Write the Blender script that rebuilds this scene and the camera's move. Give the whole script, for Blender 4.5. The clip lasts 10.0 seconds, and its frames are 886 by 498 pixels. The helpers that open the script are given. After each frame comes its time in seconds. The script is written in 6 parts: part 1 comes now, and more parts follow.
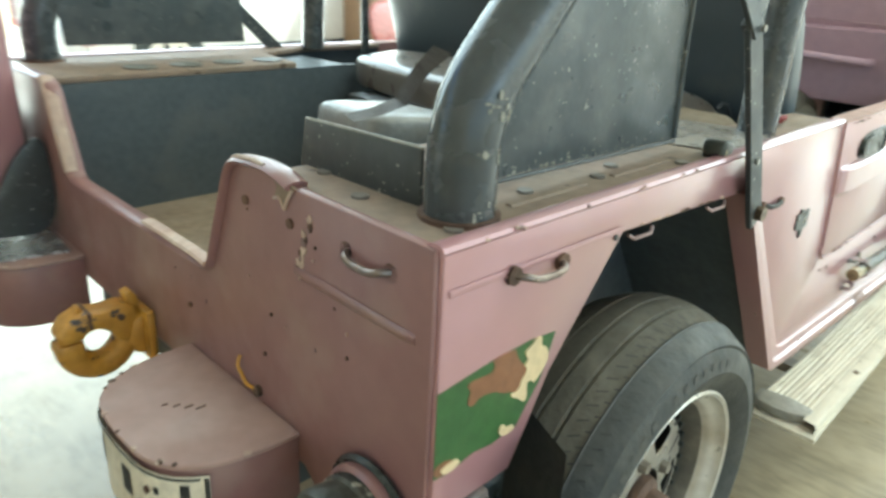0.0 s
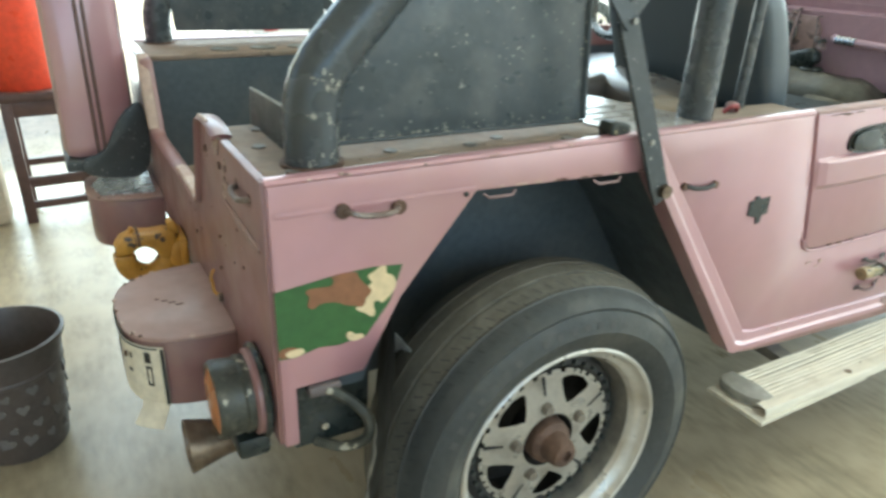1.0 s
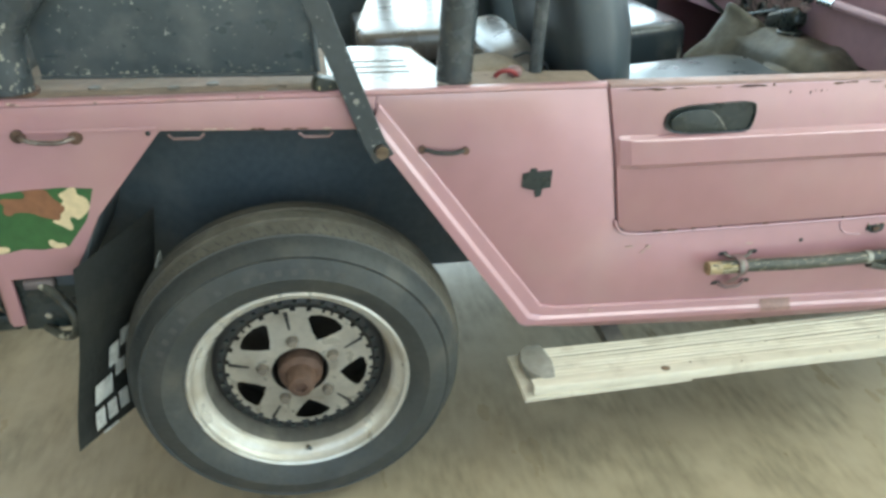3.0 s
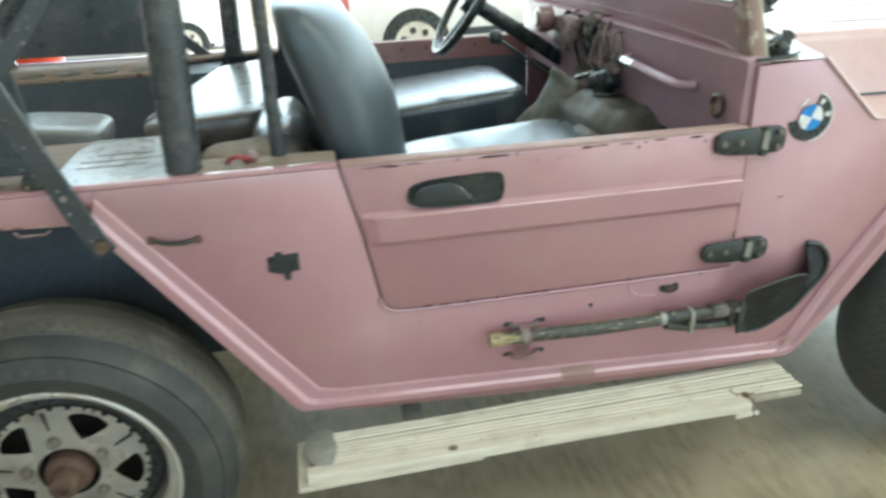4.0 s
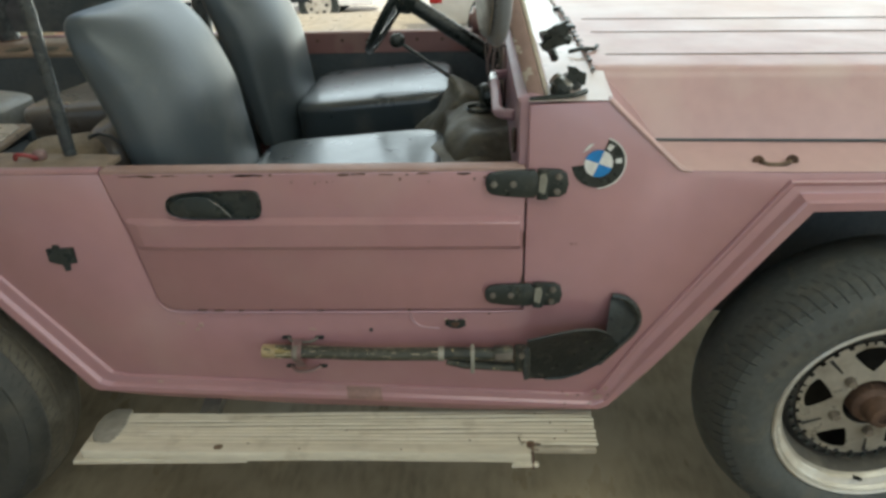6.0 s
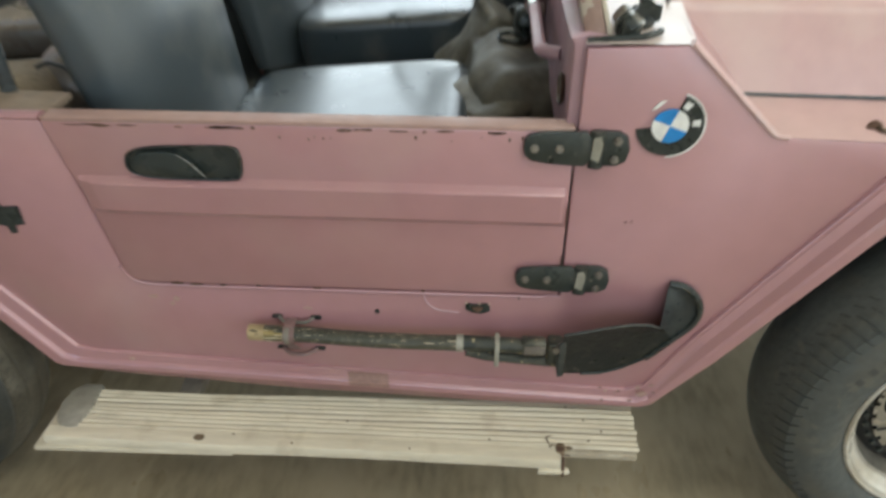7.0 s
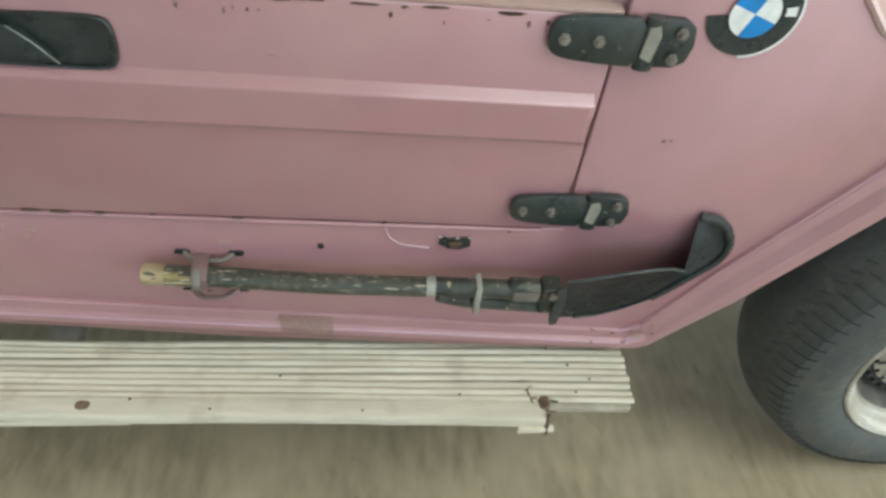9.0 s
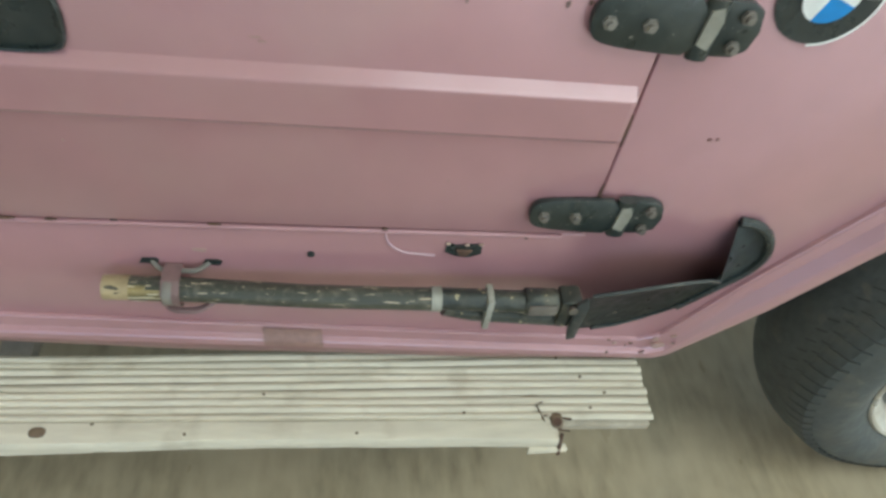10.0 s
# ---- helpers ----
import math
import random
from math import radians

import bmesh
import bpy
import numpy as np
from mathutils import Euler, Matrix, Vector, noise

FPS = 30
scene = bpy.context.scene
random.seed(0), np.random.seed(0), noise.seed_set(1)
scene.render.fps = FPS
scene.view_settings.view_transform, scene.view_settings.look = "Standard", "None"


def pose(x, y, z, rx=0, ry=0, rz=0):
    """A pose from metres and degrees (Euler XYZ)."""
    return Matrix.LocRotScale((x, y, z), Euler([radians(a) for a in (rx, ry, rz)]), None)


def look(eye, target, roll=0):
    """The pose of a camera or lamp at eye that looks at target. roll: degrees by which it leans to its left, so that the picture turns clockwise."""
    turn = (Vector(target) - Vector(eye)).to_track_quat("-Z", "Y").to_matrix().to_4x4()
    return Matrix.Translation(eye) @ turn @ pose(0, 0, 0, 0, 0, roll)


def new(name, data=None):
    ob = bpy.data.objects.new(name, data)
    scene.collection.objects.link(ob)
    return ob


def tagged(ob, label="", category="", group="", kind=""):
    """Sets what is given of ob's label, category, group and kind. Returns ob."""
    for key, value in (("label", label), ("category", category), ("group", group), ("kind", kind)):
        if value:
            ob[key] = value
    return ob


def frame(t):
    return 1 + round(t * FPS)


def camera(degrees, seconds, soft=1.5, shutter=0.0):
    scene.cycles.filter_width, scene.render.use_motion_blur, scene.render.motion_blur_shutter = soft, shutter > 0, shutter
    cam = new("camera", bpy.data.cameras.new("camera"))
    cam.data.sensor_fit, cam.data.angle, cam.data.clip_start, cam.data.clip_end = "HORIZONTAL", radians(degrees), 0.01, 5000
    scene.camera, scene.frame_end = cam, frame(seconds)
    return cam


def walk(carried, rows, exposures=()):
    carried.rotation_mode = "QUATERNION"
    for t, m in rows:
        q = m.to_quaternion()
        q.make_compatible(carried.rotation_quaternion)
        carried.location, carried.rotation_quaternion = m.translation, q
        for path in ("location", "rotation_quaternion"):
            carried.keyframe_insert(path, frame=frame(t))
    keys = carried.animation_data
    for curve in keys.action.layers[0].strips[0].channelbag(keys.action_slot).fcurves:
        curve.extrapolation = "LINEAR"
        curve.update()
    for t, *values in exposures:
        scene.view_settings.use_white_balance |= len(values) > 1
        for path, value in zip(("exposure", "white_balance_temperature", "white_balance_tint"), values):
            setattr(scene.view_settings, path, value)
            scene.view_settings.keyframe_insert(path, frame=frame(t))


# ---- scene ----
cam = camera(64.4, 10.0, 2.9, 0.5)
PATH = [
    (0, (-0.384, -0.406, 1.174), (0.926, 0.896, 0.407), 2.2),
    (0.5, (-0.305, -0.645, 1.185), (0.718, 0.913, 0.458), 0.2),
    (1, (-0.18, -0.823, 1.211), (0.708, 0.775, 0.401), 0.8),
    (1.5, (-0.05, -0.911, 1.22), (0.774, 0.761, 0.495), -2.2),
    (1.7, (0.018, -0.954, 1.226), (0.76, 0.735, 0.472), -0.7),
    (2, (0.143, -1.029, 1.223), (0.751, 0.673, 0.366), 1.3),
    (2.2, (0.241, -1.055, 1.216), (0.856, 0.618, 0.308), 0.1),
    (3.3, (0.709, -1.165, 1.288), (0.971, 0.547, 0.288), 0.3),
    (3.5, (0.81, -1.179, 1.284), (1.125, 0.565, 0.358), -2.1),
    (4, (1.055, -1.188, 1.288), (1.374, 0.598, 0.447), -3.2),
    (4.5, (1.279, -1.177, 1.33), (1.555, 0.6, 0.454), -2.2),
    (5, (1.517, -1.171, 1.34), (1.786, 0.621, 0.493), -4.9),
    (5.5, (1.736, -1.218, 1.358), (1.762, 0.573, 0.469), -3.4),
    (5.7, (1.789, -1.21, 1.361), (1.747, 0.575, 0.46), -3.2),
    (6.8, (1.794, -1.045, 1.317), (1.624, 0.679, 0.317), -1.3),
    (7, (1.761, -0.927, 1.327), (1.627, 0.718, 0.197), -1.6),
    (7.5, (1.687, -0.749, 1.274), (1.813, 0.782, -0.007), 3.5),
    (8, (1.669, -0.67, 1.244), (1.855, 0.736, -0.166), 5.6),
    (8.5, (1.657, -0.645, 1.238), (1.845, 0.742, -0.19), 6.2),
    (9, (1.647, -0.632, 1.225), (1.822, 0.738, -0.222), 6.6),
    (9.5, (1.628, -0.594, 1.216), (1.841, 0.767, -0.233), 6.6),
    (10, (1.615, -0.519, 1.174), (1.872, 0.775, -0.33), 9.6),
]
EXPOSURES = [(0.0, 2.13, 5960, -8), (1.0, 2.0, 5850, -5), (2.2, 1.96, 6030, -6), (3.5, 1.9, 5680, -5), (4.0, 1.63, 5830, -5), (4.5, 1.43, 6130, -4), (5.0, 1.08, 6280, -5), (5.5, 0.57, 6380, -3), (6.8, 1.08, 6480, 4), (7.5, 1.34, 6140, 4), (8.5, 1.46, 5930, 1), (10.0, 1.43, 5780, -2)]
walk(cam, [(t, look(eye, target, roll)) for t, eye, target, roll in PATH], EXPOSURES)


# ---- light ----
world = bpy.data.worlds.new("sky")
scene.world = world
world.use_nodes = True
wn = world.node_tree
sky = wn.nodes.new("ShaderNodeTexSky")
sky.sky_type, sky.sun_disc = "NISHITA", False
sky.sun_elevation, sky.sun_rotation = radians(60), radians(121)
sky.air_density, sky.dust_density, sky.ozone_density = 1.0, 4.0, 1.0
wn.links.new(sky.outputs[0], wn.nodes["Background"].inputs[0])
wn.nodes["Background"].inputs[1].default_value = 0.15
sun = new("sun", bpy.data.lights.new("sun", "SUN"))
sun.data.energy, sun.data.angle, sun.data.color = 2.6, radians(2.0), (1.0, 0.95, 0.88)
sun.matrix_world = look((10.0, -6.0, 20.0), (0.0, 0.0, 0.0))


def daylight_fill(x, y, z, tx, ty, tz, w, h, power):
    """An added area lamp that stands in for daylight from one direction."""
    lamp = new("daylight_fill_lamp", bpy.data.lights.new("daylight_fill_lamp", "AREA"))
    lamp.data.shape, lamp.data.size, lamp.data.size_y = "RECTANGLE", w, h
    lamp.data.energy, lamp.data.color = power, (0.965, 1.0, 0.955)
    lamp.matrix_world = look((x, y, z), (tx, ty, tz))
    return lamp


daylight_fill(5.0, 3.55, 2.1, 5.0, 0.0, 0.75, 11.0, 3.8, 132)
# added fill lamp at the unseen south side of the hall
daylight_fill(4.5, -6.4, 2.4, 3.5, 0.0, 1.2, 9.0, 3.2, 20)
# added low lamp for the sunlit yard's glow through the north opening
daylight_fill(4.0, 3.5, 0.50, 4.0, 0.0, 0.22, 12.0, 0.8, 28)
# added top fill lamp over the near side, below an unseen roof panel
daylight_fill(5.4, -1.6, 4.12, 5.4, -1.6, 0.0, 7.0, 2.2, 62)
# added fill lamp at the hall's unseen open east end
daylight_fill(11.4, -0.6, 2.3, 3.0, -0.6, 0.6, 8.0, 3.2, 62)


# ---- materials ----
def surface(name, col, col2, rough=0.5, metal=0.0, big=3.0, fine=60.0, bump=0.06, chips=None, chip_scale=40.0, chip_amount=0.36,
            streak=None, coat=0.0, rough_var=0.12, grit=0.17, dust=None, dust_amount=0.5):
    """Two colours mixed by broad stains, broken by grain, with optional chips and dust patches."""
    m = bpy.data.materials.new(name)
    m.use_nodes = True
    nt = m.node_tree
    b = nt.nodes["Principled BSDF"]
    tc = nt.nodes.new("ShaderNodeTexCoord")
    mp = nt.nodes.new("ShaderNodeMapping")
    nt.links.new(tc.outputs["Object"], mp.inputs[0])
    if streak:
        mp.inputs["Scale"].default_value = streak

    def nz(scale, detail, raw=False):
        n = nt.nodes.new("ShaderNodeTexNoise")
        n.inputs["Scale"].default_value, n.inputs["Detail"].default_value = scale, detail
        nt.links.new(tc.outputs["Object"] if raw else mp.outputs[0], n.inputs["Vector"])
        return n

    def ramp(src, a, c):
        r = nt.nodes.new("ShaderNodeMapRange")
        r.inputs[1].default_value, r.inputs[2].default_value = a, c
        nt.links.new(src.outputs[0], r.inputs[0])
        return r

    def mix(fac, a, c, mode="MIX"):
        x = nt.nodes.new("ShaderNodeMix")
        x.data_type, x.blend_type = "RGBA", mode
        for sock, v in ((x.inputs[0], fac), (x.inputs[6], a), (x.inputs[7], c)):
            if isinstance(v, (int, float)):
                sock.default_value = v
            elif isinstance(v, tuple):
                sock.default_value = (*v, 1)
            else:
                nt.links.new(v, sock)
        return x

    stains, grain = nz(big, 5), nz(fine, 4)
    c = mix(ramp(stains, 0.32, 0.68).outputs[0], col, col2)
    g = ramp(grain, 0.25, 0.75)
    g.inputs[3].default_value, g.inputs[4].default_value = 1 - grit, 1 + grit * 0.9
    c = mix(1.0, c.outputs[2], g.outputs[0], "MULTIPLY")
    if dust:
        d = ramp(nz(big * 2.3, 6, True), 0.62 - dust_amount * 0.35, 0.85 - dust_amount * 0.35)
        c = mix(d.outputs[0], c.outputs[2], dust)
    if chips:
        k = ramp(nz(chip_scale, 3, not streak), 1.0 - chip_amount, 1.03 - chip_amount)
        c = mix(k.outputs[0], c.outputs[2], chips)
    nt.links.new(c.outputs[2], b.inputs["Base Color"])
    r = ramp(nz(big * 4, 4), 0.3, 0.7)
    r.inputs[3].default_value, r.inputs[4].default_value = max(0.03, rough - rough_var), min(1, rough + rough_var)
    nt.links.new(r.outputs[0], b.inputs["Roughness"])
    b.inputs["Metallic"].default_value = metal
    b.inputs["Coat Weight"].default_value = coat
    b.inputs["Coat Roughness"].default_value = 0.2
    bp = nt.nodes.new("ShaderNodeBump")
    bp.inputs["Strength"].default_value, bp.inputs["Distance"].default_value = bump, 0.01
    nt.links.new(grain.outputs[0], bp.inputs["Height"])
    nt.links.new(bp.outputs[0], b.inputs["Normal"])
    return m


PINK = surface("pink_paint", (0.425, 0.225, 0.243), (0.39, 0.199, 0.219), 0.34, 0.14, 1.3, 18, 0.012, coat=0.9, grit=0.04, rough_var=0.04, dust=(0.43, 0.265, 0.26), dust_amount=0.25)
PINK.node_tree.nodes["Principled BSDF"].inputs["Coat IOR"].default_value = 1.65
PINK_DUST = surface("dust_covered_pink_paint", (0.40, 0.275, 0.235), (0.35, 0.222, 0.195), 0.6, 0, 4, 40, 0.03, coat=0.05, grit=0.08)
# body pink dimmed in its colour for the shaded tail and sill underside
PINK_DIMMED = surface("dimmed_pink_paint", (0.262, 0.137, 0.130), (0.215, 0.108, 0.102), 0.40, 0, 3, 40, 0.04, coat=0.3, grit=0.06, dust=(0.30, 0.195, 0.165), dust_amount=0.25)
PINK_DARK = surface("mauve_dash_paint", (0.46, 0.30, 0.335), (0.40, 0.25, 0.285), 0.40, 0, 3, 40, 0.03, grit=0.06, dust=(0.42, 0.31, 0.29), dust_amount=0.2)
BARE = surface("chipped_primer", (0.52, 0.41, 0.33), (0.40, 0.27, 0.22), 0.65, 0, 8, 60, 0.2)
DUSTY = surface("dusty_shelf_paint", (0.205, 0.160, 0.115), (0.275, 0.20, 0.155), 0.8, 0, 7, 50, 0.1, chips=(0.10, 0.07, 0.05), chip_scale=30, chip_amount=0.34)
WORN_SHELF = surface("rubbed_grey_shelf", (0.40, 0.37, 0.33), (0.30, 0.27, 0.235), 0.30, 0.1, 7, 50, 0.06, coat=0.5, chips=(0.16, 0.12, 0.09), chip_scale=26, chip_amount=0.36)
# pink lightened in colour to imitate strong top light on bonnet and wings
BONNET = surface("lightened_bonnet_paint", (0.59, 0.405, 0.385), (0.53, 0.345, 0.335), 0.46, 0, 2.0, 30, 0.02, coat=0.35, grit=0.05, dust=(0.59, 0.445, 0.41), dust_amount=0.3)
TAN_FLOOR = surface("dusty_tan_floor", (0.34, 0.27, 0.20), (0.25, 0.19, 0.14), 0.7, 0, 5, 60, 0.15)
BLACK = surface("black_paint", (0.040, 0.047, 0.050), (0.060, 0.066, 0.067), 0.42, 0, 5, 60, 0.06, chips=(0.30, 0.30, 0.28), chip_scale=120, chip_amount=0.33)
BLACK_CHIP = surface("chipped_black_panel", (0.055, 0.069, 0.076), (0.082, 0.095, 0.100), 0.36, 0, 6, 50, 0.08, chips=(0.30, 0.30, 0.28), chip_scale=120, chip_amount=0.32, dust=(0.115, 0.125, 0.125), dust_amount=0.3)
BLACK_IN = surface("black_lining", (0.060, 0.076, 0.087), (0.080, 0.096, 0.106), 0.55, 0, 4, 60, 0.1, dust=(0.105, 0.114, 0.116), dust_amount=0.25)
TUBE = surface("black_tube_enamel", (0.042, 0.051, 0.056), (0.060, 0.068, 0.071), 0.25, 0, 8, 50, 0.04, chips=(0.22, 0.21, 0.19), chip_scale=60, chip_amount=0.29, dust=(0.105, 0.105, 0.098), dust_amount=0.22)
RUBBER = surface("dusty_tyre_rubber", (0.034, 0.037, 0.036), (0.050, 0.052, 0.047), 0.6, 0, 5, 90, 0.12, dust=(0.075, 0.072, 0.060), dust_amount=0.3)
RUBBER_WORN = surface("scuffed_front_rubber", (0.064, 0.071, 0.068), (0.085, 0.090, 0.083), 0.62, 0, 7, 70, 0.18, chips=(0.10, 0.098, 0.084), chip_scale=34, chip_amount=0.37, dust=(0.090, 0.087, 0.072), dust_amount=0.3)
SIDE_MARK = surface("faint_sidewall_mark", (0.058, 0.058, 0.054), (0.07, 0.069, 0.062), 0.6)
TREAD = surface("dusty_tread_rubber", (0.088, 0.080, 0.062), (0.125, 0.112, 0.086), 0.82, 0, 7, 80, 0.25, dust=(0.16, 0.145, 0.115), dust_amount=0.3)
ALLOY = surface("machined_alloy", (0.61, 0.58, 0.515), (0.51, 0.48, 0.415), 0.34, 0.4, 5, 60, 0.04, grit=0.08, dust=(0.40, 0.35, 0.27), dust_amount=0.33)
ALLOY_FACE = surface("dusty_cast_alloy", (0.66, 0.62, 0.54), (0.56, 0.52, 0.44), 0.36, 0.3, 7, 60, 0.08, grit=0.1, dust=(0.36, 0.31, 0.235), dust_amount=0.32, coat=0.3)
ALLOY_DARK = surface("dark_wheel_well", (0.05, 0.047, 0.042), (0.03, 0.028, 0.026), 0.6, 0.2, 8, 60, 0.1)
NUT = surface("grimy_lug_nut", (0.26, 0.225, 0.18), (0.15, 0.125, 0.10), 0.55, 0.3, 20, 80, 0.2)
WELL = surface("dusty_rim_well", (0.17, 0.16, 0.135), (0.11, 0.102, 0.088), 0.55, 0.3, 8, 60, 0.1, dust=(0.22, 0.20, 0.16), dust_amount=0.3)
RUST = surface("rusty_hub", (0.155, 0.09, 0.06), (0.085, 0.052, 0.038), 0.7, 0.3, 14, 80, 0.3)
VINYL = surface("grey_black_vinyl", (0.034, 0.046, 0.054), (0.044, 0.056, 0.064), 0.31, 0, 4, 160, 0.05, coat=0.8, grit=0.06, rough_var=0.05, dust=(0.11, 0.115, 0.108), dust_amount=0.12)
VINYL_BACK = surface("smooth_grey_vinyl", (0.048, 0.063, 0.073), (0.059, 0.074, 0.083), 0.40, 0, 3, 160, 0.04, coat=0.35, grit=0.05, rough_var=0.04, dust=(0.12, 0.125, 0.118), dust_amount=0.15)
VINYL_BACK.node_tree.nodes["Principled BSDF"].inputs["Coat Roughness"].default_value = 0.36
VINYL_SIDE = surface("black_vinyl_side", (0.034, 0.037, 0.039), (0.044, 0.047, 0.049), 0.45, 0, 4, 160, 0.12)
DARK_WEB = surface("grey_webbing", (0.13, 0.125, 0.12), (0.10, 0.095, 0.09), 0.7, 0, 9, 160, 0.2)
PAD_GREY = surface("light_grey_vinyl", (0.27, 0.275, 0.27), (0.21, 0.215, 0.21), 0.4, 0, 6, 90, 0.08, coat=0.2, dust=(0.22, 0.21, 0.19), dust_amount=0.3)
CLOTH = surface("tan_sack_cloth", (0.27, 0.215, 0.15), (0.20, 0.155, 0.105), 0.8, 0, 9, 120, 0.3)
# whitened pink; stands in for the bright reflection on the scuttle top
COWL = surface("whitened_cowl_paint", (0.70, 0.60, 0.555), (0.62, 0.52, 0.48), 0.36, 0, 5, 40, 0.03, coat=0.8, grit=0.06)
STEEL = surface("worn_steel", (0.34, 0.33, 0.30), (0.20, 0.18, 0.155), 0.42, 0.7, 14, 80, 0.1)
CHROME = surface("old_chrome", (0.62, 0.62, 0.60), (0.42, 0.40, 0.36), 0.22, 0.95, 14, 60, 0.06, chips=(0.16, 0.09, 0.05), chip_scale=70, chip_amount=0.38)
MOTTLED = surface("flaking_lamp_metal", (0.060, 0.060, 0.046), (0.022, 0.024, 0.020), 0.45, 0.1, 26, 70, 0.25, chips=(0.36, 0.34, 0.27), chip_scale=30, chip_amount=0.40, dust=(0.11, 0.105, 0.08), dust_amount=0.3)
TARNISH = surface("rubbed_chrome", (0.24, 0.20, 0.175), (0.12, 0.085, 0.07), 0.36, 0.7, 30, 70, 0.1)
BRONZE = surface("tarnished_handle", (0.22, 0.17, 0.12), (0.10, 0.07, 0.05), 0.4, 0.7, 30, 80, 0.1)
YELLOW = surface("yellow_hook_paint", (0.52, 0.27, 0.035), (0.42, 0.20, 0.03), 0.5, 0, 14, 60, 0.2, chips=(0.07, 0.05, 0.035), chip_scale=36, chip_amount=0.37)
OLIVE = surface("black_green_paint", (0.022, 0.026, 0.022), (0.045, 0.048, 0.038), 0.40, 0.1, 16, 90, 0.2, chips=(0.34, 0.29, 0.17), chip_scale=75, chip_amount=0.36, dust=(0.11, 0.10, 0.07), dust_amount=0.25)
WOOD = surface("worn_handle_wood", (0.44, 0.34, 0.19), (0.20, 0.155, 0.085), 0.5, 0, 30, 90, 0.2, streak=(0.4, 1, 1), chips=(0.07, 0.06, 0.04), chip_scale=90, chip_amount=0.40)
BLADE = surface("dark_blade_paint", (0.032, 0.037, 0.036), (0.055, 0.060, 0.056), 0.38, 0.15, 16, 90, 0.15, chips=(0.20, 0.19, 0.16), chip_scale=70, chip_amount=0.31, dust=(0.10, 0.10, 0.085), dust_amount=0.2)
GREY_BLADE = surface("grey_green_steel", (0.11, 0.125, 0.125), (0.075, 0.085, 0.085), 0.38, 0.3, 14, 70, 0.1)
WORN = surface("worn_handle_paint", (0.034, 0.036, 0.027), (0.075, 0.073, 0.052), 0.42, 0, 45, 120, 0.2, streak=(0.16, 1, 1), chips=(0.42, 0.35, 0.25), chip_scale=300, chip_amount=0.35, dust=(0.115, 0.105, 0.078), dust_amount=0.34)
SCRATCHED = surface("scratched_grip_paint", (0.06, 0.055, 0.035), (0.30, 0.225, 0.08), 0.45, 0, 70, 120, 0.2, streak=(0.12, 1, 1), chips=(0.50, 0.45, 0.32), chip_scale=330, chip_amount=0.44)
BLACK_TRIM = surface("black_trim", (0.016, 0.022, 0.020), (0.026, 0.032, 0.030), 0.30, 0, 10, 90, 0.06, dust=(0.045, 0.050, 0.046), dust_amount=0.2)
BOARD = surface("weathered_cream_board", (0.67, 0.615, 0.50), (0.56, 0.505, 0.395), 0.62, 0, 9, 70, 0.2, streak=(0.2, 1, 1), chips=(0.22, 0.155, 0.10), chip_scale=40, chip_amount=0.28, dust=(0.45, 0.395, 0.30), dust_amount=0.22, grit=0.12)
BOARD_DARK = surface("grimy_board_underside", (0.40, 0.35, 0.27), (0.27, 0.23, 0.17), 0.75, 0, 9, 60, 0.2)
KNOT = surface("dark_wood_knot", (0.19, 0.135, 0.085), (0.12, 0.085, 0.055), 0.7, 0, 60, 120, 0.3)
BRACKET = surface("dusty_bracket", (0.24, 0.22, 0.19), (0.15, 0.13, 0.11), 0.6, 0.2, 9, 60, 0.15)
PLATE = surface("cream_number_plate", (0.74, 0.68, 0.54), (0.64, 0.57, 0.44), 0.42, 0, 12, 60, 0.05)
INK = surface("black_ink", (0.02, 0.02, 0.02), (0.03, 0.03, 0.03), 0.5)
WHITE_INK = surface("white_ink", (0.62, 0.62, 0.58), (0.42, 0.42, 0.40), 0.6, 0, 30, 90, 0.1)
BLUE = surface("blue_print", (0.02, 0.24, 0.62), (0.02, 0.20, 0.52), 0.35)
WHITE = surface("white_print", (0.78, 0.78, 0.76), (0.70, 0.70, 0.68), 0.35)
GREEN = surface("camo_green", (0.045, 0.115, 0.030), (0.032, 0.09, 0.026), 0.5)
BROWN = surface("camo_brown", (0.235, 0.105, 0.05), (0.19, 0.085, 0.042), 0.5)
TAN = surface("camo_tan", (0.66, 0.53, 0.33), (0.56, 0.44, 0.26), 0.5)
AMBER = surface("amber_lens", (0.42, 0.15, 0.04), (0.33, 0.115, 0.035), 0.3)
RED_LENS = surface("red_lens", (0.45, 0.03, 0.03), (0.35, 0.02, 0.025), 0.25)
DULL_CLIP = surface("dusty_rose_metal", (0.26, 0.17, 0.165), (0.17, 0.11, 0.10), 0.5, 0.2, 14, 60, 0.1)
DULL_RED = surface("faded_red_cord", (0.30, 0.05, 0.05), (0.22, 0.035, 0.04), 0.6)
POST = surface("bare_beige_post", (0.36, 0.25, 0.21), (0.27, 0.185, 0.16), 0.5, 0, 9, 50, 0.1, chips=(0.5, 0.44, 0.37), chip_scale=40, chip_amount=0.4)
PANEL = surface("grimy_instrument_panel", (0.36, 0.25, 0.235), (0.25, 0.17, 0.16), 0.5, 0, 12, 60, 0.12, chips=(0.12, 0.09, 0.085), chip_scale=34, chip_amount=0.42)
GRIME = surface("dusty_wiring", (0.20, 0.155, 0.145), (0.11, 0.09, 0.088), 0.6, 0, 20, 60, 0.2)
RED_PLASTIC = surface("red_plastic", (0.72, 0.075, 0.03), (0.64, 0.06, 0.025), 0.38, 0, 4, 40, 0.03)
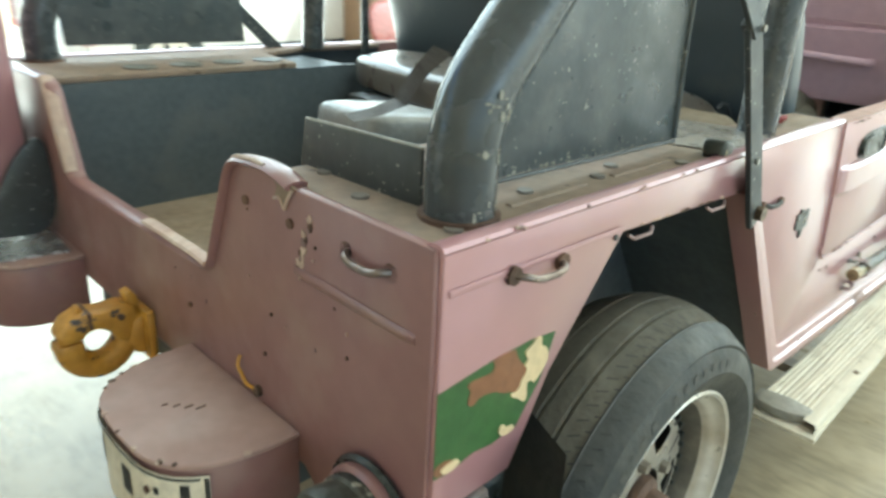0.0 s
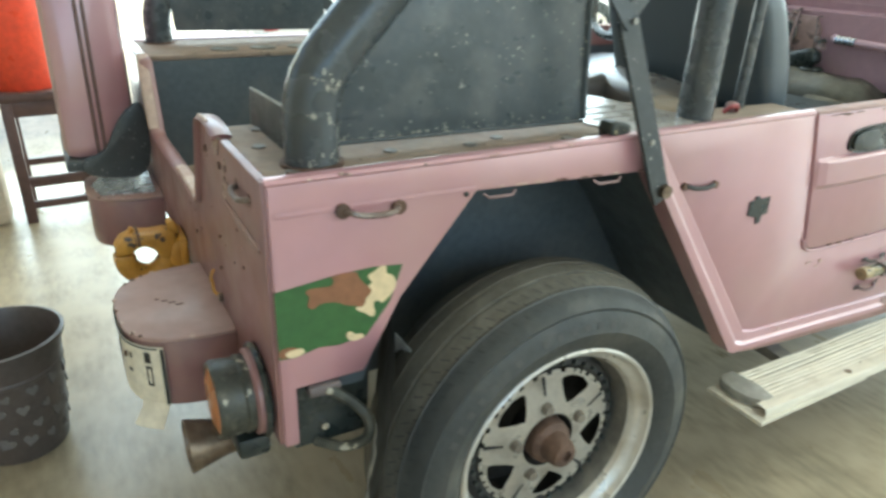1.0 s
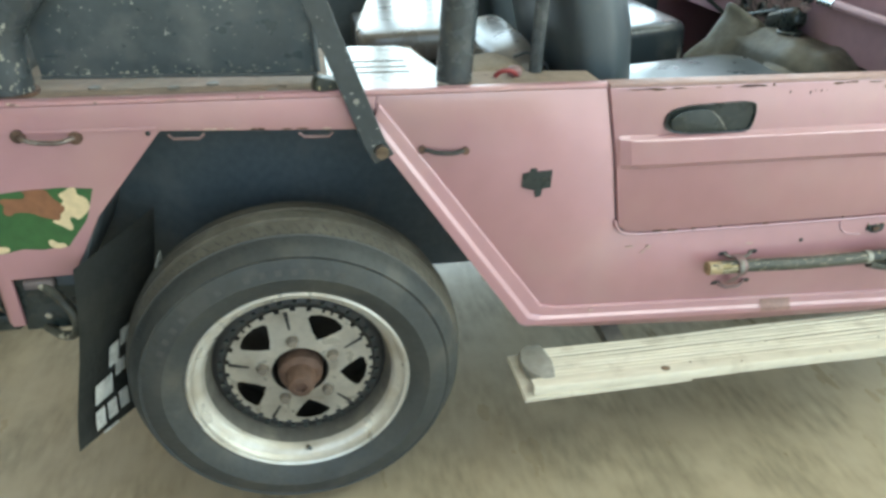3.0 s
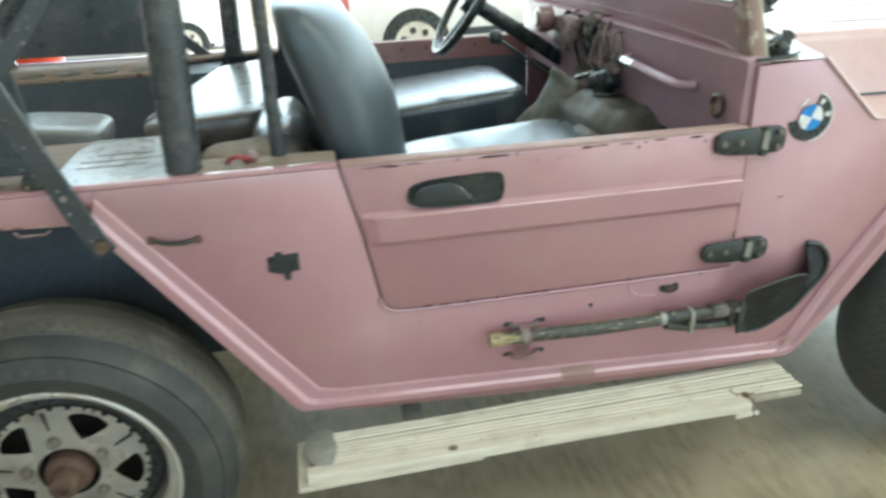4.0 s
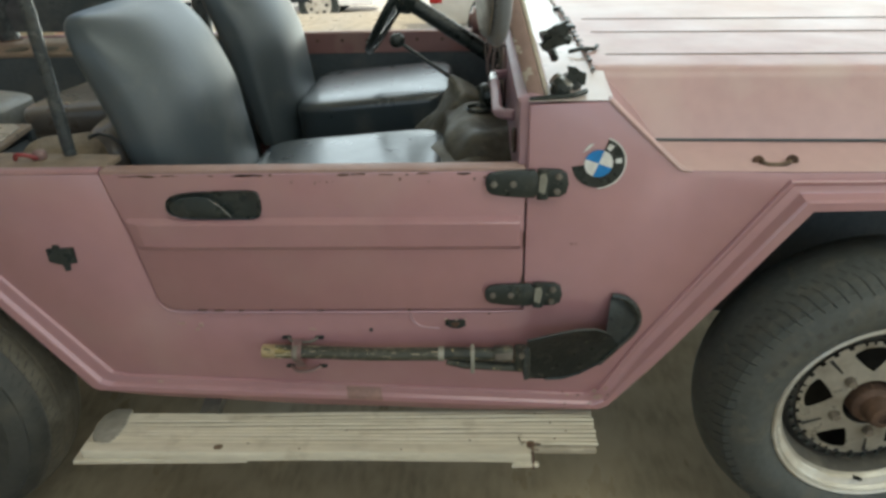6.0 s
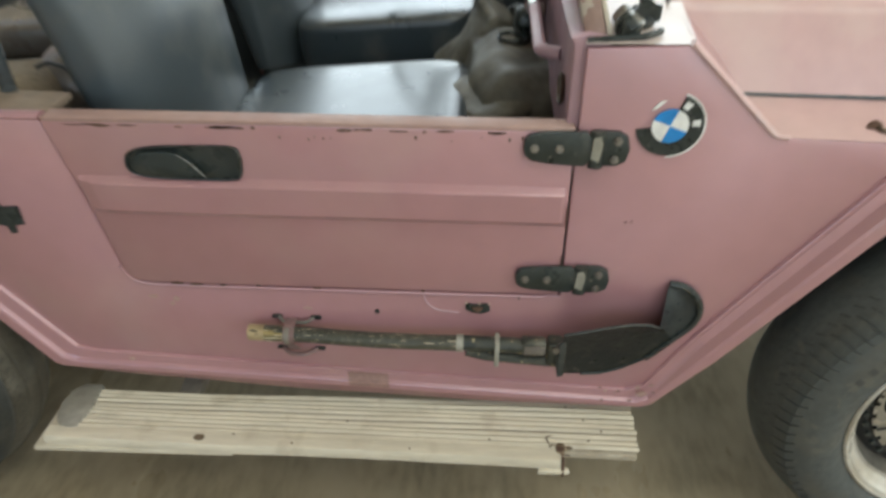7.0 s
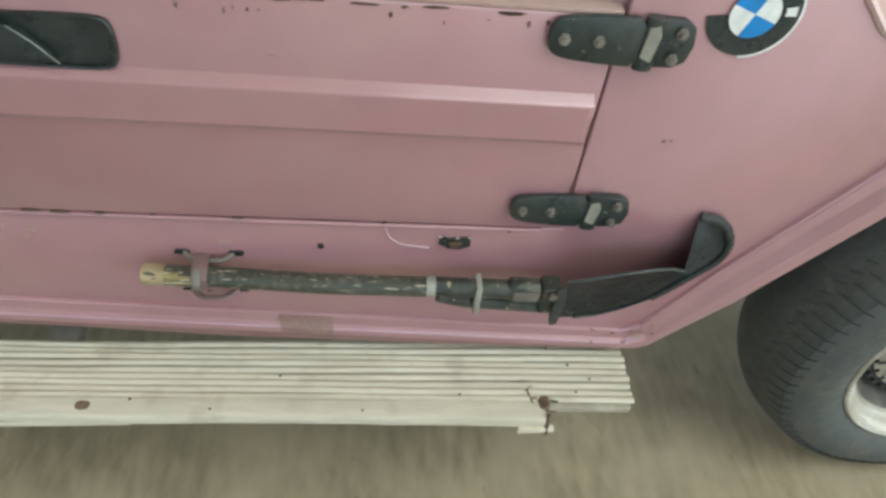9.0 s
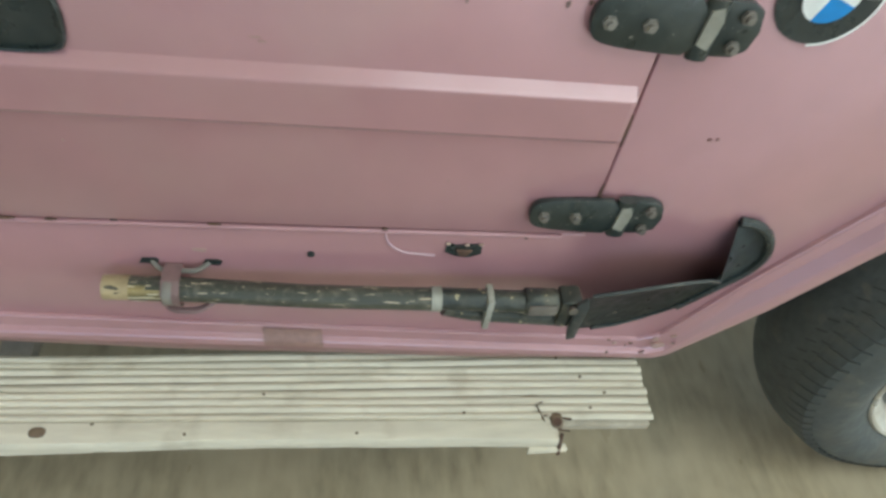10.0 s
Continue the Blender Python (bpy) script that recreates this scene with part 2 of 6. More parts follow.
BIN = surface("brown_bin_plastic", (0.088, 0.070, 0.062), (0.066, 0.053, 0.046), 0.42, 0, 8, 60, 0.05)
BIN_MOTIF = surface("pale_bin_motif", (0.145, 0.13, 0.12), (0.105, 0.095, 0.088), 0.5)
BROWN_WOOD = surface("brown_wood_panel", (0.40, 0.26, 0.15), (0.33, 0.21, 0.12), 0.5, 0, 6, 60, 0.05, streak=(1, 1, 0.15))
CAP_STONE = surface("dark_grey_stone", (0.15, 0.155, 0.13), (0.11, 0.115, 0.095), 0.4, 0, 6, 50, 0.05)
END_GREY = surface("grey_board_end", (0.32, 0.305, 0.265), (0.24, 0.225, 0.19), 0.55, 0, 12, 60, 0.1)
FLAKE = surface("flaked_pale_paint", (0.34, 0.33, 0.28), (0.24, 0.23, 0.19), 0.6, 0, 30, 80, 0.1)
HINGE = surface("chipped_hinge_paint", (0.018, 0.025, 0.022), (0.030, 0.037, 0.034), 0.36, 0, 10, 90, 0.10, chips=(0.26, 0.24, 0.20), chip_scale=200, chip_amount=0.30, dust=(0.055, 0.06, 0.052), dust_amount=0.3)
VINYL_BROWN = surface("brown_grey_vinyl", (0.15, 0.128, 0.108), (0.115, 0.10, 0.086), 0.30, 0, 4, 120, 0.05, coat=0.6, grit=0.06, rough_var=0.05)
SHEET = surface("shiny_sheet_metal", (0.74, 0.76, 0.78), (0.60, 0.62, 0.64), 0.24, 0.8, 9, 60, 0.1)
STOOL = surface("dark_brown_wood", (0.095, 0.05, 0.04), (0.065, 0.035, 0.03), 0.45, 0, 8, 60, 0.08)
CREAM_WALL = surface("cream_wall_paint", (0.66, 0.58, 0.43), (0.60, 0.52, 0.38), 0.75, 0, 2, 40, 0.05)
BEIGE_WALL = surface("beige_wall_paint", (0.50, 0.42, 0.31), (0.44, 0.37, 0.27), 0.7, 0, 2, 40, 0.05)
WHITE_WALL = surface("white_wall_paint", (0.80, 0.78, 0.72), (0.74, 0.72, 0.66), 0.8, 0, 1.5, 40, 0.05)
CEIL = surface("ceiling_plaster", (0.66, 0.64, 0.60), (0.58, 0.56, 0.52), 0.85, 0, 1.5, 40, 0.05)
CAR_WHITE = surface("white_car_paint", (0.80, 0.80, 0.79), (0.76, 0.76, 0.75), 0.25, 0, 2, 12, 0.0, coat=0.4, grit=0.03)
CAR_GREY = surface("grey_car_paint", (0.36, 0.37, 0.38), (0.31, 0.32, 0.33), 0.25, 0, 2, 40, 0.02, coat=0.4)
CAR_ROSE = surface("rose_car_paint", (0.40, 0.12, 0.11), (0.34, 0.10, 0.09), 0.3, 0, 2, 40, 0.02, coat=0.4)
MIRROR_BACK = surface("grey_mirror_shell", (0.17, 0.18, 0.19), (0.14, 0.15, 0.16), 0.35, 0, 6, 60, 0.03, grit=0.05)
CAN_SEAM = surface("grimy_can_seam", (0.17, 0.095, 0.085), (0.12, 0.07, 0.06), 0.5)
PATCH = surface("brown_filler", (0.285, 0.168, 0.143), (0.25, 0.148, 0.125), 0.48, 0, 12, 90, 0.05)
GLASS_DARK = surface("dark_car_glass", (0.02, 0.025, 0.03), (0.03, 0.035, 0.04), 0.08, 0, 4, 40, 0.0, rough_var=0.02)
SKIRT = surface("olive_tan_cover", (0.105, 0.098, 0.072), (0.07, 0.063, 0.047), 0.55, 0, 6, 60, 0.15, dust=(0.17, 0.155, 0.12), dust_amount=0.3)
CONCRETE = surface("polished_concrete_floor", (0.355, 0.288, 0.186), (0.265, 0.222, 0.150), 0.33, 0, 2.6, 48, 0.03, rough_var=0.07, grit=0.27, streak=(1.0, 0.32, 1.0), dust=(0.385, 0.318, 0.214), dust_amount=0.55)
YARD = surface("pale_yard_concrete", (0.55, 0.52, 0.47), (0.48, 0.45, 0.40), 0.8, 0, 0.6, 14, 0.1)


# ---- mesh tools ----
def finish(name, bm, material, smooth=35):
    bmesh.ops.recalc_face_normals(bm, faces=bm.faces)
    me = bpy.data.meshes.new(name)
    bm.to_mesh(me)
    bm.free()
    for mt in (material if isinstance(material, (list, tuple)) else [material]):
        me.materials.append(mt)
    if smooth:
        me.shade_smooth()
        me.set_sharp_from_angle(angle=radians(smooth))
    return me


def part(name, bm, material, parent, label="", smooth=35):
    ob = new(name, finish(name, bm, material, smooth))
    ob.parent = parent
    return tagged(ob, label)


def thing(name, label, category, group="", m=None, kind=""):
    ob = new(name)
    ob.empty_display_size = 0.1
    if m is not None:
        ob.matrix_world = m
    return tagged(ob, label, category, group, kind)


def lone(name, bm, material, label, category, m=None, kind="", smooth=35):
    ob = new(name, finish(name, bm, material, smooth))
    if m is not None:
        ob.matrix_world = m
    return tagged(ob, label, category, "", kind)


def bevel(bm, width, segments=2, angle=30):
    edges = [e for e in bm.edges if len(e.link_faces) == 2 and e.calc_face_angle(0) > radians(angle)]
    bmesh.ops.bevel(bm, geom=edges, offset=width, segments=segments, affect="EDGES", profile=0.5, clamp_overlap=True)
    return bm


def box(x0, x1, y0, y1, z0, z1, r=0.0, bm=None, m=None):
    one = bmesh.new()
    bmesh.ops.create_cube(one, size=1.0)
    for v in one.verts:
        v.co = Vector(((x0 + x1) / 2 + v.co.x * (x1 - x0), (y0 + y1) / 2 + v.co.y * (y1 - y0), (z0 + z1) / 2 + v.co.z * (z1 - z0)))
    if r:
        bevel(one, r, 2)
    if m is not None:
        one.transform(m)
    return one if bm is None else merge(bm, one)


def merge(bm, other):
    me = bpy.data.meshes.new("tmp")
    other.to_mesh(me)
    other.free()
    bm.from_mesh(me)
    bpy.data.meshes.remove(me)
    return bm


def prism(pts, axis, a, b, r=0.0, bm=None):
    """A flat outline pushed through from a to b along an axis; pts give the other two coordinates in order."""
    def at(p, d):
        return {"x": (d, p[0], p[1]), "y": (p[0], d, p[1]), "z": (p[0], p[1], d)}[axis]
    one = bmesh.new()
    lo = [one.verts.new(at(p, a)) for p in pts]
    hi = [one.verts.new(at(p, b)) for p in pts]
    one.faces.new(lo)
    one.faces.new(list(reversed(hi)))
    for i in range(len(pts)):
        j = (i + 1) % len(pts)
        one.faces.new((lo[i], hi[i], hi[j], lo[j]))
    bmesh.ops.recalc_face_normals(one, faces=one.faces)
    if r:
        bevel(one, r, 2)
    return one if bm is None else merge(bm, one)


def strip(rows, closed=False, bm=None):
    """A sheet lofted through rows of points of equal count."""
    one = bmesh.new()
    vs = [[one.verts.new(p) for p in row] for row in rows]
    n = len(vs)
    for i in range(n if closed else n - 1):
        a, b = vs[i], vs[(i + 1) % n]
        for k in range(len(a) - 1):
            one.faces.new((a[k], a[k + 1], b[k + 1], b[k]))
    return one if bm is None else merge(bm, one)


def rounded(points, radius, n=5):
    """The path with its inner corners rounded."""
    pts = [Vector(p) for p in points]
    out = [pts[0]]
    for a, p, b in zip(pts, pts[1:], pts[2:]):
        u, v = (a - p), (b - p)
        d = min(radius, u.length * 0.49, v.length * 0.49)
        s, e = p + u.normalized() * d, p + v.normalized() * d
        for i in range(n + 1):
            t = i / n
            out.append(s * (1 - t) ** 2 + p * 2 * t * (1 - t) + e * t * t)
    return out + [pts[-1]]


def tube(points, r, bm=None, sides=12, corner=0.0, cap=True, flat=None):
    """A pipe along points; flat squeezes its section (width, height)."""
    pts = rounded(points, corner) if corner else [Vector(p) for p in points]
    one = bmesh.new()
    rings, side = [], None
    for i, p in enumerate(pts):
        d = (pts[min(i + 1, len(pts) - 1)] - pts[max(i - 1, 0)]).normalized()
        if side is None:
            side = d.cross(Vector((0, 0, 1)) if abs(d.z) < 0.9 else Vector((0, 1, 0))).normalized()
        else:
            side = (side - d * side.dot(d)).normalized()
        up = side.cross(d)
        w, h = flat if flat else (r, r)
        rings.append([one.verts.new(p + side * w * math.cos(a) + up * h * math.sin(a)) for a in [2 * math.pi * k / sides for k in range(sides)]])
    for a, b in zip(rings, rings[1:]):
        for k in range(sides):
            one.faces.new((a[k], a[(k + 1) % sides], b[(k + 1) % sides], b[k]))
    if cap:
        one.faces.new(list(reversed(rings[0])))
        one.faces.new(rings[-1])
    return one if bm is None else merge(bm, one)


def lathe(profile, cx, cy, cz, axis="y", n=48, bm=None, closed=False):
    """profile: (radius, distance along the axis) rows turned round the axis through the centre."""
    one = bmesh.new()
    rings = []
    for r, d in profile:
        ring = []
        for k in range(n):
            a = 2 * math.pi * k / n
            u, v = r * math.cos(a), r * math.sin(a)
            ring.append(one.verts.new({"y": (cx + u, cy + d, cz + v), "z": (cx + u, cy + v, cz + d), "x": (cx + d, cy + u, cz + v)}[axis]))
        rings.append(ring)
    pairs = list(zip(rings, rings[1:])) + ([(rings[-1], rings[0])] if closed else [])
    for a, b in pairs:
        for k in range(n):
            one.faces.new((a[k], a[(k + 1) % n], b[(k + 1) % n], b[k]))
    return one if bm is None else merge(bm, one)


def pad(sx, sy, sz, e=0.35, m=None, bm=None, nu=28, nv=18):
    """A stuffed block: a superellipsoid of the given sizes; e near 0 is boxy, 1 is round."""
    def c(a, k):
        return math.copysign(abs(math.cos(a)) ** k, math.cos(a))

    def s(a, k):
        return math.copysign(abs(math.sin(a)) ** k, math.sin(a))
    one = bmesh.new()
    rows = []
    for j in range(1, nv):
        b = -math.pi / 2 + math.pi * j / nv
        rows.append([one.verts.new((sx / 2 * c(b, e) * c(a, e), sy / 2 * c(b, e) * s(a, e), sz / 2 * s(b, e))) for a in [2 * math.pi * (k + 0.5) / nu for k in range(nu)]])
    for a, b in zip(rows, rows[1:]):
        for k in range(nu):
            one.faces.new((a[k], a[(k + 1) % nu], b[(k + 1) % nu], b[k]))
    one.faces.new(list(reversed(rows[0])))
    one.faces.new(rows[-1])
    if m is not None:
        one.transform(m)
    return one if bm is None else merge(bm, one)


def disc(cx, cy, cz, r, h, axis="y", n=20, bm=None, r2=None):
    return lathe([(0.0001, 0), (r, 0), (r if r2 is None else r2, h), (0.0001, h)], cx, cy, cz, axis, n, bm)


def smooth_outline(pts, rounds=2):
    """The outline with its corners cut round."""
    for _ in range(rounds):
        out = []
        for (ax, ay), (bx, by) in zip(pts, pts[1:] + pts[:1]):
            out += [(ax * 0.75 + bx * 0.25, ay * 0.75 + by * 0.25), (ax * 0.25 + bx * 0.75, ay * 0.25 + by * 0.75)]
        pts = out
    return pts


def crumple(bm, amount, seed):
    rc = random.Random(seed)
    ph = [rc.uniform(0, 6.3) for k in range(6)]
    for v in bm.verts:
        x, y, z = v.co
        w = math.sin(31 * x + 17 * z + ph[0]) * math.sin(27 * y + ph[1]) + 0.6 * math.sin(53 * y - 41 * x + ph[2]) + 0.4 * math.sin(80 * z + 60 * x + ph[3])
        v.co += v.co.normalized() * 0 + Vector((math.sin(ph[4]), math.cos(ph[4]), 1.0)) * w * amount
    return bm


# ---- hall ----
FLOOR = 0.025
lone("floor", box(-7, 12, -7, 8.0, FLOOR - 0.5, FLOOR), CONCRETE, "polished grey-brown concrete hall floor", "floor", None, "structure")
lone("ground", box(-60, 60, -60, 60, -0.9, -0.42), YARD, "pale sunlit concrete yard round the hall", "ground", None, "structure")
# unseen roof, keeps sun off the jeep; gap left for the fill lamp
roof = bmesh.new()
for x0, x1, y0, y1 in ((-7, 12, -7, -2.7), (-7, 12, -0.5, 3.7), (-7, 1.9, -2.7, -0.5), (8.9, 12, -2.7, -0.5)):
    box(x0, x1, y0, y1, 4.2, 4.4, bm=roof)
# opaque panel added to close the roof gap above the fill lamp
lone("roof_gap_panel", box(1.9, 8.9, -2.7, -0.5, 4.34, 4.36), WHITE_WALL, "unseen opaque white panel added over the top fill lamp", "skylight", None, "structure")
lone("ceiling", roof, CEIL, "plain plastered hall ceiling", "ceiling", None, "structure")
for nm, x0, x1, y0, y1 in (("pillar_1", -7, -6.6, -7, -6.6), ("pillar_2", 11.6, 12, -7, -6.6), ("pillar_3", -7, -6.6, 3.3, 3.7), ("pillar_4", 11.6, 12, 3.3, 3.7), ("pillar_5", 3.6, 4.0, -7, -6.6)):
    lone(nm, box(x0, x1, y0, y1, FLOOR, 4.2, 0.02), CREAM_WALL, "square cream painted hall pillar", "pillar", None, "structure")
lone("wall_west", box(-7.0, -6.8, -6.6, 3.3, FLOOR, 4.2), CREAM_WALL, "plain cream painted end wall", "wall", None, "structure")
lone("wall_east", box(11.8, 12.0, -6.6, 3.3, FLOOR, 0.5), WHITE_WALL, "low white painted wall under the open end", "wall", None, "structure")
lone("wall_south", box(-6.6, 3.6, -7.0, -6.8, FLOOR, 0.8), CREAM_WALL, "low cream wall under a wide opening", "wall", None, "structure")
lone("yard_wall", box(-14, 22, 14.0, 14.2, -0.42, 2.4), CREAM_WALL, "sunlit cream boundary wall of the yard", "wall", None, "structure")
lone("partition", box(-2.6, -0.44, 2.60, 2.76, FLOOR, 0.54, 0.03), BEIGE_WALL, "low beige plastered partition wall", "wall", None, "structure")
lone("partition_cap", box(-2.6, -0.46, 2.585, 2.775, 0.55, 0.59, 0.006), CAP_STONE, "dark stone cap on the low partition", "wall cap", None, "structure")

lone("partition_upper", box(-2.6, -0.48, 2.64, 2.74, 0.60, 2.5), CREAM_WALL, "cream painted wall above the dark stone cap", "wall", None, "structure")

# ---- jeep ----
JEEP = pose(0, 0, 0, 0, 0.929, 0)
W = 1.42
jeep = thing("jeep", "old open jeep in worn dusty pink paint with black interior", "jeep", "", JEEP)


def z_sill(x):
    return 0.438 - 0.040 * (x - 0.953)


def mirror(bm):
    """The same piece on the other flank."""
    bm.transform(Matrix.Translation((0, W, 0)) @ Matrix.Diagonal((1, -1, 1, 1)))
    return bm


LIP = ((0.0, 0.0005), (0.03, -0.0030), (0.08, -0.0048), (0.14, -0.0050), (0.48, -0.0072), (0.54, -0.0090), (0.61, -0.0122), (0.67, -0.0136), (0.74, -0.0138), (1.0, -0.0134))
LIP_FRONT = ((0.0, 0.0005), (0.03, -0.0045), (0.06, -0.006), (0.14, -0.005), (0.20, -0.003), (0.36, -0.0042), (0.46, -0.006), (0.62, -0.0195), (0.70, -0.022), (1.0, -0.0215))


def flank(other):
    """The sheet metal of one side, built on the near one and mirrored for the other."""
    side = mirror if other else (lambda b: b)
    quarter = prism([(0.012, 0.930), (0.012, 0.528), (0.034, 0.528), (0.034, 0.624), (0.137, 0.626), (0.197, 0.735), (0.318, 0.880), (0.661, 0.868), (0.667, 0.930)], "y", 0.0, 0.012, 0.003)
    part("quarter_panel", side(quarter), PINK, jeep)
    front = prism([(0.667, 0.930), (0.661, 0.866), (0.955, z_sill(0.955)), (2.040, z_sill(2.04)), (2.378, 0.853), (2.62, 0.862), (2.95, 0.862), (2.95, 0.915),
                   (2.34, 0.918), (2.141, 0.924), (2.007, 1.052), (1.868, 1.046), (1.868, 0.630), (1.18, 0.628), (1.150, 0.632), (1.132, 0.650), (1.105, 0.80), (1.074, 0.930)], "y", 0.0, 0.012, 0.003)
    part("body_side", side(front), PINK, jeep)
    # pressed lip round both wheel arches and along the sill
    inner = [(0.672, 0.915), (0.996, 0.478), (1.030, 0.470), (2.000, 0.425), (2.030, 0.437), (2.100, 0.560), (2.336, 0.905), (2.95, 0.902)]
    outer = [(0.655, 0.866), (0.948, 0.443), (0.962, 0.436), (2.032, 0.392), (2.050, 0.400), (2.140, 0.520), (2.380, 0.851), (2.95, 0.860)]
    rows = []
    for i, ((ax, az), (bx, bz)) in enumerate(zip(inner, outer)):
        row = []
        for k, y in (LIP if i < 5 else LIP_FRONT):
            row.append((ax + (bx - ax) * k, y, az + (bz - az) * k))
        rows.append(row + [(bx, 0.03, bz)])
    part("arch_lip", side(strip(rows)), PINK, jeep, "", 12)
    # folded top rail and the rail over the rear arch
    part("top_rail", side(tube([(0.01, 0.010, 0.930), (1.074, 0.010, 0.930)], 0.011, sides=10, flat=(0.012, 0.007))), PINK, jeep)


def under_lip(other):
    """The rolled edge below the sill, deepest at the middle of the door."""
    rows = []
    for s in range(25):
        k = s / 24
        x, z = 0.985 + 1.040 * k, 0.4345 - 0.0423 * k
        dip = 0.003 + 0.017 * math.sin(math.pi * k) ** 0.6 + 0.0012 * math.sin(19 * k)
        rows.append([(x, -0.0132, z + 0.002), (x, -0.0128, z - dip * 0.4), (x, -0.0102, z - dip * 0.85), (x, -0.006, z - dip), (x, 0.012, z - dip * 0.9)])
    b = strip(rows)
    # shade under the sill is imitated by the darker pink
    part("sill_roll", mirror(b) if other else b, PINK_DIMMED, jeep)


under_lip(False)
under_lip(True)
flank(False)
flank(True)

# crease and stiffening edge along the near quarter panel
part("panel_seam", strip([[(0.02, -0.0015, 0.883), (0.02, -0.0022, 0.887), (0.02, -0.0015, 0.891)], [(0.315, -0.0015, 0.882), (0.315, -0.0022, 0.886), (0.315, -0.0015, 0.890)]]), PINK, jeep)

rs = random.Random(4)


def scar(x, z, w, h, y=-0.0048):
    n = 7
    return prism([(x + w * math.cos(2 * math.pi * k / n) * rs.uniform(0.6, 1.1), z + h * math.sin(2 * math.pi * k / n) * rs.uniform(0.5, 1.1)) for k in range(n)], "y", y, y + 0.002)


# doors
def door(other):
    side = mirror if other else (lambda b: b)
    d = bmesh.new()
    edge = [(1.0768, 0.928), (1.1078, 0.80), (1.1348, 0.653), (1.1515, 0.6365), (1.18, 0.6320), (1.8645, 0.634), (1.8645, 0.928)]
    d = prism(edge, "y", -0.004, 0.018, 0.004)
    ob = part("door", side(d), PINK, jeep)
    # raised band across the door
    prof = [(-0.0035, 0.8385), (-0.0050, 0.8375), (-0.0150, 0.8312), (-0.0168, 0.8295), (-0.0172, 0.8272), (-0.0162, 0.7825), (-0.0155, 0.7810), (-0.0140, 0.7795), (-0.0052, 0.7712), (-0.0035, 0.7690)]
    rows = [[(x + (0.8 - z) * 0.19 * lead, -0.0035 + (y + 0.0035) * k, z) for y, z in prof] for x, k, lead in ((1.110, 0.0, 1), (1.116, 0.30, 1), (1.135, 0.75, 1), (1.165, 1.0, 1), (1.4, 1.0, 0), (1.70, 1.0, 0), (1.852, 1.0, 0), (1.857, 0.9, 0), (1.860, 0.0, 0))]
    part("door_band", side(strip(rows)), PINK, ob, "", 9)
    part("door_cap", side(box(1.078, 1.864, -0.0035, 0.030, 0.926, 0.9338, 0.003)), PINK_DUST, ob, "rubbed pale door top edge")
    return ob


near_door = door(False)
door(True)
part("door_gap", prism([(1.0745, 0.925), (1.105, 0.80), (1.132, 0.651), (1.150, 0.634), (1.18, 0.630), (1.866, 0.632), (1.866, 0.925), (1.860, 0.925), (1.860, 0.64), (1.185, 0.640), (1.158, 0.645), (1.143, 0.66), (1.116, 0.80), (1.085, 0.925)], "y", 0.006, 0.016), BLACK_IN, jeep, "dark gap round the door")

part("sill_edge", tube([(1.128, -0.001, 0.662), (1.134, -0.0015, 0.645), (1.150, -0.0015, 0.6315), (1.18, -0.0015, 0.6275), (1.55, -0.0015, 0.6275), (1.84, -0.0015, 0.629)], 0.0032, sides=8, corner=0.01), PINK, jeep)
# pull handle cup of the near door
hx, hz = 1.276, 0.860
cup = [(hx - 0.086, hz - 0.001), (hx - 0.080, hz + 0.021), (hx - 0.048, hz + 0.031), (hx + 0.02, hz + 0.034), (hx + 0.088, hz + 0.0355), (hx + 0.098, hz + 0.024), (hx + 0.097, hz - 0.012), (hx + 0.087, hz - 0.0245), (hx + 0.02, hz - 0.0245), (hx - 0.045, hz - 0.0235), (hx - 0.078, hz - 0.016)]
rim_out = smooth_outline(cup, 2)
rim_in = smooth_outline([(hx + (x - hx) * 0.955, hz + 0.005 + (z - hz - 0.005) * 0.89) for x, z in cup], 2)
frame_bm = strip([[(p[0], -0.0042, p[1]), (p[0], -0.0080, p[1]), (hx + (p[0] - hx) * 0.985, -0.0098, hz + 0.005 + (p[1] - hz - 0.005) * 0.965), (q[0], -0.0090, q[1]), (q[0], -0.0042, q[1])] for p, q in zip(rim_out, rim_in)], True)
handle = part("door_handle", frame_bm, BLACK_TRIM, near_door, "black recessed door pull")
part("cup_floor", prism(rim_in, "y", -0.0055, -0.0046), BLACK_TRIM, near_door)
pull = [(hx - 0.078, hz - 0.001), (hx - 0.066, hz + 0.019), (hx - 0.030, hz + 0.026), (hx + 0.002, hz + 0.024), (hx + 0.024, hz + 0.006), (hx + 0.044, hz - 0.0185), (hx - 0.02, hz - 0.0195), (hx - 0.064, hz - 0.015)]
part("pull_flap", prism(smooth_outline(pull, 2), "y", -0.0135, -0.005, 0.004), BLACK_TRIM, near_door)
part("pull_edge", tube([(hx + 0.002, -0.0128, hz + 0.0215), (hx + 0.022, -0.0135, hz + 0.006), (hx + 0.040, -0.0125, hz - 0.017)], 0.0009, sides=6, corner=0.02), STEEL, near_door)


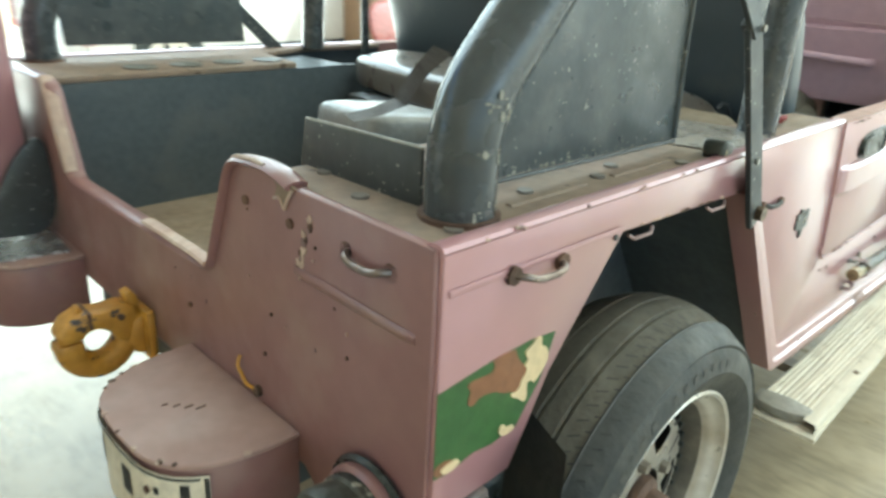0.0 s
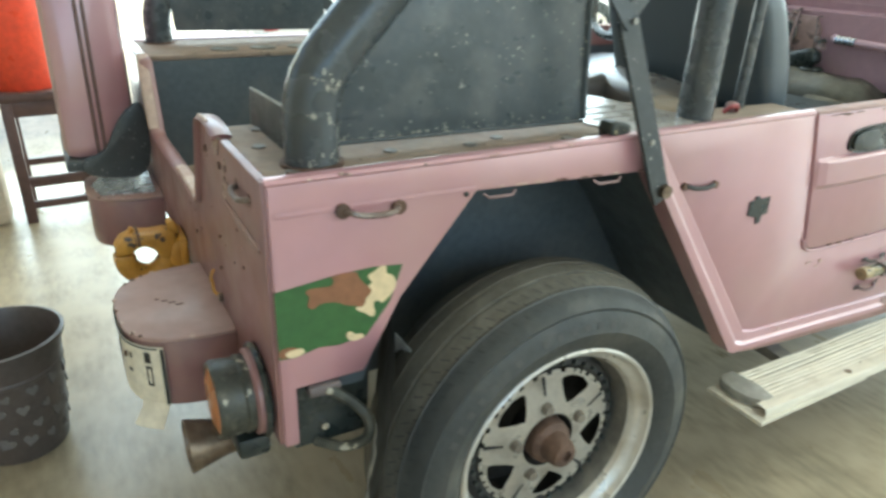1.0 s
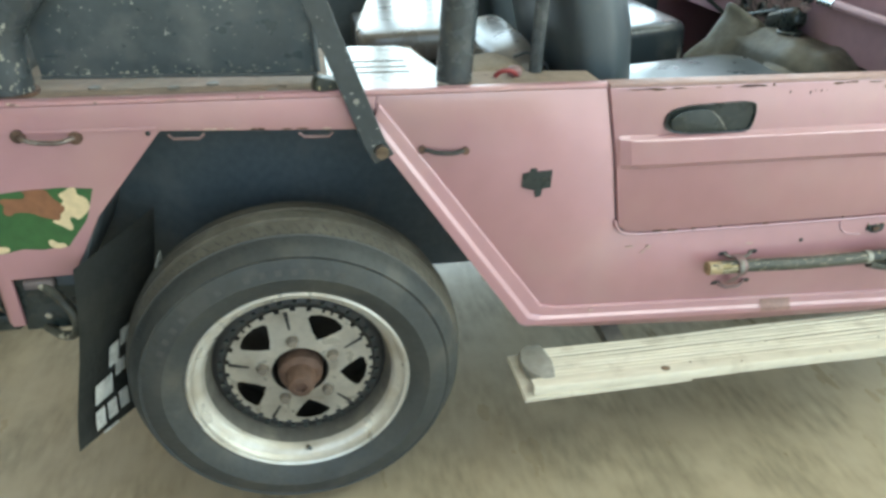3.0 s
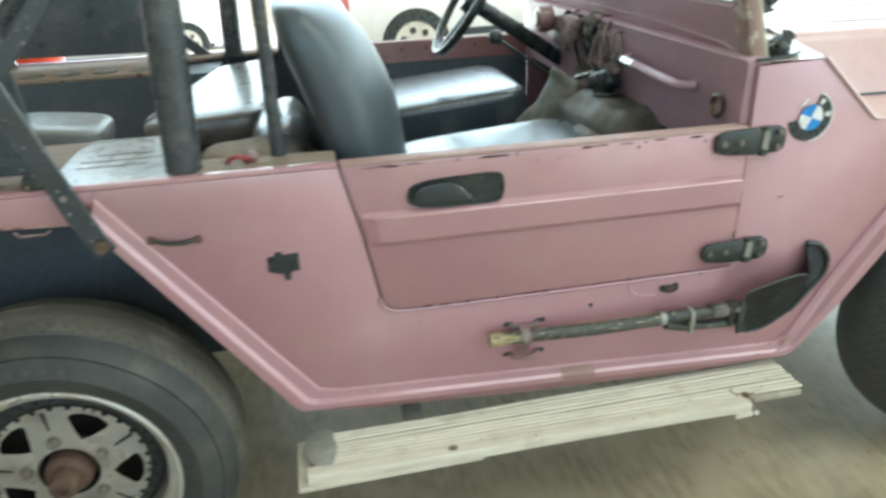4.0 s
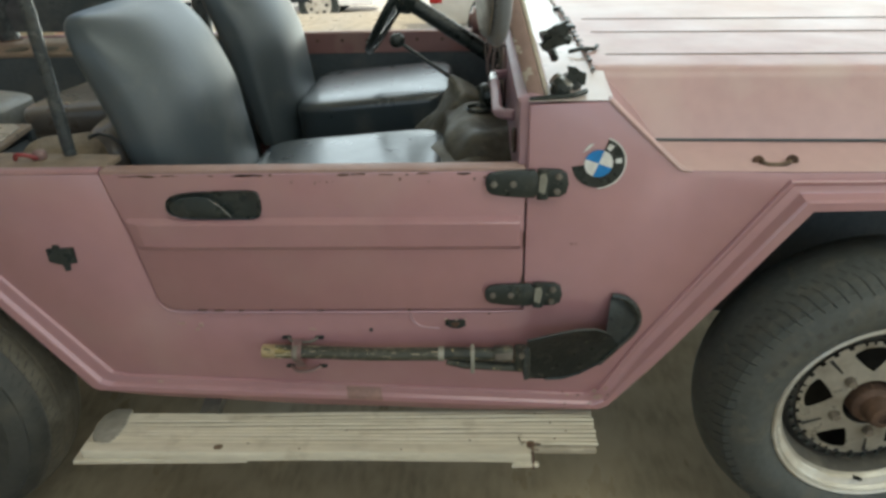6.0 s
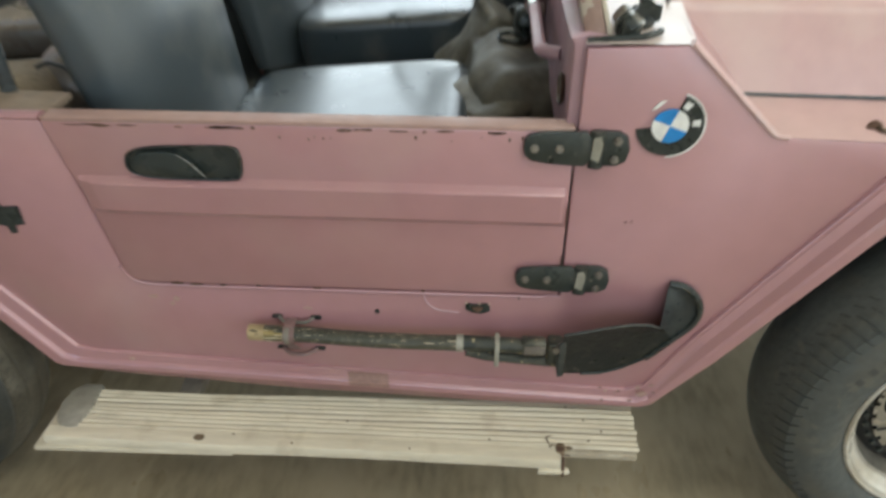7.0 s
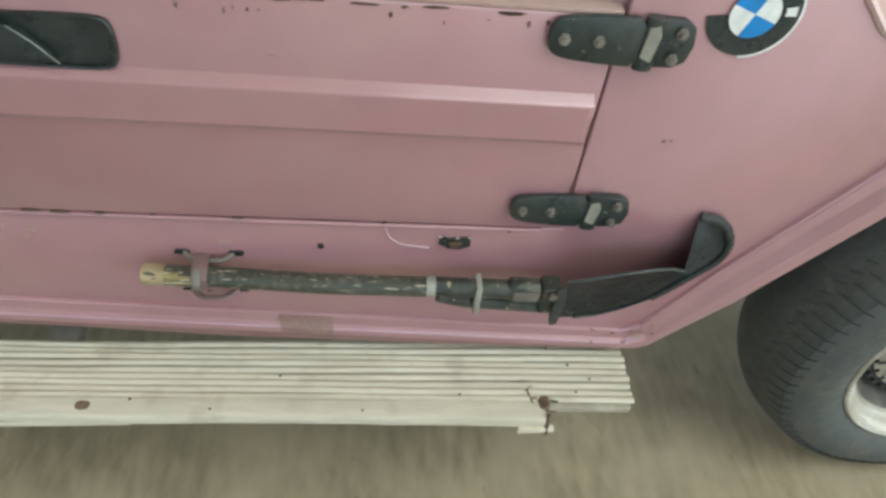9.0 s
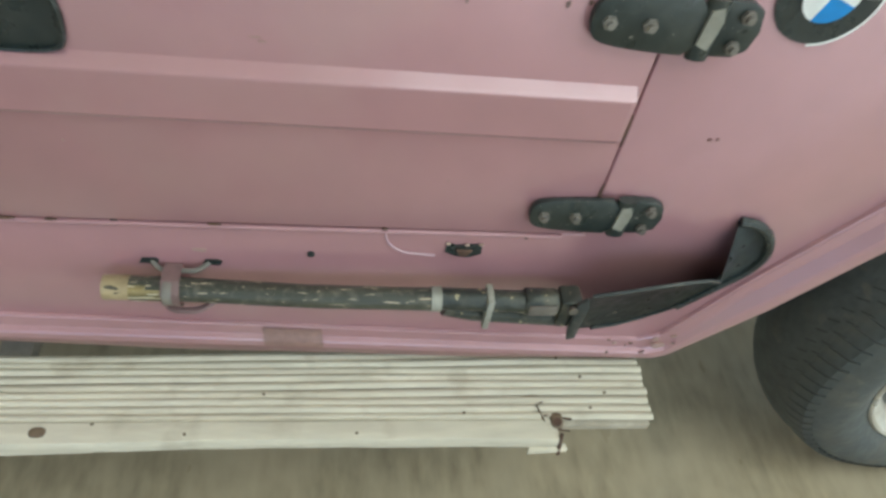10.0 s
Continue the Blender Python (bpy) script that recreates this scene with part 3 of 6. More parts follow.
def hinge(zc, s):
    h = bmesh.new()
    leaf = [(1.791, zc), (1.793, zc + 0.015 * s), (1.802, zc + 0.023 * s), (1.85, zc + 0.027 * s), (1.890, zc + 0.027 * s), (1.890, zc - 0.027 * s), (1.85, zc - 0.026 * s), (1.808, zc - 0.022 * s), (1.795, zc - 0.015 * s)]
    ob = part("hinge", prism(smooth_outline(leaf, 1), "y", -0.013, -0.0045, 0.002), HINGE, jeep, "black painted strap hinge with bolts")
    tail = [(1.900, zc + 0.027 * s), (1.926, zc + 0.026 * s), (1.938, zc + 0.019 * s), (1.942, zc), (1.938, zc - 0.019 * s), (1.926, zc - 0.026 * s), (1.900, zc - 0.027 * s)]
    part("fixed_leaf", prism(tail, "y", -0.011, 0.0, 0.002), HINGE, ob)
    part("knuckle", tube([(1.895, -0.0090, zc - 0.0295 * s), (1.895, -0.0090, zc + 0.0280 * s)], 0.0062, sides=14, flat=(0.0105, 0.0062)), HINGE, ob)
    part("worn_patch", prism([(1.887, zc - 0.013 * s), (1.899, zc - 0.018 * s), (1.903, zc + 0.010 * s), (1.899, zc + 0.022 * s), (1.889, zc + 0.019 * s)], "y", -0.0160, -0.0140), FLAKE, ob)
    for bx, bz in ((1.807, 0.001), (1.842, 0.001), (1.923, 0.015 * s), (1.921, -0.014 * s)):
        b = disc(bx, -0.0125, zc + bz, 0.0065, -0.004, n=6)
        disc(bx, -0.016, zc + bz, 0.0035, -0.005, n=10, bm=b)
        part("bolt", b, BRACKET, ob)


hinge(0.9045, 1.0)
hinge(0.672, 0.92)

# round emblem, torn at its rim
def ring_piece(a0, a1, r0, r1, y, n=24):
    b = bmesh.new()
    cx, cz = 1.993, 0.940
    rows = []
    for i in range(n + 1):
        a = radians(a0 + (a1 - a0) * i / n)
        rows.append([(cx + r * math.cos(a), y, cz + r * math.sin(a)) for r in (r0, r1)])
    return strip(rows, bm=b)


emblem = part("emblem", ring_piece(-172, 70, 0.0, 0.047, -0.0022, 40), BLACK_TRIM, jeep, "torn round sticker, black ring with blue and white quarters")
part("white_edge", ring_piece(-88, 72, 0.047, 0.0495, -0.0024), WHITE, emblem)
for a, mt in ((-20, WHITE), (70, BLUE), (160, WHITE), (250, BLUE)):
    part("quarter", ring_piece(a, a + 90, 0.0, 0.0255, -0.0046, 8), mt, emblem)
for a in (58, 8):
    mk = bmesh.new()
    for k in (-5, 0, 5):
        ang = radians(a + k)
        c0, c1 = 0.030, 0.041
        tube([(1.993 + c0 * math.cos(ang), -0.0045, 0.940 + c0 * math.sin(ang)), (1.993 + c1 * math.cos(ang), -0.0045, 0.940 + c1 * math.sin(ang))], 0.0016, bm=mk, sides=6)
    part("ring_mark", mk, WHITE, emblem)
part("torn_scrap", prism([(1.965, 0.962), (1.975, 0.975), (1.983, 0.976), (1.972, 0.965)], "y", -0.003, -0.001), WHITE, emblem)

# small side fittings
def pull(xa, ya, za, xb, yb, zb, out, material, name="grab_handle", label="small tarnished grab handle", dirx=False):
    o = Vector((-out, 0, 0)) if dirx else Vector((0, -out, 0))
    a, b = Vector((xa, ya, za)), Vector((xb, yb, zb))
    d = (b - a)
    g = tube([a, a + o * 0.9 + d * 0.12, a + o + d * 0.3 + Vector((0, 0, -0.004)), b + o - d * 0.3 + Vector((0, 0, -0.004)), b + o * 0.9 - d * 0.12, b], 0.0042, sides=8, corner=0.012)
    ob = part(name, g, material, jeep, label)
    for p in (a, b):
        part("foot", disc(p.x, p.y, p.z, 0.0105 if out > 0.01 else 0.007, -0.006 if not dirx else -0.006, "x" if dirx else "y", 14), RUST, ob)
    return ob


pull(0.110, 0.0, 0.882, 0.192, 0.0, 0.876, 0.018, TARNISH)
pull(0.012, 0.137, 0.890, 0.012, 0.066, 0.889, 0.018, TARNISH, dirx=True)
pull(0.745, 0.0, 0.829, 0.822, 0.0, 0.823, 0.007, ALLOY_DARK, "footman_loop", "small brown metal strap loop")
pull(2.285, 0.03, 0.930, 2.345, 0.03, 0.931, 0.012, BRONZE, "footman_loop", "small brown metal strap loop")
pull(2.56, 0.06, 0.945, 2.62, 0.06, 0.945, 0.012, BRONZE, "footman_loop", "small brown metal strap loop")
slot = [(0.932, 0.745), (0.932, 0.772), (0.945, 0.774), (0.947, 0.781), (0.958, 0.781), (0.960, 0.774), (0.988, 0.776), (0.988, 0.742), (0.972, 0.740), (0.970, 0.725), (0.960, 0.723), (0.957, 0.738), (0.945, 0.740)]
part("latch_hole", prism(slot, "y", -0.003, 0.0), BLACK_TRIM, jeep, "dark cross-shaped latch cut-out")
for cx, cz in ((0.358, 0.874), (0.565, 0.868)):
    part("rail_clip", tube([(cx - 0.028, 0.0, cz), (cx - 0.02, -0.004, cz - 0.006), (cx + 0.02, -0.004, cz - 0.007), (cx + 0.028, 0.0, cz - 0.001)], 0.0026, sides=6), DULL_CLIP, jeep, "thin steel clip under the rail")
part("door_latch", prism([(1.712, 0.611), (1.724, 0.607), (1.738, 0.609), (1.752, 0.610), (1.753, 0.595), (1.738, 0.588), (1.724, 0.590), (1.711, 0.597)], "y", -0.003, 0.0), BLACK_TRIM, jeep, "rusted hole with a bent tab")
part("bent_tab", prism([(1.722, 0.604), (1.742, 0.604), (1.736, 0.594), (1.727, 0.594)], "y", -0.007, -0.003, 0.0015), RUST, jeep)
for x, z in ((1.7135, 0.611), (1.751, 0.611), (1.735, 0.610)):
    part("edge_chip", scar(x, z, 0.003, 0.002, -0.004), BARE, jeep)
part("patch_seam", tube([(1.640, -0.0005, 0.628), (1.645, -0.001, 0.606), (1.662, -0.001, 0.592), (1.70, -0.001, 0.588)], 0.0016, sides=5, corner=0.01), PINK_DARK, jeep)
for px, pz, pr in ((1.56, 0.584, 0.0042), (1.562, 0.512, 0.003), (1.36, 0.632, 0.004), (1.80, 0.625, 0.0028), (0.30, 0.878, 0.004)):
    part("screw_hole", disc(px, 0.0, pz, pr, -0.0022, n=10), BLACK_TRIM, jeep)

def on_sill(x, k, lift):
    """A point of the sill's lip, lifted off it."""
    zi, zo = 0.470 - 0.045 * (x - 1.03) / 0.97, 0.436 - 0.044 * (x - 0.962) / 1.07
    for (k0, y0), (k1, y1) in zip(LIP, LIP[1:]):
        if k0 <= k <= k1:
            return (x, y0 + (y1 - y0) * (k - k0) / (k1 - k0) - lift, zi + (zo - zi) * k + lift)


part("filler_patch", strip([[on_sill(x + 0.004 * k, k, 0.0013) for k in (0.16, 0.48, 0.54, 0.61, 0.67, 0.74, 0.97)] for x in (1.497, 1.530, 1.571)]), PATCH, jeep, "brownish filler patch on the sill")
# paint scars: bare streaks along the door's top
for i in range(30):
    x = 1.12 + 0.72 * rs.random()
    if i < 20:
        part("paint_scar", scar(x, 0.9245 - 0.002 * rs.random(), 0.004 + 0.016 * rs.random(), 0.0012 + 0.0016 * rs.random()), RUST, near_door)
    else:
        x = 1.42 + 0.38 * rs.random() ** 1.2
        part("paint_scar", scar(x, 0.917 - 0.010 * rs.random(), 0.001 + 0.0016 * rs.random(), 0.001 + 0.0035 * rs.random()), (RUST, DULL_CLIP, DULL_CLIP)[i % 3], near_door)
for x, z, w, h in ((1.22, 0.6335, 0.012, 0.003), (1.255, 0.6325, 0.014, 0.0025), (1.30, 0.6325, 0.006, 0.002), (1.46, 0.633, 0.008, 0.0018), (1.64, 0.634, 0.005, 0.002), (1.863, 0.70, 0.0015, 0.02), (1.864, 0.79, 0.0015, 0.03)):
    part("edge_chip", scar(x, z, w, h, -0.0055), RUST, jeep)
for x, z, w, h in ((1.955, 0.778, 0.003, 0.002), (1.963, 0.779, 0.002, 0.002), (2.03, 0.425, 0.012, 0.008), (2.02, 0.44, 0.005, 0.006), (1.17, 0.60, 0.01, 0.004), (1.21, 0.595, 0.008, 0.006), (0.66, 0.90, 0.004, 0.006), (1.10, 0.46, 0.006, 0.003)):
    part("edge_chip", scar(x, z, w, h, -0.0142 if z < 0.47 else -0.002), PINK_DUST if z < 0.61 else PINK_DIMMED, jeep)

for i in range(9):
    x = 1.93 + 0.13 * rs.random()
    z = 0.397 + 0.045 * rs.random() + max(0.0, (x - 2.03) * 0.9)
    part("rust_chip", scar(x, z, 0.0015 + 0.006 * rs.random() ** 2, 0.001 + 0.003 * rs.random(), -0.0142), (DULL_CLIP, PINK_DUST, DULL_CLIP, RUST)[i % 4], jeep)
for i in range(9):
    x = 0.03 + 0.62 * rs.random()
    part("rail_chip", scar(x, 0.9345 - 0.006 * rs.random(), 0.002 + 0.006 * rs.random() ** 2, 0.001 + 0.002 * rs.random(), -0.0034), (BARE, PINK_DUST, DULL_CLIP)[i % 3], jeep)
for i in range(12):
    x = 0.33 + 0.32 * rs.random()
    part("arch_chip", scar(x, 0.8835 - 0.0345 * (x - 0.318), 0.004 + 0.008 * rs.random(), 0.0012 + 0.0012 * rs.random(), -0.0012), (BARE, RUST)[i % 2], jeep)
for x, z, w, h in ((1.44, 0.585, 0.010, 0.004), (1.20, 0.585, 0.006, 0.005), (0.84, 0.60, 0.006, 0.004), (0.87, 0.61, 0.004, 0.005), (1.52, 0.862, 0.007, 0.0009), (1.525, 0.858, 0.005, 0.0008), (1.70, 0.71, 0.0014, 0.0014), (1.34, 0.74, 0.0012, 0.0012)):
    part("paint_scuff", scar(x, z, w, h, -0.0048 if 1.14 < x < 1.86 and z > 0.64 else -0.0006), PINK_DUST, jeep)
# camouflage patch on the rear quarter
def patch(pts, y, rounds=2):
    """pts run 0..1 along the patch and 0..1 up it."""
    xz = [(0.0115 + u * 0.195 - 0.05 * max(0.0, (u - 0.55) / 0.45) * (1 - v), 0.676 + v * 0.113 + 0.004 * u) for u, v in smooth_outline(pts, rounds)]
    return prism(xz, "y", y, 0.0)


camo = part("camo_patch", patch([(0, 0.02), (0.12, 0.0), (0.3, 0.06), (0.45, 0.02), (0.66, 0.05), (0.79, 0.04), (0.99, 0.45), (0.99, 0.55), (0.97, 0.95), (0.72, 1.0), (0.4, 0.99), (0.0, 0.93)], -0.0008, 0), GREEN, jeep, "green brown and tan camouflage patch")
part("brown_blot", patch([(0.396, 0.99), (0.43, 0.94), (0.41, 0.86), (0.32, 0.88), (0.23, 0.89), (0.215, 0.84), (0.25, 0.79), (0.22, 0.66), (0.27, 0.60), (0.32, 0.67), (0.44, 0.64), (0.52, 0.55), (0.60, 0.52), (0.67, 0.47), (0.71, 0.57), (0.76, 0.64), (0.75, 0.70), (0.66, 0.81), (0.61, 0.92), (0.60, 0.99), (0.50, 1.0)], -0.0014, 1), BROWN, camo)
part("brown_blot", patch([(0.0, 0.16), (0.1, 0.17), (0.16, 0.10), (0.1, 0.02), (0.0, 0.04)], -0.0014, 1), BROWN, camo)
part("tan_blot", patch([(0.77, 0.99), (0.825, 0.99), (0.84, 0.93), (0.85, 0.87), (0.92, 0.83), (0.985, 0.70), (0.985, 0.60), (0.90, 0.46), (0.85, 0.52), (0.79, 0.53), (0.80, 0.46), (0.83, 0.40), (0.845, 0.32), (0.80, 0.31), (0.71, 0.39), (0.60, 0.46), (0.61, 0.50), (0.67, 0.485), (0.70, 0.53), (0.695, 0.59), (0.74, 0.64), (0.745, 0.70), (0.70, 0.75), (0.74, 0.79), (0.70, 0.86), (0.69, 0.905), (0.75, 0.95)], -0.0020, 1), TAN, camo)
part("tan_blot", patch([(0.52, 0.20), (0.60, 0.11), (0.71, 0.11), (0.78, 0.04), (0.55, 0.02), (0.50, 0.11)], -0.0020), TAN, camo)
part("tan_blot", patch([(0.03, 0.11), (0.17, 0.13), (0.20, 0.04), (0.08, 0.0)], -0.0020), TAN, camo)

# ---- tail ----
tail = prism([(0.006, 0.932), (0.006, 0.53), (0.19, 0.53), (0.23, 0.56), (W - 0.23, 0.56), (W - 0.19, 0.53), (W - 0.006, 0.53), (W - 0.006, 0.932), (W - 0.352, 0.936), (W - 0.375, 0.930), (W - 0.44, 0.772), (W - 0.46, 0.764),
              (0.46, 0.764), (0.44, 0.772), (0.372, 0.926), (0.354, 0.942), (0.300, 0.946), (0.262, 0.942), (0.235, 0.933)], "x", 0.006, 0.020, 0.003)
# the tail's shade is in this paint: same pink, made darker
part("tail_panel", tail, PINK_DIMMED, jeep, "scuffed pink tail panel, dimmed in colour for its shade")
part("tail_lip", tube([(0.012, 0.235, 0.934), (0.012, 0.262, 0.942), (0.012, 0.300, 0.945), (0.012, 0.354, 0.940), (0.012, 0.373, 0.926), (0.012, 0.442, 0.770), (0.012, 0.46, 0.762), (0.012, W - 0.46, 0.762), (0.012, W - 0.442, 0.770), (0.012, W - 0.378, 0.925), (0.012, W - 0.35, 0.936), (0.012, W - 0.02, 0.934)], 0.01, sides=10, corner=0.02, flat=(0.016, 0.006)), PINK_DIMMED, jeep)
part("worn_lip", tube([(0.006, 0.447, 0.772), (0.010, 0.50, 0.771), (0.010, 0.66, 0.771)], 0.008, sides=8, flat=(0.012, 0.005)), BARE, jeep, "bare rubbed tailgate lip")
part("worn_lip", tube([(0.006, W - 0.440, 0.778), (0.006, W - 0.385, 0.915), (0.010, W - 0.352, 0.940)], 0.008, sides=8, flat=(0.014, 0.006), corner=0.02), BARE, jeep, "bare rubbed tailgate lip")
part("tail_chip", prism([(0.288, 0.944), (0.262, 0.941), (0.226, 0.934), (0.238, 0.925), (0.243, 0.915), (0.247, 0.905), (0.256, 0.917), (0.268, 0.915), (0.263, 0.930), (0.272, 0.936)], "x", 0.004, 0.008), DUSTY, jeep, "large chip down to primer")
part("chip_edge", tube([(0.004, 0.232, 0.931), (0.004, 0.244, 0.915), (0.004, 0.248, 0.904), (0.004, 0.258, 0.917), (0.004, 0.270, 0.913)], 0.0022, sides=6, corner=0.004), BARE, jeep)
part("chip_edge", tube([(0.002, 0.286, 0.947), (0.002, 0.302, 0.949), (0.002, 0.350, 0.945), (0.006, 0.366, 0.935)], 0.0035, sides=6, corner=0.01), BARE, jeep, "bare rubbed crest of the tail post")
rt = random.Random(12)
for k in range(34):
    if k < 12:
        y, z, w = 0.198 + 0.030 * k / 12 + 0.008 * rt.random(), 0.905 - 0.078 * k / 12, 0.002 + 0.005 * rt.random()
    else:
        y, z, w = 0.06 + 0.60 * rt.random(), 0.60 + 0.30 * rt.random(), 0.001 + 0.0022 * rt.random()
    if y > 0.36 and z > 0.73:
        continue
    n = 7
    spot = [(y + w * math.cos(2 * math.pi * q / n) * rt.uniform(0.5, 1.1), z + w * math.sin(2 * math.pi * q / n) * rt.uniform(0.5, 1.4)) for q in range(n)]
    part("tail_speck", prism(spot, "x", 0.0045, 0.008), (BARE, RUST, DULL_CLIP)[k % 3] if k < 12 else (RUST, PINK_DUST, DULL_CLIP)[k % 3], jeep)
part("tail_chip", prism([(0.214, 0.872), (0.220, 0.868), (0.220, 0.850), (0.229, 0.838), (0.225, 0.824), (0.216, 0.846)], "x", 0.005, 0.008), BARE, jeep)
for y, z, r in ((0.337, 0.893, 0.006), (0.240, 0.890, 0.006), (0.52, 0.68, 0.004), (0.31, 0.69, 0.003), (0.29, 0.755, 0.0025)):
    part("bolt_hole", disc(0.006, y, z, r, -0.003, "x", 10), RUST, jeep)
part("tail_crease", tube([(0.007, 0.235, 0.836), (0.0045, 0.21, 0.835), (0.0045, 0.05, 0.832), (0.007, 0.028, 0.831)], 0.006, sides=8, flat=(0.0028, 0.007)), PINK_DIMMED, jeep)
part("chain_stub", tube([(0.003, 0.374, 0.660), (-0.005, 0.370, 0.648), (-0.003, 0.360, 0.638), (-0.006, 0.346, 0.630), (0.002, 0.334, 0.626)], 0.0028, sides=7, corner=0.008), YELLOW, jeep, "short bent rod with yellow paint")
part("stub_eye", disc(0.005, 0.330, 0.624, 0.008, -0.006, "x", 12), BRONZE, jeep)


def bumperette(y0, y1, plated):
    """A half-round step box on the tail, with a folded top plate."""
    c, n = (y0 + y1) / 2, 20
    half = (y1 - y0) / 2
    out = []
    for i in range(n + 1):
        a = math.pi * i / n
        out.append((0.006 - 0.168 * abs(math.sin(a)) ** 0.75, c - half * math.copysign(abs(math.cos(a)) ** 0.62, math.cos(a))))
    ob = part("bumperette", prism(out, "z", 0.478, 0.600, 0.003), PINK_DIMMED, jeep, "half-round pink steel bumper box")
    big = [(0.006 + (x - 0.006) * 1.03, c + (y - c) * 1.02) for x, y in out]
    part("top_plate", prism(big, "z", 0.601, 0.609, 0.003), PINK_DUST, ob)
    rc = random.Random(int(c * 1000))
    for k in range(14):
        q = big[rc.randrange(2, 19)]
        part("plate_chip", pad(0.004 + 0.008 * rc.random(), 0.004 + 0.006 * rc.random(), 0.004, 0.7, pose(0.006 + (q[0] - 0.006) * 0.985, c + (q[1] - c) * 0.985, 0.6085), nu=8, nv=5), (RUST, BARE)[k % 2], ob)
    for q in range(4):
        part("plate_scratch", box(-0.100 + 0.010 * q, -0.092 + 0.012 * q, c + 0.015 - 0.012 * q, c + 0.018 - 0.012 * q, 0.6085, 0.6098), RUST, ob)
    if plated:
        n0, n1 = 4, 18
        rows = []
        for x, y in out[n0:n1]:
            rows.append([(0.006 + (x - 0.006) * 1.035, c + (y - c) * 1.035, z) for z in (0.482, 0.594)])
        pl = part("number_plate", strip(rows), PLATE, ob, "cream curved number plate with dark marks")

        def on_plate(u, z, grow=1.042):
            """A point of the plate, u counted along the bumper's outline."""
            i = int(u)
            (xa, ya), (xb, yb) = out[i], out[i + 1]
            return (0.006 + (xa + (xb - xa) * (u - i) - 0.006) * grow, c + (ya + (yb - ya) * (u - i) - c) * grow, z)

        for u0, u1, z0, z1 in ((5.15, 5.75, 0.562, 0.582), (5.12, 5.26, 0.518, 0.556), (5.56, 5.70, 0.518, 0.556), (5.26, 5.56, 0.518, 0.523), (5.26, 5.56, 0.551, 0.556), (7.2, 7.55, 0.562, 0.572), (7.4, 7.9, 0.534, 0.541), (9.3, 9.8, 0.53, 0.57), (11.2, 11.8, 0.53, 0.57), (13.1, 13.7, 0.53, 0.57)):
            part("mark_bar", strip([[on_plate(u0, z0), on_plate(u0, z1)], [on_plate(u1, z0), on_plate(u1, z1)]]), INK, pl)
        part("plate_border", tube([on_plate(u * 0.5, 0.590) for u in range(9, 32)], 0.0013, sides=6), INK, pl)
        for u in (4.08, 4.22):
            part("plate_border", tube([on_plate(u, 0.484), on_plate(u, 0.590)], 0.0014, sides=6), INK, pl)
        part("plate_bolt", disc(0.006 + (out[8][0] - 0.006) * 1.04, c + (out[8][1] - c) * 1.04, 0.565, 0.005, -0.004, "x", 10), RUST, pl)
        part("plate_tail", strip([[on_plate(u, 0.486, 1.04), on_plate(u + 0.1, 0.470, 1.06), on_plate(u + 0.2, 0.446, 1.16)] for u in (4.05, 4.6, 5.2, 5.9, 6.6)]), PLATE, pl, "bent lower edge of the plate")
    return ob


bumperette(0.238, 0.530, True)
far_box = bumperette(0.985, 1.265, False)
part("step_sheet", prism([(-0.135, 1.03), (-0.01, 1.01), (-0.0, 1.23), (-0.11, 1.23), (-0.15, 1.12)], "z", 0.610, 0.613), SHEET, far_box, "shiny crumpled sheet on the step")

# pintle hook
hk = thing("tow_hook", "yellow painted cast pintle tow hook on the tail", "tow hook", "", JEEP @ Matrix.Translation((0, 0.705, 0.520)) @ Matrix.Diagonal((0.88, 0.95, 0.88, 1)) @ Matrix.Translation((0, -0.705, -0.520)))
hy, hzc = 0.705, 0.572
part("back_plate", box(-0.012, 0.005, hy - 0.05, hy + 0.05, hzc - 0.05, hzc + 0.055, 0.006), YELLOW, hk)
part("shank", tube([(-0.005, hy, hzc + 0.012), (-0.05, hy, hzc + 0.018)], 0.026, sides=14), YELLOW, hk)
horn = tube([(-0.030, hy, hzc + 0.004), (-0.050, hy, hzc - 0.030), (-0.078, hy, hzc - 0.048), (-0.112, hy, hzc - 0.042), (-0.134, hy, hzc - 0.018), (-0.138, hy, hzc + 0.010)], 0.026, sides=14, corner=0.03)
part("lower_horn", horn, YELLOW, hk)
part("horn_tip", box(-0.162, -0.116, hy - 0.024, hy + 0.024, hzc - 0.008, hzc + 0.020, 0.008), YELLOW, hk)
part("upper_jaw", prism([(-0.018, hzc + 0.006), (-0.018, hzc + 0.062), (-0.040, hzc + 0.070), (-0.076, hzc + 0.068), (-0.112, hzc + 0.074), (-0.142, hzc + 0.062), (-0.158, hzc + 0.040), (-0.154, hzc + 0.021), (-0.118, hzc + 0.022), (-0.108, hzc + 0.034), (-0.088, hzc + 0.036), (-0.070, hzc + 0.024), (-0.058, hzc + 0.002), (-0.040, hzc - 0.010)], "y", hy - 0.026, hy + 0.026, 0.007), YELLOW, hk)
part("jaw_seam", box(-0.106, -0.099, hy - 0.0275, hy + 0.0275, hzc + 0.040, hzc + 0.0745, 0.002), RUST, hk)
part("jaw_rib", prism([(-0.030, hzc + 0.058), (-0.034, hzc + 0.086), (-0.020, hzc + 0.092), (-0.010, hzc + 0.076), (-0.008, hzc + 0.050)], "y", hy - 0.014, hy + 0.014, 0.004), YELLOW, hk)
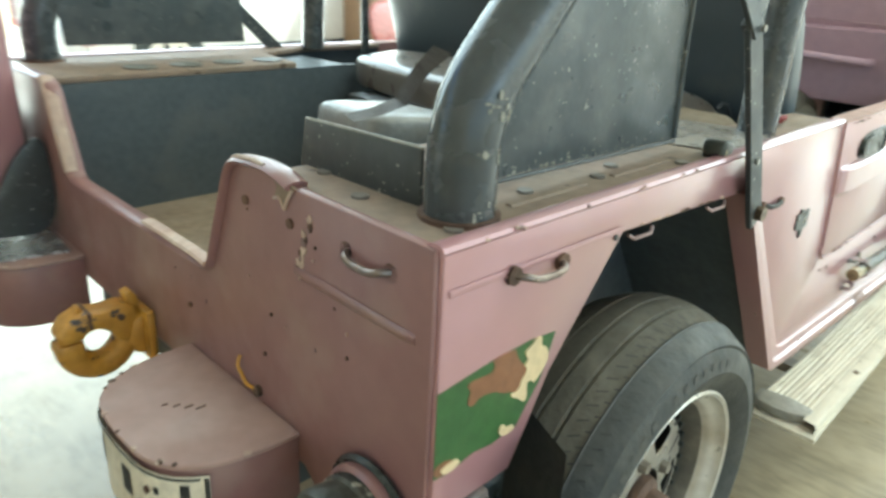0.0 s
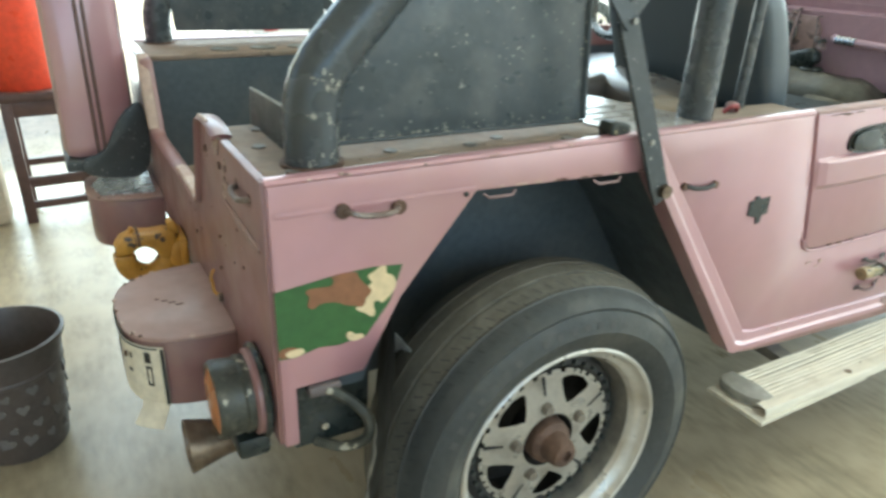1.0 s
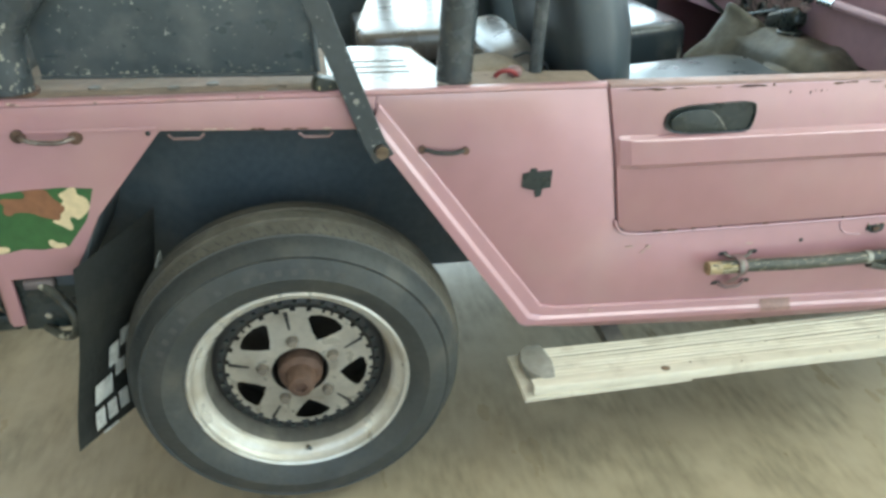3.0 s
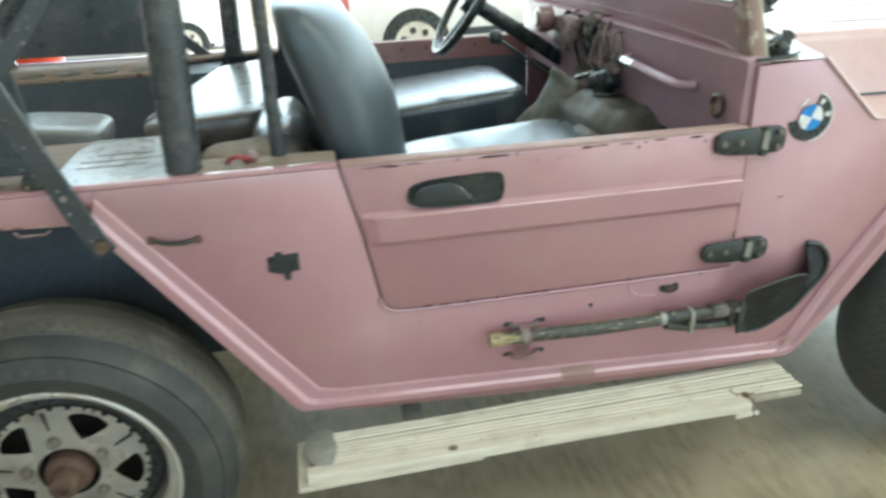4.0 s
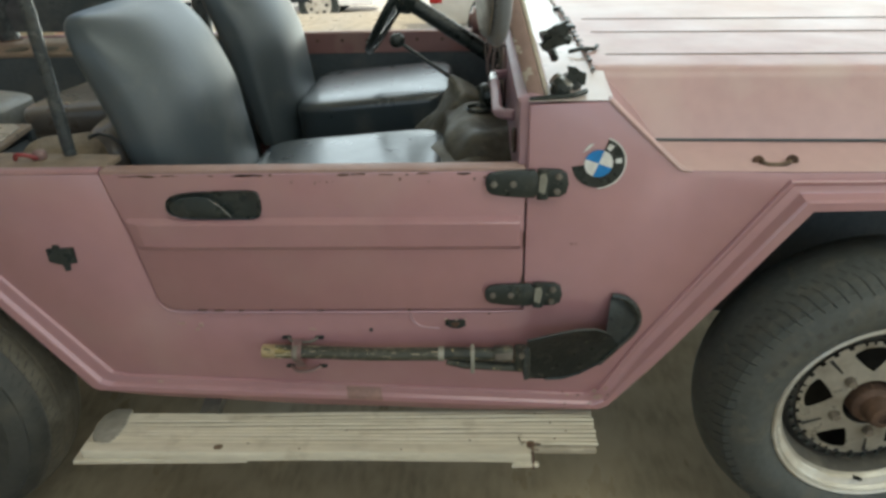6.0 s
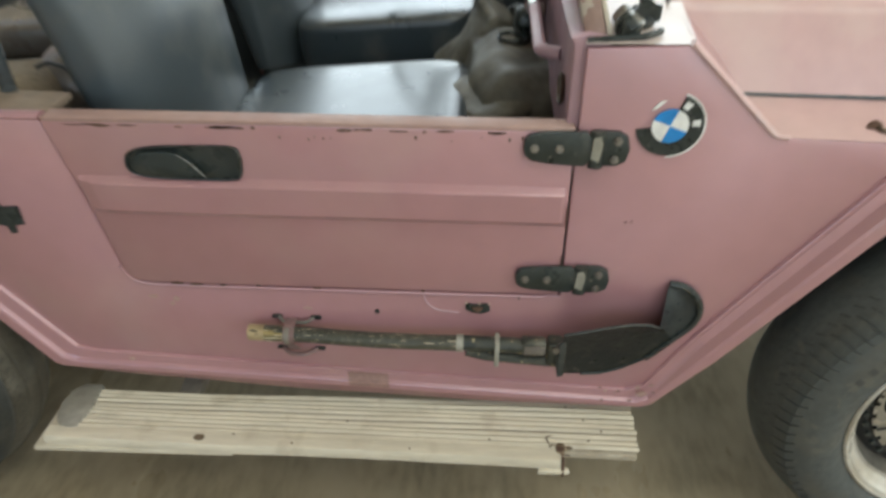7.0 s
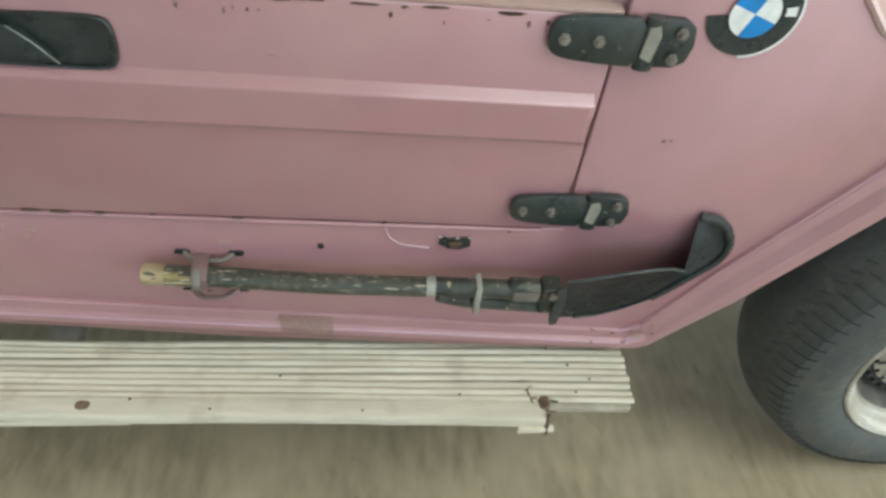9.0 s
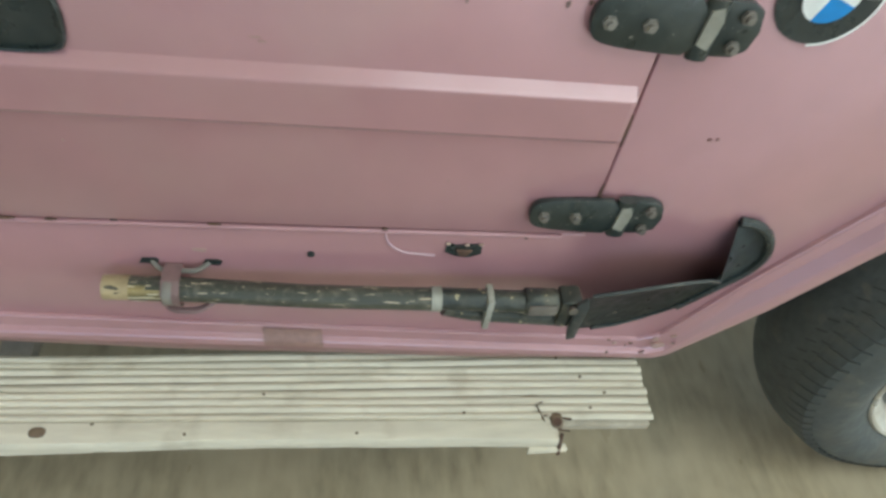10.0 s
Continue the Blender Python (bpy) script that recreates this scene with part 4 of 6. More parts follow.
part("jaw_rib", prism([(-0.122, hzc + 0.064), (-0.118, hzc + 0.084), (-0.110, hzc + 0.082), (-0.106, hzc + 0.064)], "y", hy - 0.010, hy + 0.010, 0.003), YELLOW, hk)
part("collar_web", prism([(0.0, hzc - 0.046), (0.0, hzc + 0.05), (-0.030, hzc + 0.036), (-0.040, hzc - 0.006), (-0.030, hzc - 0.036)], "y", hy - 0.030, hy + 0.030, 0.010), YELLOW, hk)
part("latch_pin", tube([(-0.05, hy - 0.034, hzc + 0.052), (-0.05, hy + 0.034, hzc + 0.052)], 0.006, sides=8), RUST, hk)
part("pivot_lug", box(-0.06, -0.03, hy - 0.028, hy + 0.028, hzc + 0.026, hzc + 0.064, 0.008), YELLOW, hk)

# tail lamp
ly, lz = 0.084, 0.584
lamp = part("tail_lamp", lathe([(0.0001, 0.0), (0.066, 0.0), (0.066, -0.018), (0.060, -0.022)], 0.004, ly, lz, "x", 32), PINK_DIMMED, jeep, "weathered round tail lamp with amber lens")
part("lamp_body", lathe([(0.058, -0.02), (0.060, -0.032), (0.057, -0.036), (0.060, -0.066), (0.057, -0.073), (0.051, -0.073)], 0.004, ly, lz, "x", 32), MOTTLED, lamp, "flaking grey-green lamp housing")
part("lens", lathe([(0.0001, -0.077), (0.036, -0.076), (0.052, -0.071), (0.052, -0.06)], 0.004, ly, lz, "x", 28), AMBER, lamp, "faded amber lens")
part("lamp_gasket", lathe([(0.070, -0.001), (0.074, -0.006), (0.070, -0.012), (0.064, -0.008)], 0.004, ly, lz, "x", 32), BLACK_TRIM, lamp)
part("lower_bracket", box(-0.045, 0.004, 0.050, 0.105, 0.486, 0.522, 0.008), BLACK_TRIM, jeep, "dark scuffed lamp bracket")
part("exhaust_tip", lathe([(0.026, 0.02), (0.030, -0.03), (0.044, -0.085), (0.041, -0.086), (0.026, -0.03)], -0.02, 0.150, 0.466, "x", 24), BRONZE, jeep, "dark rusty flared exhaust tip")

# recess and hose below the near quarter
part("corner_recess", prism([(0.030, 0.512), (0.030, 0.626), (0.150, 0.634), (0.145, 0.512)], "y", 0.014, 0.05), BLACK_TRIM, jeep, "black recess below the panel")
part("bent_pipe", tube([(0.060, 0.015, 0.618), (0.098, -0.012, 0.604), (0.132, -0.032, 0.566), (0.130, -0.034, 0.528), (0.098, -0.014, 0.508), (0.062, 0.016, 0.514)], 0.0085, sides=10, corner=0.03), MOTTLED, jeep, "bent grimy hose loop")
part("recess_bolt", disc(0.074, 0.014, 0.545, 0.006, -0.012, n=10), CHROME, jeep)
part("recess_clamp", box(0.05, 0.10, -0.006, 0.014, 0.604, 0.622, 0.006), GRIME, jeep)

# mud flap, hanging behind the wheel and curling outwards
def flap_at(u, s, lift=0.0):
    """u runs inwards across the flap, s down it; lift stands off its front face."""
    return (0.158 + 0.085 * u - 0.068 * s * (1 - 0.45 * u) + 0.006 * math.sin(5 * s + 2 * u) + lift, -0.062 + 0.225 * u - 0.010 * math.sin(3.0 * s), 0.672 - 0.395 * s - 0.03 * u * s)


flapm = strip([[flap_at(k / 8, s / 12) for k in range(9)] for s in range(13)])
bmesh.ops.solidify(flapm, geom=flapm.faces[:], thickness=0.006)
flap_ob = part("mud_flap", flapm, RUBBER, jeep, "black rubber mud flap with worn white lettering")
for u0, u1, s0, s1 in ((0.30, 0.42, 0.50, 0.62), (0.44, 0.56, 0.46, 0.55), (0.14, 0.34, 0.66, 0.78), (0.38, 0.50, 0.62, 0.70), (0.14, 0.24, 0.82, 0.94), (0.27, 0.37, 0.82, 0.93), (0.40, 0.50, 0.81, 0.92), (0.53, 0.63, 0.80, 0.90), (0.20, 0.36, 0.975, 0.99)):
    for lift in (0.0085, -0.0015):
        part("flap_bar", strip([[flap_at(u0, s0, lift), flap_at(u0, s1, lift)], [flap_at(u1, s0, lift), flap_at(u1, s1, lift)]]), WHITE_INK, flap_ob)
part("arch_label", box(0.222, 0.2235, 0.075, 0.135, 0.552, 0.590, m=pose(0.028, 0, 0.0)), WHITE_INK, jeep, "small pale label inside the wheel arch")


# ---- wheels ----
def wheel(cx, yo, cz, phase, flip=False, tread_mat=None, tall=1.0):
    """A road wheel whose rim lip stands at yo; it faces the near side unless flipped. phase: degrees of one window; tall: height of the tyre wall."""
    hub = new("wheel")
    hub.parent = jeep
    tagged(hub, "dusty alloy wheel with five cut-out spokes and a worn tyre")
    hub.matrix_basis = Matrix.Translation((cx, yo, cz)) @ (Matrix.Rotation(math.pi, 4, "Z") if flip else Matrix.Identity(4))
    prof = [(0.198, 0.030), (0.206, 0.014), (0.214, 0.006), (0.221, 0.000), (0.234, -0.008), (0.248, -0.0125), (0.254, -0.0148), (0.259, -0.013), (0.277, -0.010), (0.290, -0.003), (0.295, -0.005), (0.303, 0.005), (0.312, 0.020), (0.318, 0.033)]
    prof = [(r if r < 0.215 else 0.214 + (r - 0.214) * tall, d) for r, d in prof]
    if tread_mat:
        prof = [p for k, p in enumerate(prof) if k not in (6, 10)]
    part("sidewall", lathe(prof, 0, 0, 0, "y", 96), tread_mat or RUBBER, hub)

    def crown(d):
        return 0.214 + 0.120 * tall - 0.0155 * ((d - 0.105) / 0.065) ** 2
    cut = 0.0004 if tread_mat else 0.003
    tread = [prof[-1], (crown(0.040), 0.040)]
    for d0, d1 in ((0.042, 0.068), (0.074, 0.102), (0.108, 0.136), (0.142, 0.168)):
        tread += [(crown(d0), d0 + 0.001), (crown((d0 + d1) / 2), (d0 + d1) / 2), (crown(d1), d1 - 0.001), (crown(d1) - cut, d1 + 0.001), (crown(d1) - cut, d1 + 0.005)]
    if tread_mat:
        tread = [prof[-1]] + [(crown(d), d) for d in (0.040, 0.055, 0.075, 0.095, 0.115, 0.135, 0.155, 0.168)]
    tread += [(0.314, 0.176), (0.304, 0.194), (0.28, 0.206), (0.24, 0.206), (0.20, 0.18)]
    part("tread", lathe(tread, 0, 0, 0, "y", 96), tread_mat or TREAD, hub, "worn dusty ribbed tread")
    grv = bmesh.new()
    for k in range(84):
        for (ra, da), (rb, db), sk in (((0.214 + 0.0947 * tall, 0.0145), (crown(0.042), 0.042), 0.05), ((crown(0.045), 0.045), (crown(0.058), 0.058), 0.03), ((crown(0.152), 0.152), (crown(0.168), 0.168), -0.04)):
            vs = []
            for rad, d, off in ((ra, da, 0.0), (rb, db, sk)):
                ang = 2 * math.pi * k / 84 + off
                for sg in (-1, 1):
                    an = ang + sg * 0.0034
                    vs.append(grv.verts.new(((rad + 0.0012) * math.cos(an), d - (0.0012 if d < 0.03 else 0), (rad + 0.0012) * math.sin(an))))
            grv.faces.new((vs[0], vs[1], vs[3], vs[2]))
    tagged(part("tread_groove", grv, INK, hub, "", 0), kind="stuff")
    if tread_mat:
        # worn blocks round the shoulder of the tyre
        line = [(0.214 + (r - 0.214) * tall, d) for r, d in ((0.2945, -0.0025), (0.3035, 0.0045), (0.312, 0.0195), (0.318, 0.0325))]
        rows = []
        for i, (r, d) in enumerate(line):
            up = 0.0004 if i in (0, 3) else 0.0019
            r, d, sk = r + up * 0.8, d - up * 0.6, 0.012 * i
            rows.append([((r - low) * math.cos(q + sk), d + low * 0.6, (r - low) * math.sin(q + sk)) for q, low in ((-0.0335, 0.0025), (-0.0305, 0.0), (-0.010, 0.0), (0.010, 0.0), (0.0305, 0.0), (0.0335, 0.0025))])
        block_mesh = finish("tread_block", strip(rows), tread_mat, 25)
        for k in range(84):
            ob = new("tread_block", block_mesh)
            ob.parent = hub
            ob.matrix_basis = Matrix.Rotation(2 * math.pi * (k + 0.5) / 84, 4, "Y")
    for k in range(14):
        a0 = 1.2 + 0.105 * k + (0.10 if k > 6 else 0)
        bar = strip([[((0.262 + 0.012 * s) * math.cos(a0 + w), -0.0138 + 0.002 * s, (0.262 + 0.012 * s) * math.sin(a0 + w)) for s in (0, 1)] for w in (0, 0.045)])
        part("sidewall_bar", bar, SIDE_MARK, hub)
    if not tread_mat:
        part("shoulder_line", lathe([(0.3172, 0.0315), (0.3198, 0.033), (0.3190, 0.0355)], 0, 0, 0, "y", 96), SIDE_MARK, hub)
    rim = [(0.200, 0.035), (0.208, 0.022), (0.2150, 0.010), (0.2150, 0.003), (0.211, 0.000), (0.206, 0.003), (0.203, 0.012), (0.196, 0.019), (0.190, 0.022), (0.186, 0.028), (0.182, 0.038)]
    part("rim", lathe(rim, 0, 0, 0, "y", 96), ALLOY, hub, "machined alloy rim lip")
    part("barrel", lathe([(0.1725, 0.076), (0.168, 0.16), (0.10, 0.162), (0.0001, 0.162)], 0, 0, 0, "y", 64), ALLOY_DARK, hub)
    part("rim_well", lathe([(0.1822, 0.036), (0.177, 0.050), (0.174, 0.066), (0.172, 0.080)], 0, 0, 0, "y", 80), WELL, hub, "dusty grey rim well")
    # spoke face: five windows that widen outwards, a notched edge and a bore
    R1, n = 0.146, 120
    ph = radians(phase)

    def depth(r):
        return 0.058 - 0.012 * math.cos(min(1.0, r / R1) * math.pi * 0.5)

    def half(r):
        t = min(1.0, max(0.0, (r - 0.080) / 0.054))
        w = 0.0055 + 0.040 * t
        if t > 0.72:
            w *= 0.35 + 0.65 * math.sqrt(max(0.0, 1 - ((t - 0.72) / 0.28) ** 2))
        return w * min(1.0, 0.4 + 3 * t) / max(0.080, min(0.134, r))
    rr = [0.056, 0.061, 0.068, 0.075] + [0.080 + 0.0045 * q for q in range(13)] + [0.139, R1]
    face = bmesh.new()
    nw, ns = 6, 14
    grid = []
    for r in rr:
        row, h = [], half(r)
        for q in range(5):
            a0 = ph + q * 2 * math.pi / 5
            angs = [a0 - h + 2 * h * k / nw for k in range(nw)] + [a0 + h + (2 * math.pi / 5 - 2 * h) * k / ns for k in range(ns)]
            row += [face.verts.new((r * math.cos(a), depth(r), r * math.sin(a))) for a in angs]
        grid.append(row)
    n = len(grid[0])
    for i in range(len(rr) - 1):
        for k in range(n):
            in_window = k % (nw + ns) < nw
            if (in_window and 4 <= i < 16) or (i == len(rr) - 2 and k % 3 == 0):
                continue
            face.faces.new((grid[i][k], grid[i][(k + 1) % n], grid[i + 1][(k + 1) % n], grid[i + 1][k]))
    bmesh.ops.solidify(face, geom=face.faces[:], thickness=-0.014)
    part("spoke_face", face, ALLOY_FACE, hub, "alloy spoke face with triangular windows", 40)
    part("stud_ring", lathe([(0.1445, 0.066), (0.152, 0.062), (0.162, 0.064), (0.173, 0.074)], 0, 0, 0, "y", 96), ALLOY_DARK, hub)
    for k in range(5):
        a = ph + math.pi / 5 + 2 * math.pi / 5 * k
        c, s = math.cos(a), math.sin(a)
        g = bmesh.new()
        g.faces.new([g.verts.new((q * c - o * s, depth(q) - 0.0012, q * s + o * c)) for q, o in ((0.100, -0.0022), (0.100, 0.0022), (0.140, 0.0042), (0.140, -0.0042))])
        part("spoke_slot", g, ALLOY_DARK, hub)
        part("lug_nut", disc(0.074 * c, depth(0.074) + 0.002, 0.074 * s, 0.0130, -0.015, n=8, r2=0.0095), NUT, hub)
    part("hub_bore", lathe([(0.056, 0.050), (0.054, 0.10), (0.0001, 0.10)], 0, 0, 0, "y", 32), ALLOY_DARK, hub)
    part("hub_cap", lathe([(0.045, 0.10), (0.045, 0.050), (0.042, 0.038), (0.030, 0.031), (0.028, 0.006), (0.023, -0.004), (0.012, -0.006), (0.011, 0.002), (0.0001, 0.002)], 0, 0, 0, "y", 28), RUST, hub, "rusty locking hub")
    part("valve", tube([(0.0, 0.030, -0.190), (0.006, 0.012, -0.180)], 0.0045, sides=8), BLACK_TRIM, hub)
    return hub, phase


wheel_hubs = [wheel(0.502, -0.046, 0.366, -82), wheel(2.594, -0.057, 0.410, -45, False, RUBBER_WORN, 1.09), wheel(0.496, W + 0.046, 0.366, -60, True), wheel(2.594, W + 0.057, 0.410, -20, True, None, 1.09)]
stud_mesh = finish("rim_stud", disc(0, 0, 0, 0.0050, -0.007, n=8), BLACK_TRIM)
for hub, phase in wheel_hubs[:2]:
    for k in range(36):
        a = 2 * math.pi * k / 36
        ob = new("rim_stud", stud_mesh)
        ob.parent = hub
        ob.matrix_basis = Matrix.Translation((0.156 * math.cos(a), 0.063, 0.156 * math.sin(a)))

# ---- wheel arches, chassis and floor of the jeep ----
for side in (0, 1):
    fn = (lambda b: b) if side == 0 else mirror
    part("wheel_house", fn(prism([(0.14, 0.60), (0.19, 0.735), (0.31, 0.876), (0.665, 0.866), (0.79, 0.70), (0.94, 0.46), (0.94, 0.60), (0.80, 0.80), (0.76, 0.90), (0.10, 0.90), (0.10, 0.60)], "y", 0.013, 0.30)), BLACK_IN, jeep, "black inner wheel arch")
    part("arch_wall", fn(box(0.10, 0.95, 0.285, 0.30, 0.42, 0.80)), BLACK_IN, jeep)
    part("front_arch_wall", fn(prism([(2.06, 0.44), (2.38, 0.86), (2.95, 0.86), (2.95, 0.90), (2.30, 0.90), (2.03, 0.60)], "y", 0.013, 0.34)), BLACK_IN, jeep)
    part("front_inner_wall", fn(box(2.05, 2.95, 0.33, 0.345, 0.50, 0.92)), BLACK_IN, jeep)
    shelf_plan = [(0.02, 0.012), (1.074, 0.012), (1.074, 0.10), (0.80, 0.12), (0.77, 0.315), (0.02, 0.315)] if side == 0 else [(0.02, 0.012), (1.074, 0.012), (1.074, 0.045), (0.78, 0.05), (0.62, 0.11), (0.588, 0.315), (0.02, 0.315)]
    part("shelf", fn(prism(shelf_plan, "z", 0.918, 0.931, 0.003)), DUSTY, jeep, "dusty scratched shelf over the wheel arch")
    part("inner_side", fn(box(0.02, 0.77, 0.302, 0.317, 0.52, 0.918)), BLACK_IN, jeep, "black inner side wall")
    part("side_lining", fn(prism([(0.715, 0.835), (0.80, 0.71), (0.935, 0.52), (1.088, 0.50), (1.088, 0.916), (0.715, 0.916)], "y", 0.0135, 0.022)), BLACK_IN, jeep)
    part("door_lining", fn(box(1.09, 1.86, 0.019, 0.030, 0.50, 0.92)), BLACK_IN, jeep)
    part("frame_rail", fn(box(0.05, 2.95, 0.36, 0.44, 0.40, 0.52, 0.008)), BLACK_IN, jeep, "dark chassis rail")
    part("rocker", fn(box(0.96, 2.03, 0.012, 0.36, 0.47, 0.49)), BLACK_IN, jeep)
part("tub_floor", box(0.021, 0.99, 0.317, W - 0.317, 0.628, 0.642), TAN_FLOOR, jeep, "dusty tan load floor")
part("front_floor", box(0.99, 1.95, 0.03, W - 0.03, 0.50, 0.515), BLACK_IN, jeep)
part("rear_axle", tube([(0.496, 0.12, 0.366), (0.496, W - 0.12, 0.366)], 0.04), BLACK_IN, jeep)
part("front_axle", tube([(2.594, 0.12, 0.410), (2.594, W - 0.12, 0.410)], 0.04), BLACK_IN, jeep)
part("differential", pad(0.26, 0.26, 0.24, 0.9, pose(0.496, W / 2, 0.366)), BLACK_IN, jeep)

# grooves and bolts of the near shelf
for x0, x1, y in ((0.16, 0.30, 0.052), (0.36, 0.50, 0.052), (0.62, 0.74, 0.15), (0.62, 0.74, 0.115), (0.64, 0.74, 0.19)):
    zb = 0.930 if x0 < 0.6 else 0.9335
    part("shelf_bead", tube([(x0, y, zb), (x1, y, zb)], 0.004, sides=8, flat=(0.006, 0.0035) if x0 < 0.6 else (0.0032, 0.0018)), DUSTY if x0 < 0.6 else BRACKET, jeep)
for x, y in ((0.05, 0.17), (0.075, 0.27), (0.058, 0.035), (0.215, 0.075), (0.34, 0.06), (0.40, 0.08), (0.50, 0.03)):
    part("shelf_bolt", disc(x, y, 0.931, 0.010, 0.003, "z", 10), BRACKET, jeep)
part("shelf_plate", prism(smooth_outline([(0.592, 0.016), (0.70, 0.016), (0.800, 0.018), (0.806, 0.09), (0.778, 0.20), (0.76, 0.305), (0.66, 0.308), (0.592, 0.308)], 1), "z", 0.9314, 0.9338), WORN_SHELF, jeep, "rubbed shiny grey plate on the shelf")
part("strap_bracket", pad(0.05, 0.036, 0.026, 0.5, pose(0.588, 0.022, 0.942, 0, 12, 8)), OLIVE, jeep, "dark lumpy strap bracket")
part("bracket_tab", box(0.566, 0.612, 0.010, 0.034, 0.9315, 0.9365, 0.001), OLIVE, jeep)

# far shelf with round cup holes
for k in range(4):
    part("cup_hole", disc(0.23 + 0.105 * k, W - 0.25, 0.9315, 0.036, 0.0025, "z", 28), SKIRT, jeep, "round hole in the shelf")

# ---- roll cage ----
for side in (0, 1):
    fn = (lambda b: b) if side == 0 else mirror
    part("roll_tube", fn(tube([(0.093, 0.062, 0.930), (0.093, 0.062, 1.040), (0.44, 0.075, 1.40), (0.80, 0.075, 1.52)], 0.037, sides=20, corner=0.085)), TUBE, jeep, "thick black roll bar tube")
    part("tube_foot", fn(disc(0.093, 0.062, 0.930, 0.043, 0.006, "z", 24)), RUST, jeep)
    part("hoop_post", fn(tube([(0.810, 0.060, 0.928), (0.828, 0.062, 1.30), (0.82, 0.075, 1.52)], 0.0315, sides=20)), TUBE, jeep, "black upright roll hoop tube")
    part("belt_bar", fn(tube([(0.972, 0.10, 0.91), (0.974, 0.088, 1.25), (0.965, 0.085, 1.50)], 0.012, sides=10, flat=(0.013, 0.010))), TUBE, jeep, "thin black upright bar")
    panel = [(0.135, 0.950 + 0.014 * side), (0.575, 0.944 + 0.014 * side), (0.560, 1.21), (0.50, 1.40), (0.44, 1.40), (0.125, 1.075)]
    part("side_panel", fn(prism(panel, "y", 0.088, 0.094, 0.002)), BLACK_CHIP, jeep, "chipped black sheet panel under the roll bar")
    if side:
        continue
    part("panel_trim", fn(tube([(0.135, 0.086, 0.948), (0.575, 0.086, 0.942)], 0.003, sides=8)), BLACK, jeep)
    part("panel_edge", fn(tube([(0.576, 0.088, 0.946), (0.562, 0.088, 1.21)], 0.005, sides=8)), BLACK_CHIP, jeep)
rk = random.Random(29)
tf = bmesh.new()
for k in range(46):
    low = k < 26
    ang = radians(rk.uniform(-115, -20) if low else rk.uniform(-120, -60))
    h = 0.938 + 0.075 * rk.random() ** 1.6 if low else 1.035 + 0.03 * rk.random()
    w, e = 0.0012 + 0.0035 * rk.random() ** 2, 0.0015 + 0.007 * rk.random() ** 2
    c = Vector((0.093 + (0 if low else 0.012), 0.062, h))
    u, o = Vector((-math.sin(ang), math.cos(ang), 0)), Vector((math.cos(ang), math.sin(ang), 0))
    tf.faces.new([tf.verts.new(c + o * 0.0378 + u * w * math.cos(a) * rk.uniform(0.5, 1.1) + Vector((0, 0, e * math.sin(a) * rk.uniform(0.5, 1.1)))) for a in (0, 1.05, 2.1, 3.14, 4.2, 5.2)])
tagged(part("tube_flake", tf, FLAKE, jeep, "", 0), "pale flaked paint on the roll bar foot", kind="stuff")
fl = bmesh.new()
rf = random.Random(17)
for k in range(90):
    if k < 60:
        x, z = 0.135 + 0.44 * rf.random(), 0.949 + 0.012 * rf.random() ** 2
    else:
        z = 0.95 + 0.26 * rf.random()
        x = 0.574 - 0.055 * (z - 0.946) - 0.012 * rf.random() ** 2
    w, h = 0.001 + 0.005 * rf.random() ** 2, 0.0008 + 0.003 * rf.random() ** 2
    fl.faces.new([fl.verts.new((x + w * math.cos(a) * rf.uniform(0.5, 1.1), 0.0872, z + h * math.sin(a) * rf.uniform(0.5, 1.1))) for a in (0, 1.05, 2.1, 3.14, 4.2, 5.2)])
tagged(part("flaked_edge", fl, FLAKE, jeep, "", 0), "pale flaked paint along the panel edge", kind="stuff")
part("hoop_top", tube([(0.82, 0.07, 1.52), (0.82, W - 0.07, 1.52)], 0.0265, sides=16), TUBE, jeep)

# forked bar of the soft top frame, bolted at the arch
def flat_bar(points, width, thick, bm=None):
    """A strap of steel whose flat side faces the flank of the jeep."""
    pts = [Vector(p) for p in points]
    one = bmesh.new()
    rings = []
    for i, p in enumerate(pts):
        d = (pts[min(i + 1, len(pts) - 1)] - pts[max(i - 1, 0)]).normalized()
        n = Vector((0, 1, 0))
        w = d.cross(n).normalized()
        rings.append([one.verts.new(p + w * a * width / 2 + n * b * thick / 2) for a, b in ((-1, -0.7), (-0.94, -1), (0.94, -1), (1, -0.7), (1, 0.7), (0.94, 1), (-0.94, 1), (-1, 0.7))])
    for a, b in zip(rings, rings[1:]):
        for k in range(8):
            one.faces.new((a[k], a[(k + 1) % 8], b[(k + 1) % 8], b[k]))
    one.faces.new(list(reversed(rings[0])))
    one.faces.new(rings[-1])
    return one if bm is None else merge(bm, one)


bow = part("top_bow", flat_bar([(0.676, -0.018, 0.822), (0.662, -0.018, 0.848), (0.625, -0.014, 0.945), (0.562, -0.004, 1.115)], 0.037, 0.009), BLACK, jeep, "flat black soft-top bow bar, forked above")
part("fork_arm", flat_bar([(0.566, -0.010, 1.105), (0.509, 0.006, 1.188), (0.39, 0.03, 1.40)], 0.027, 0.008), BLACK, bow)
part("fork_arm", flat_bar([(0.560, 0.004, 1.105), (0.655, 0.010, 1.212), (0.79, 0.03, 1.40)], 0.027, 0.008), BLACK, bow)
part("pivot_bolt", disc(0.672, -0.0225, 0.838, 0.012, -0.010, n=8), BRONZE, bow)
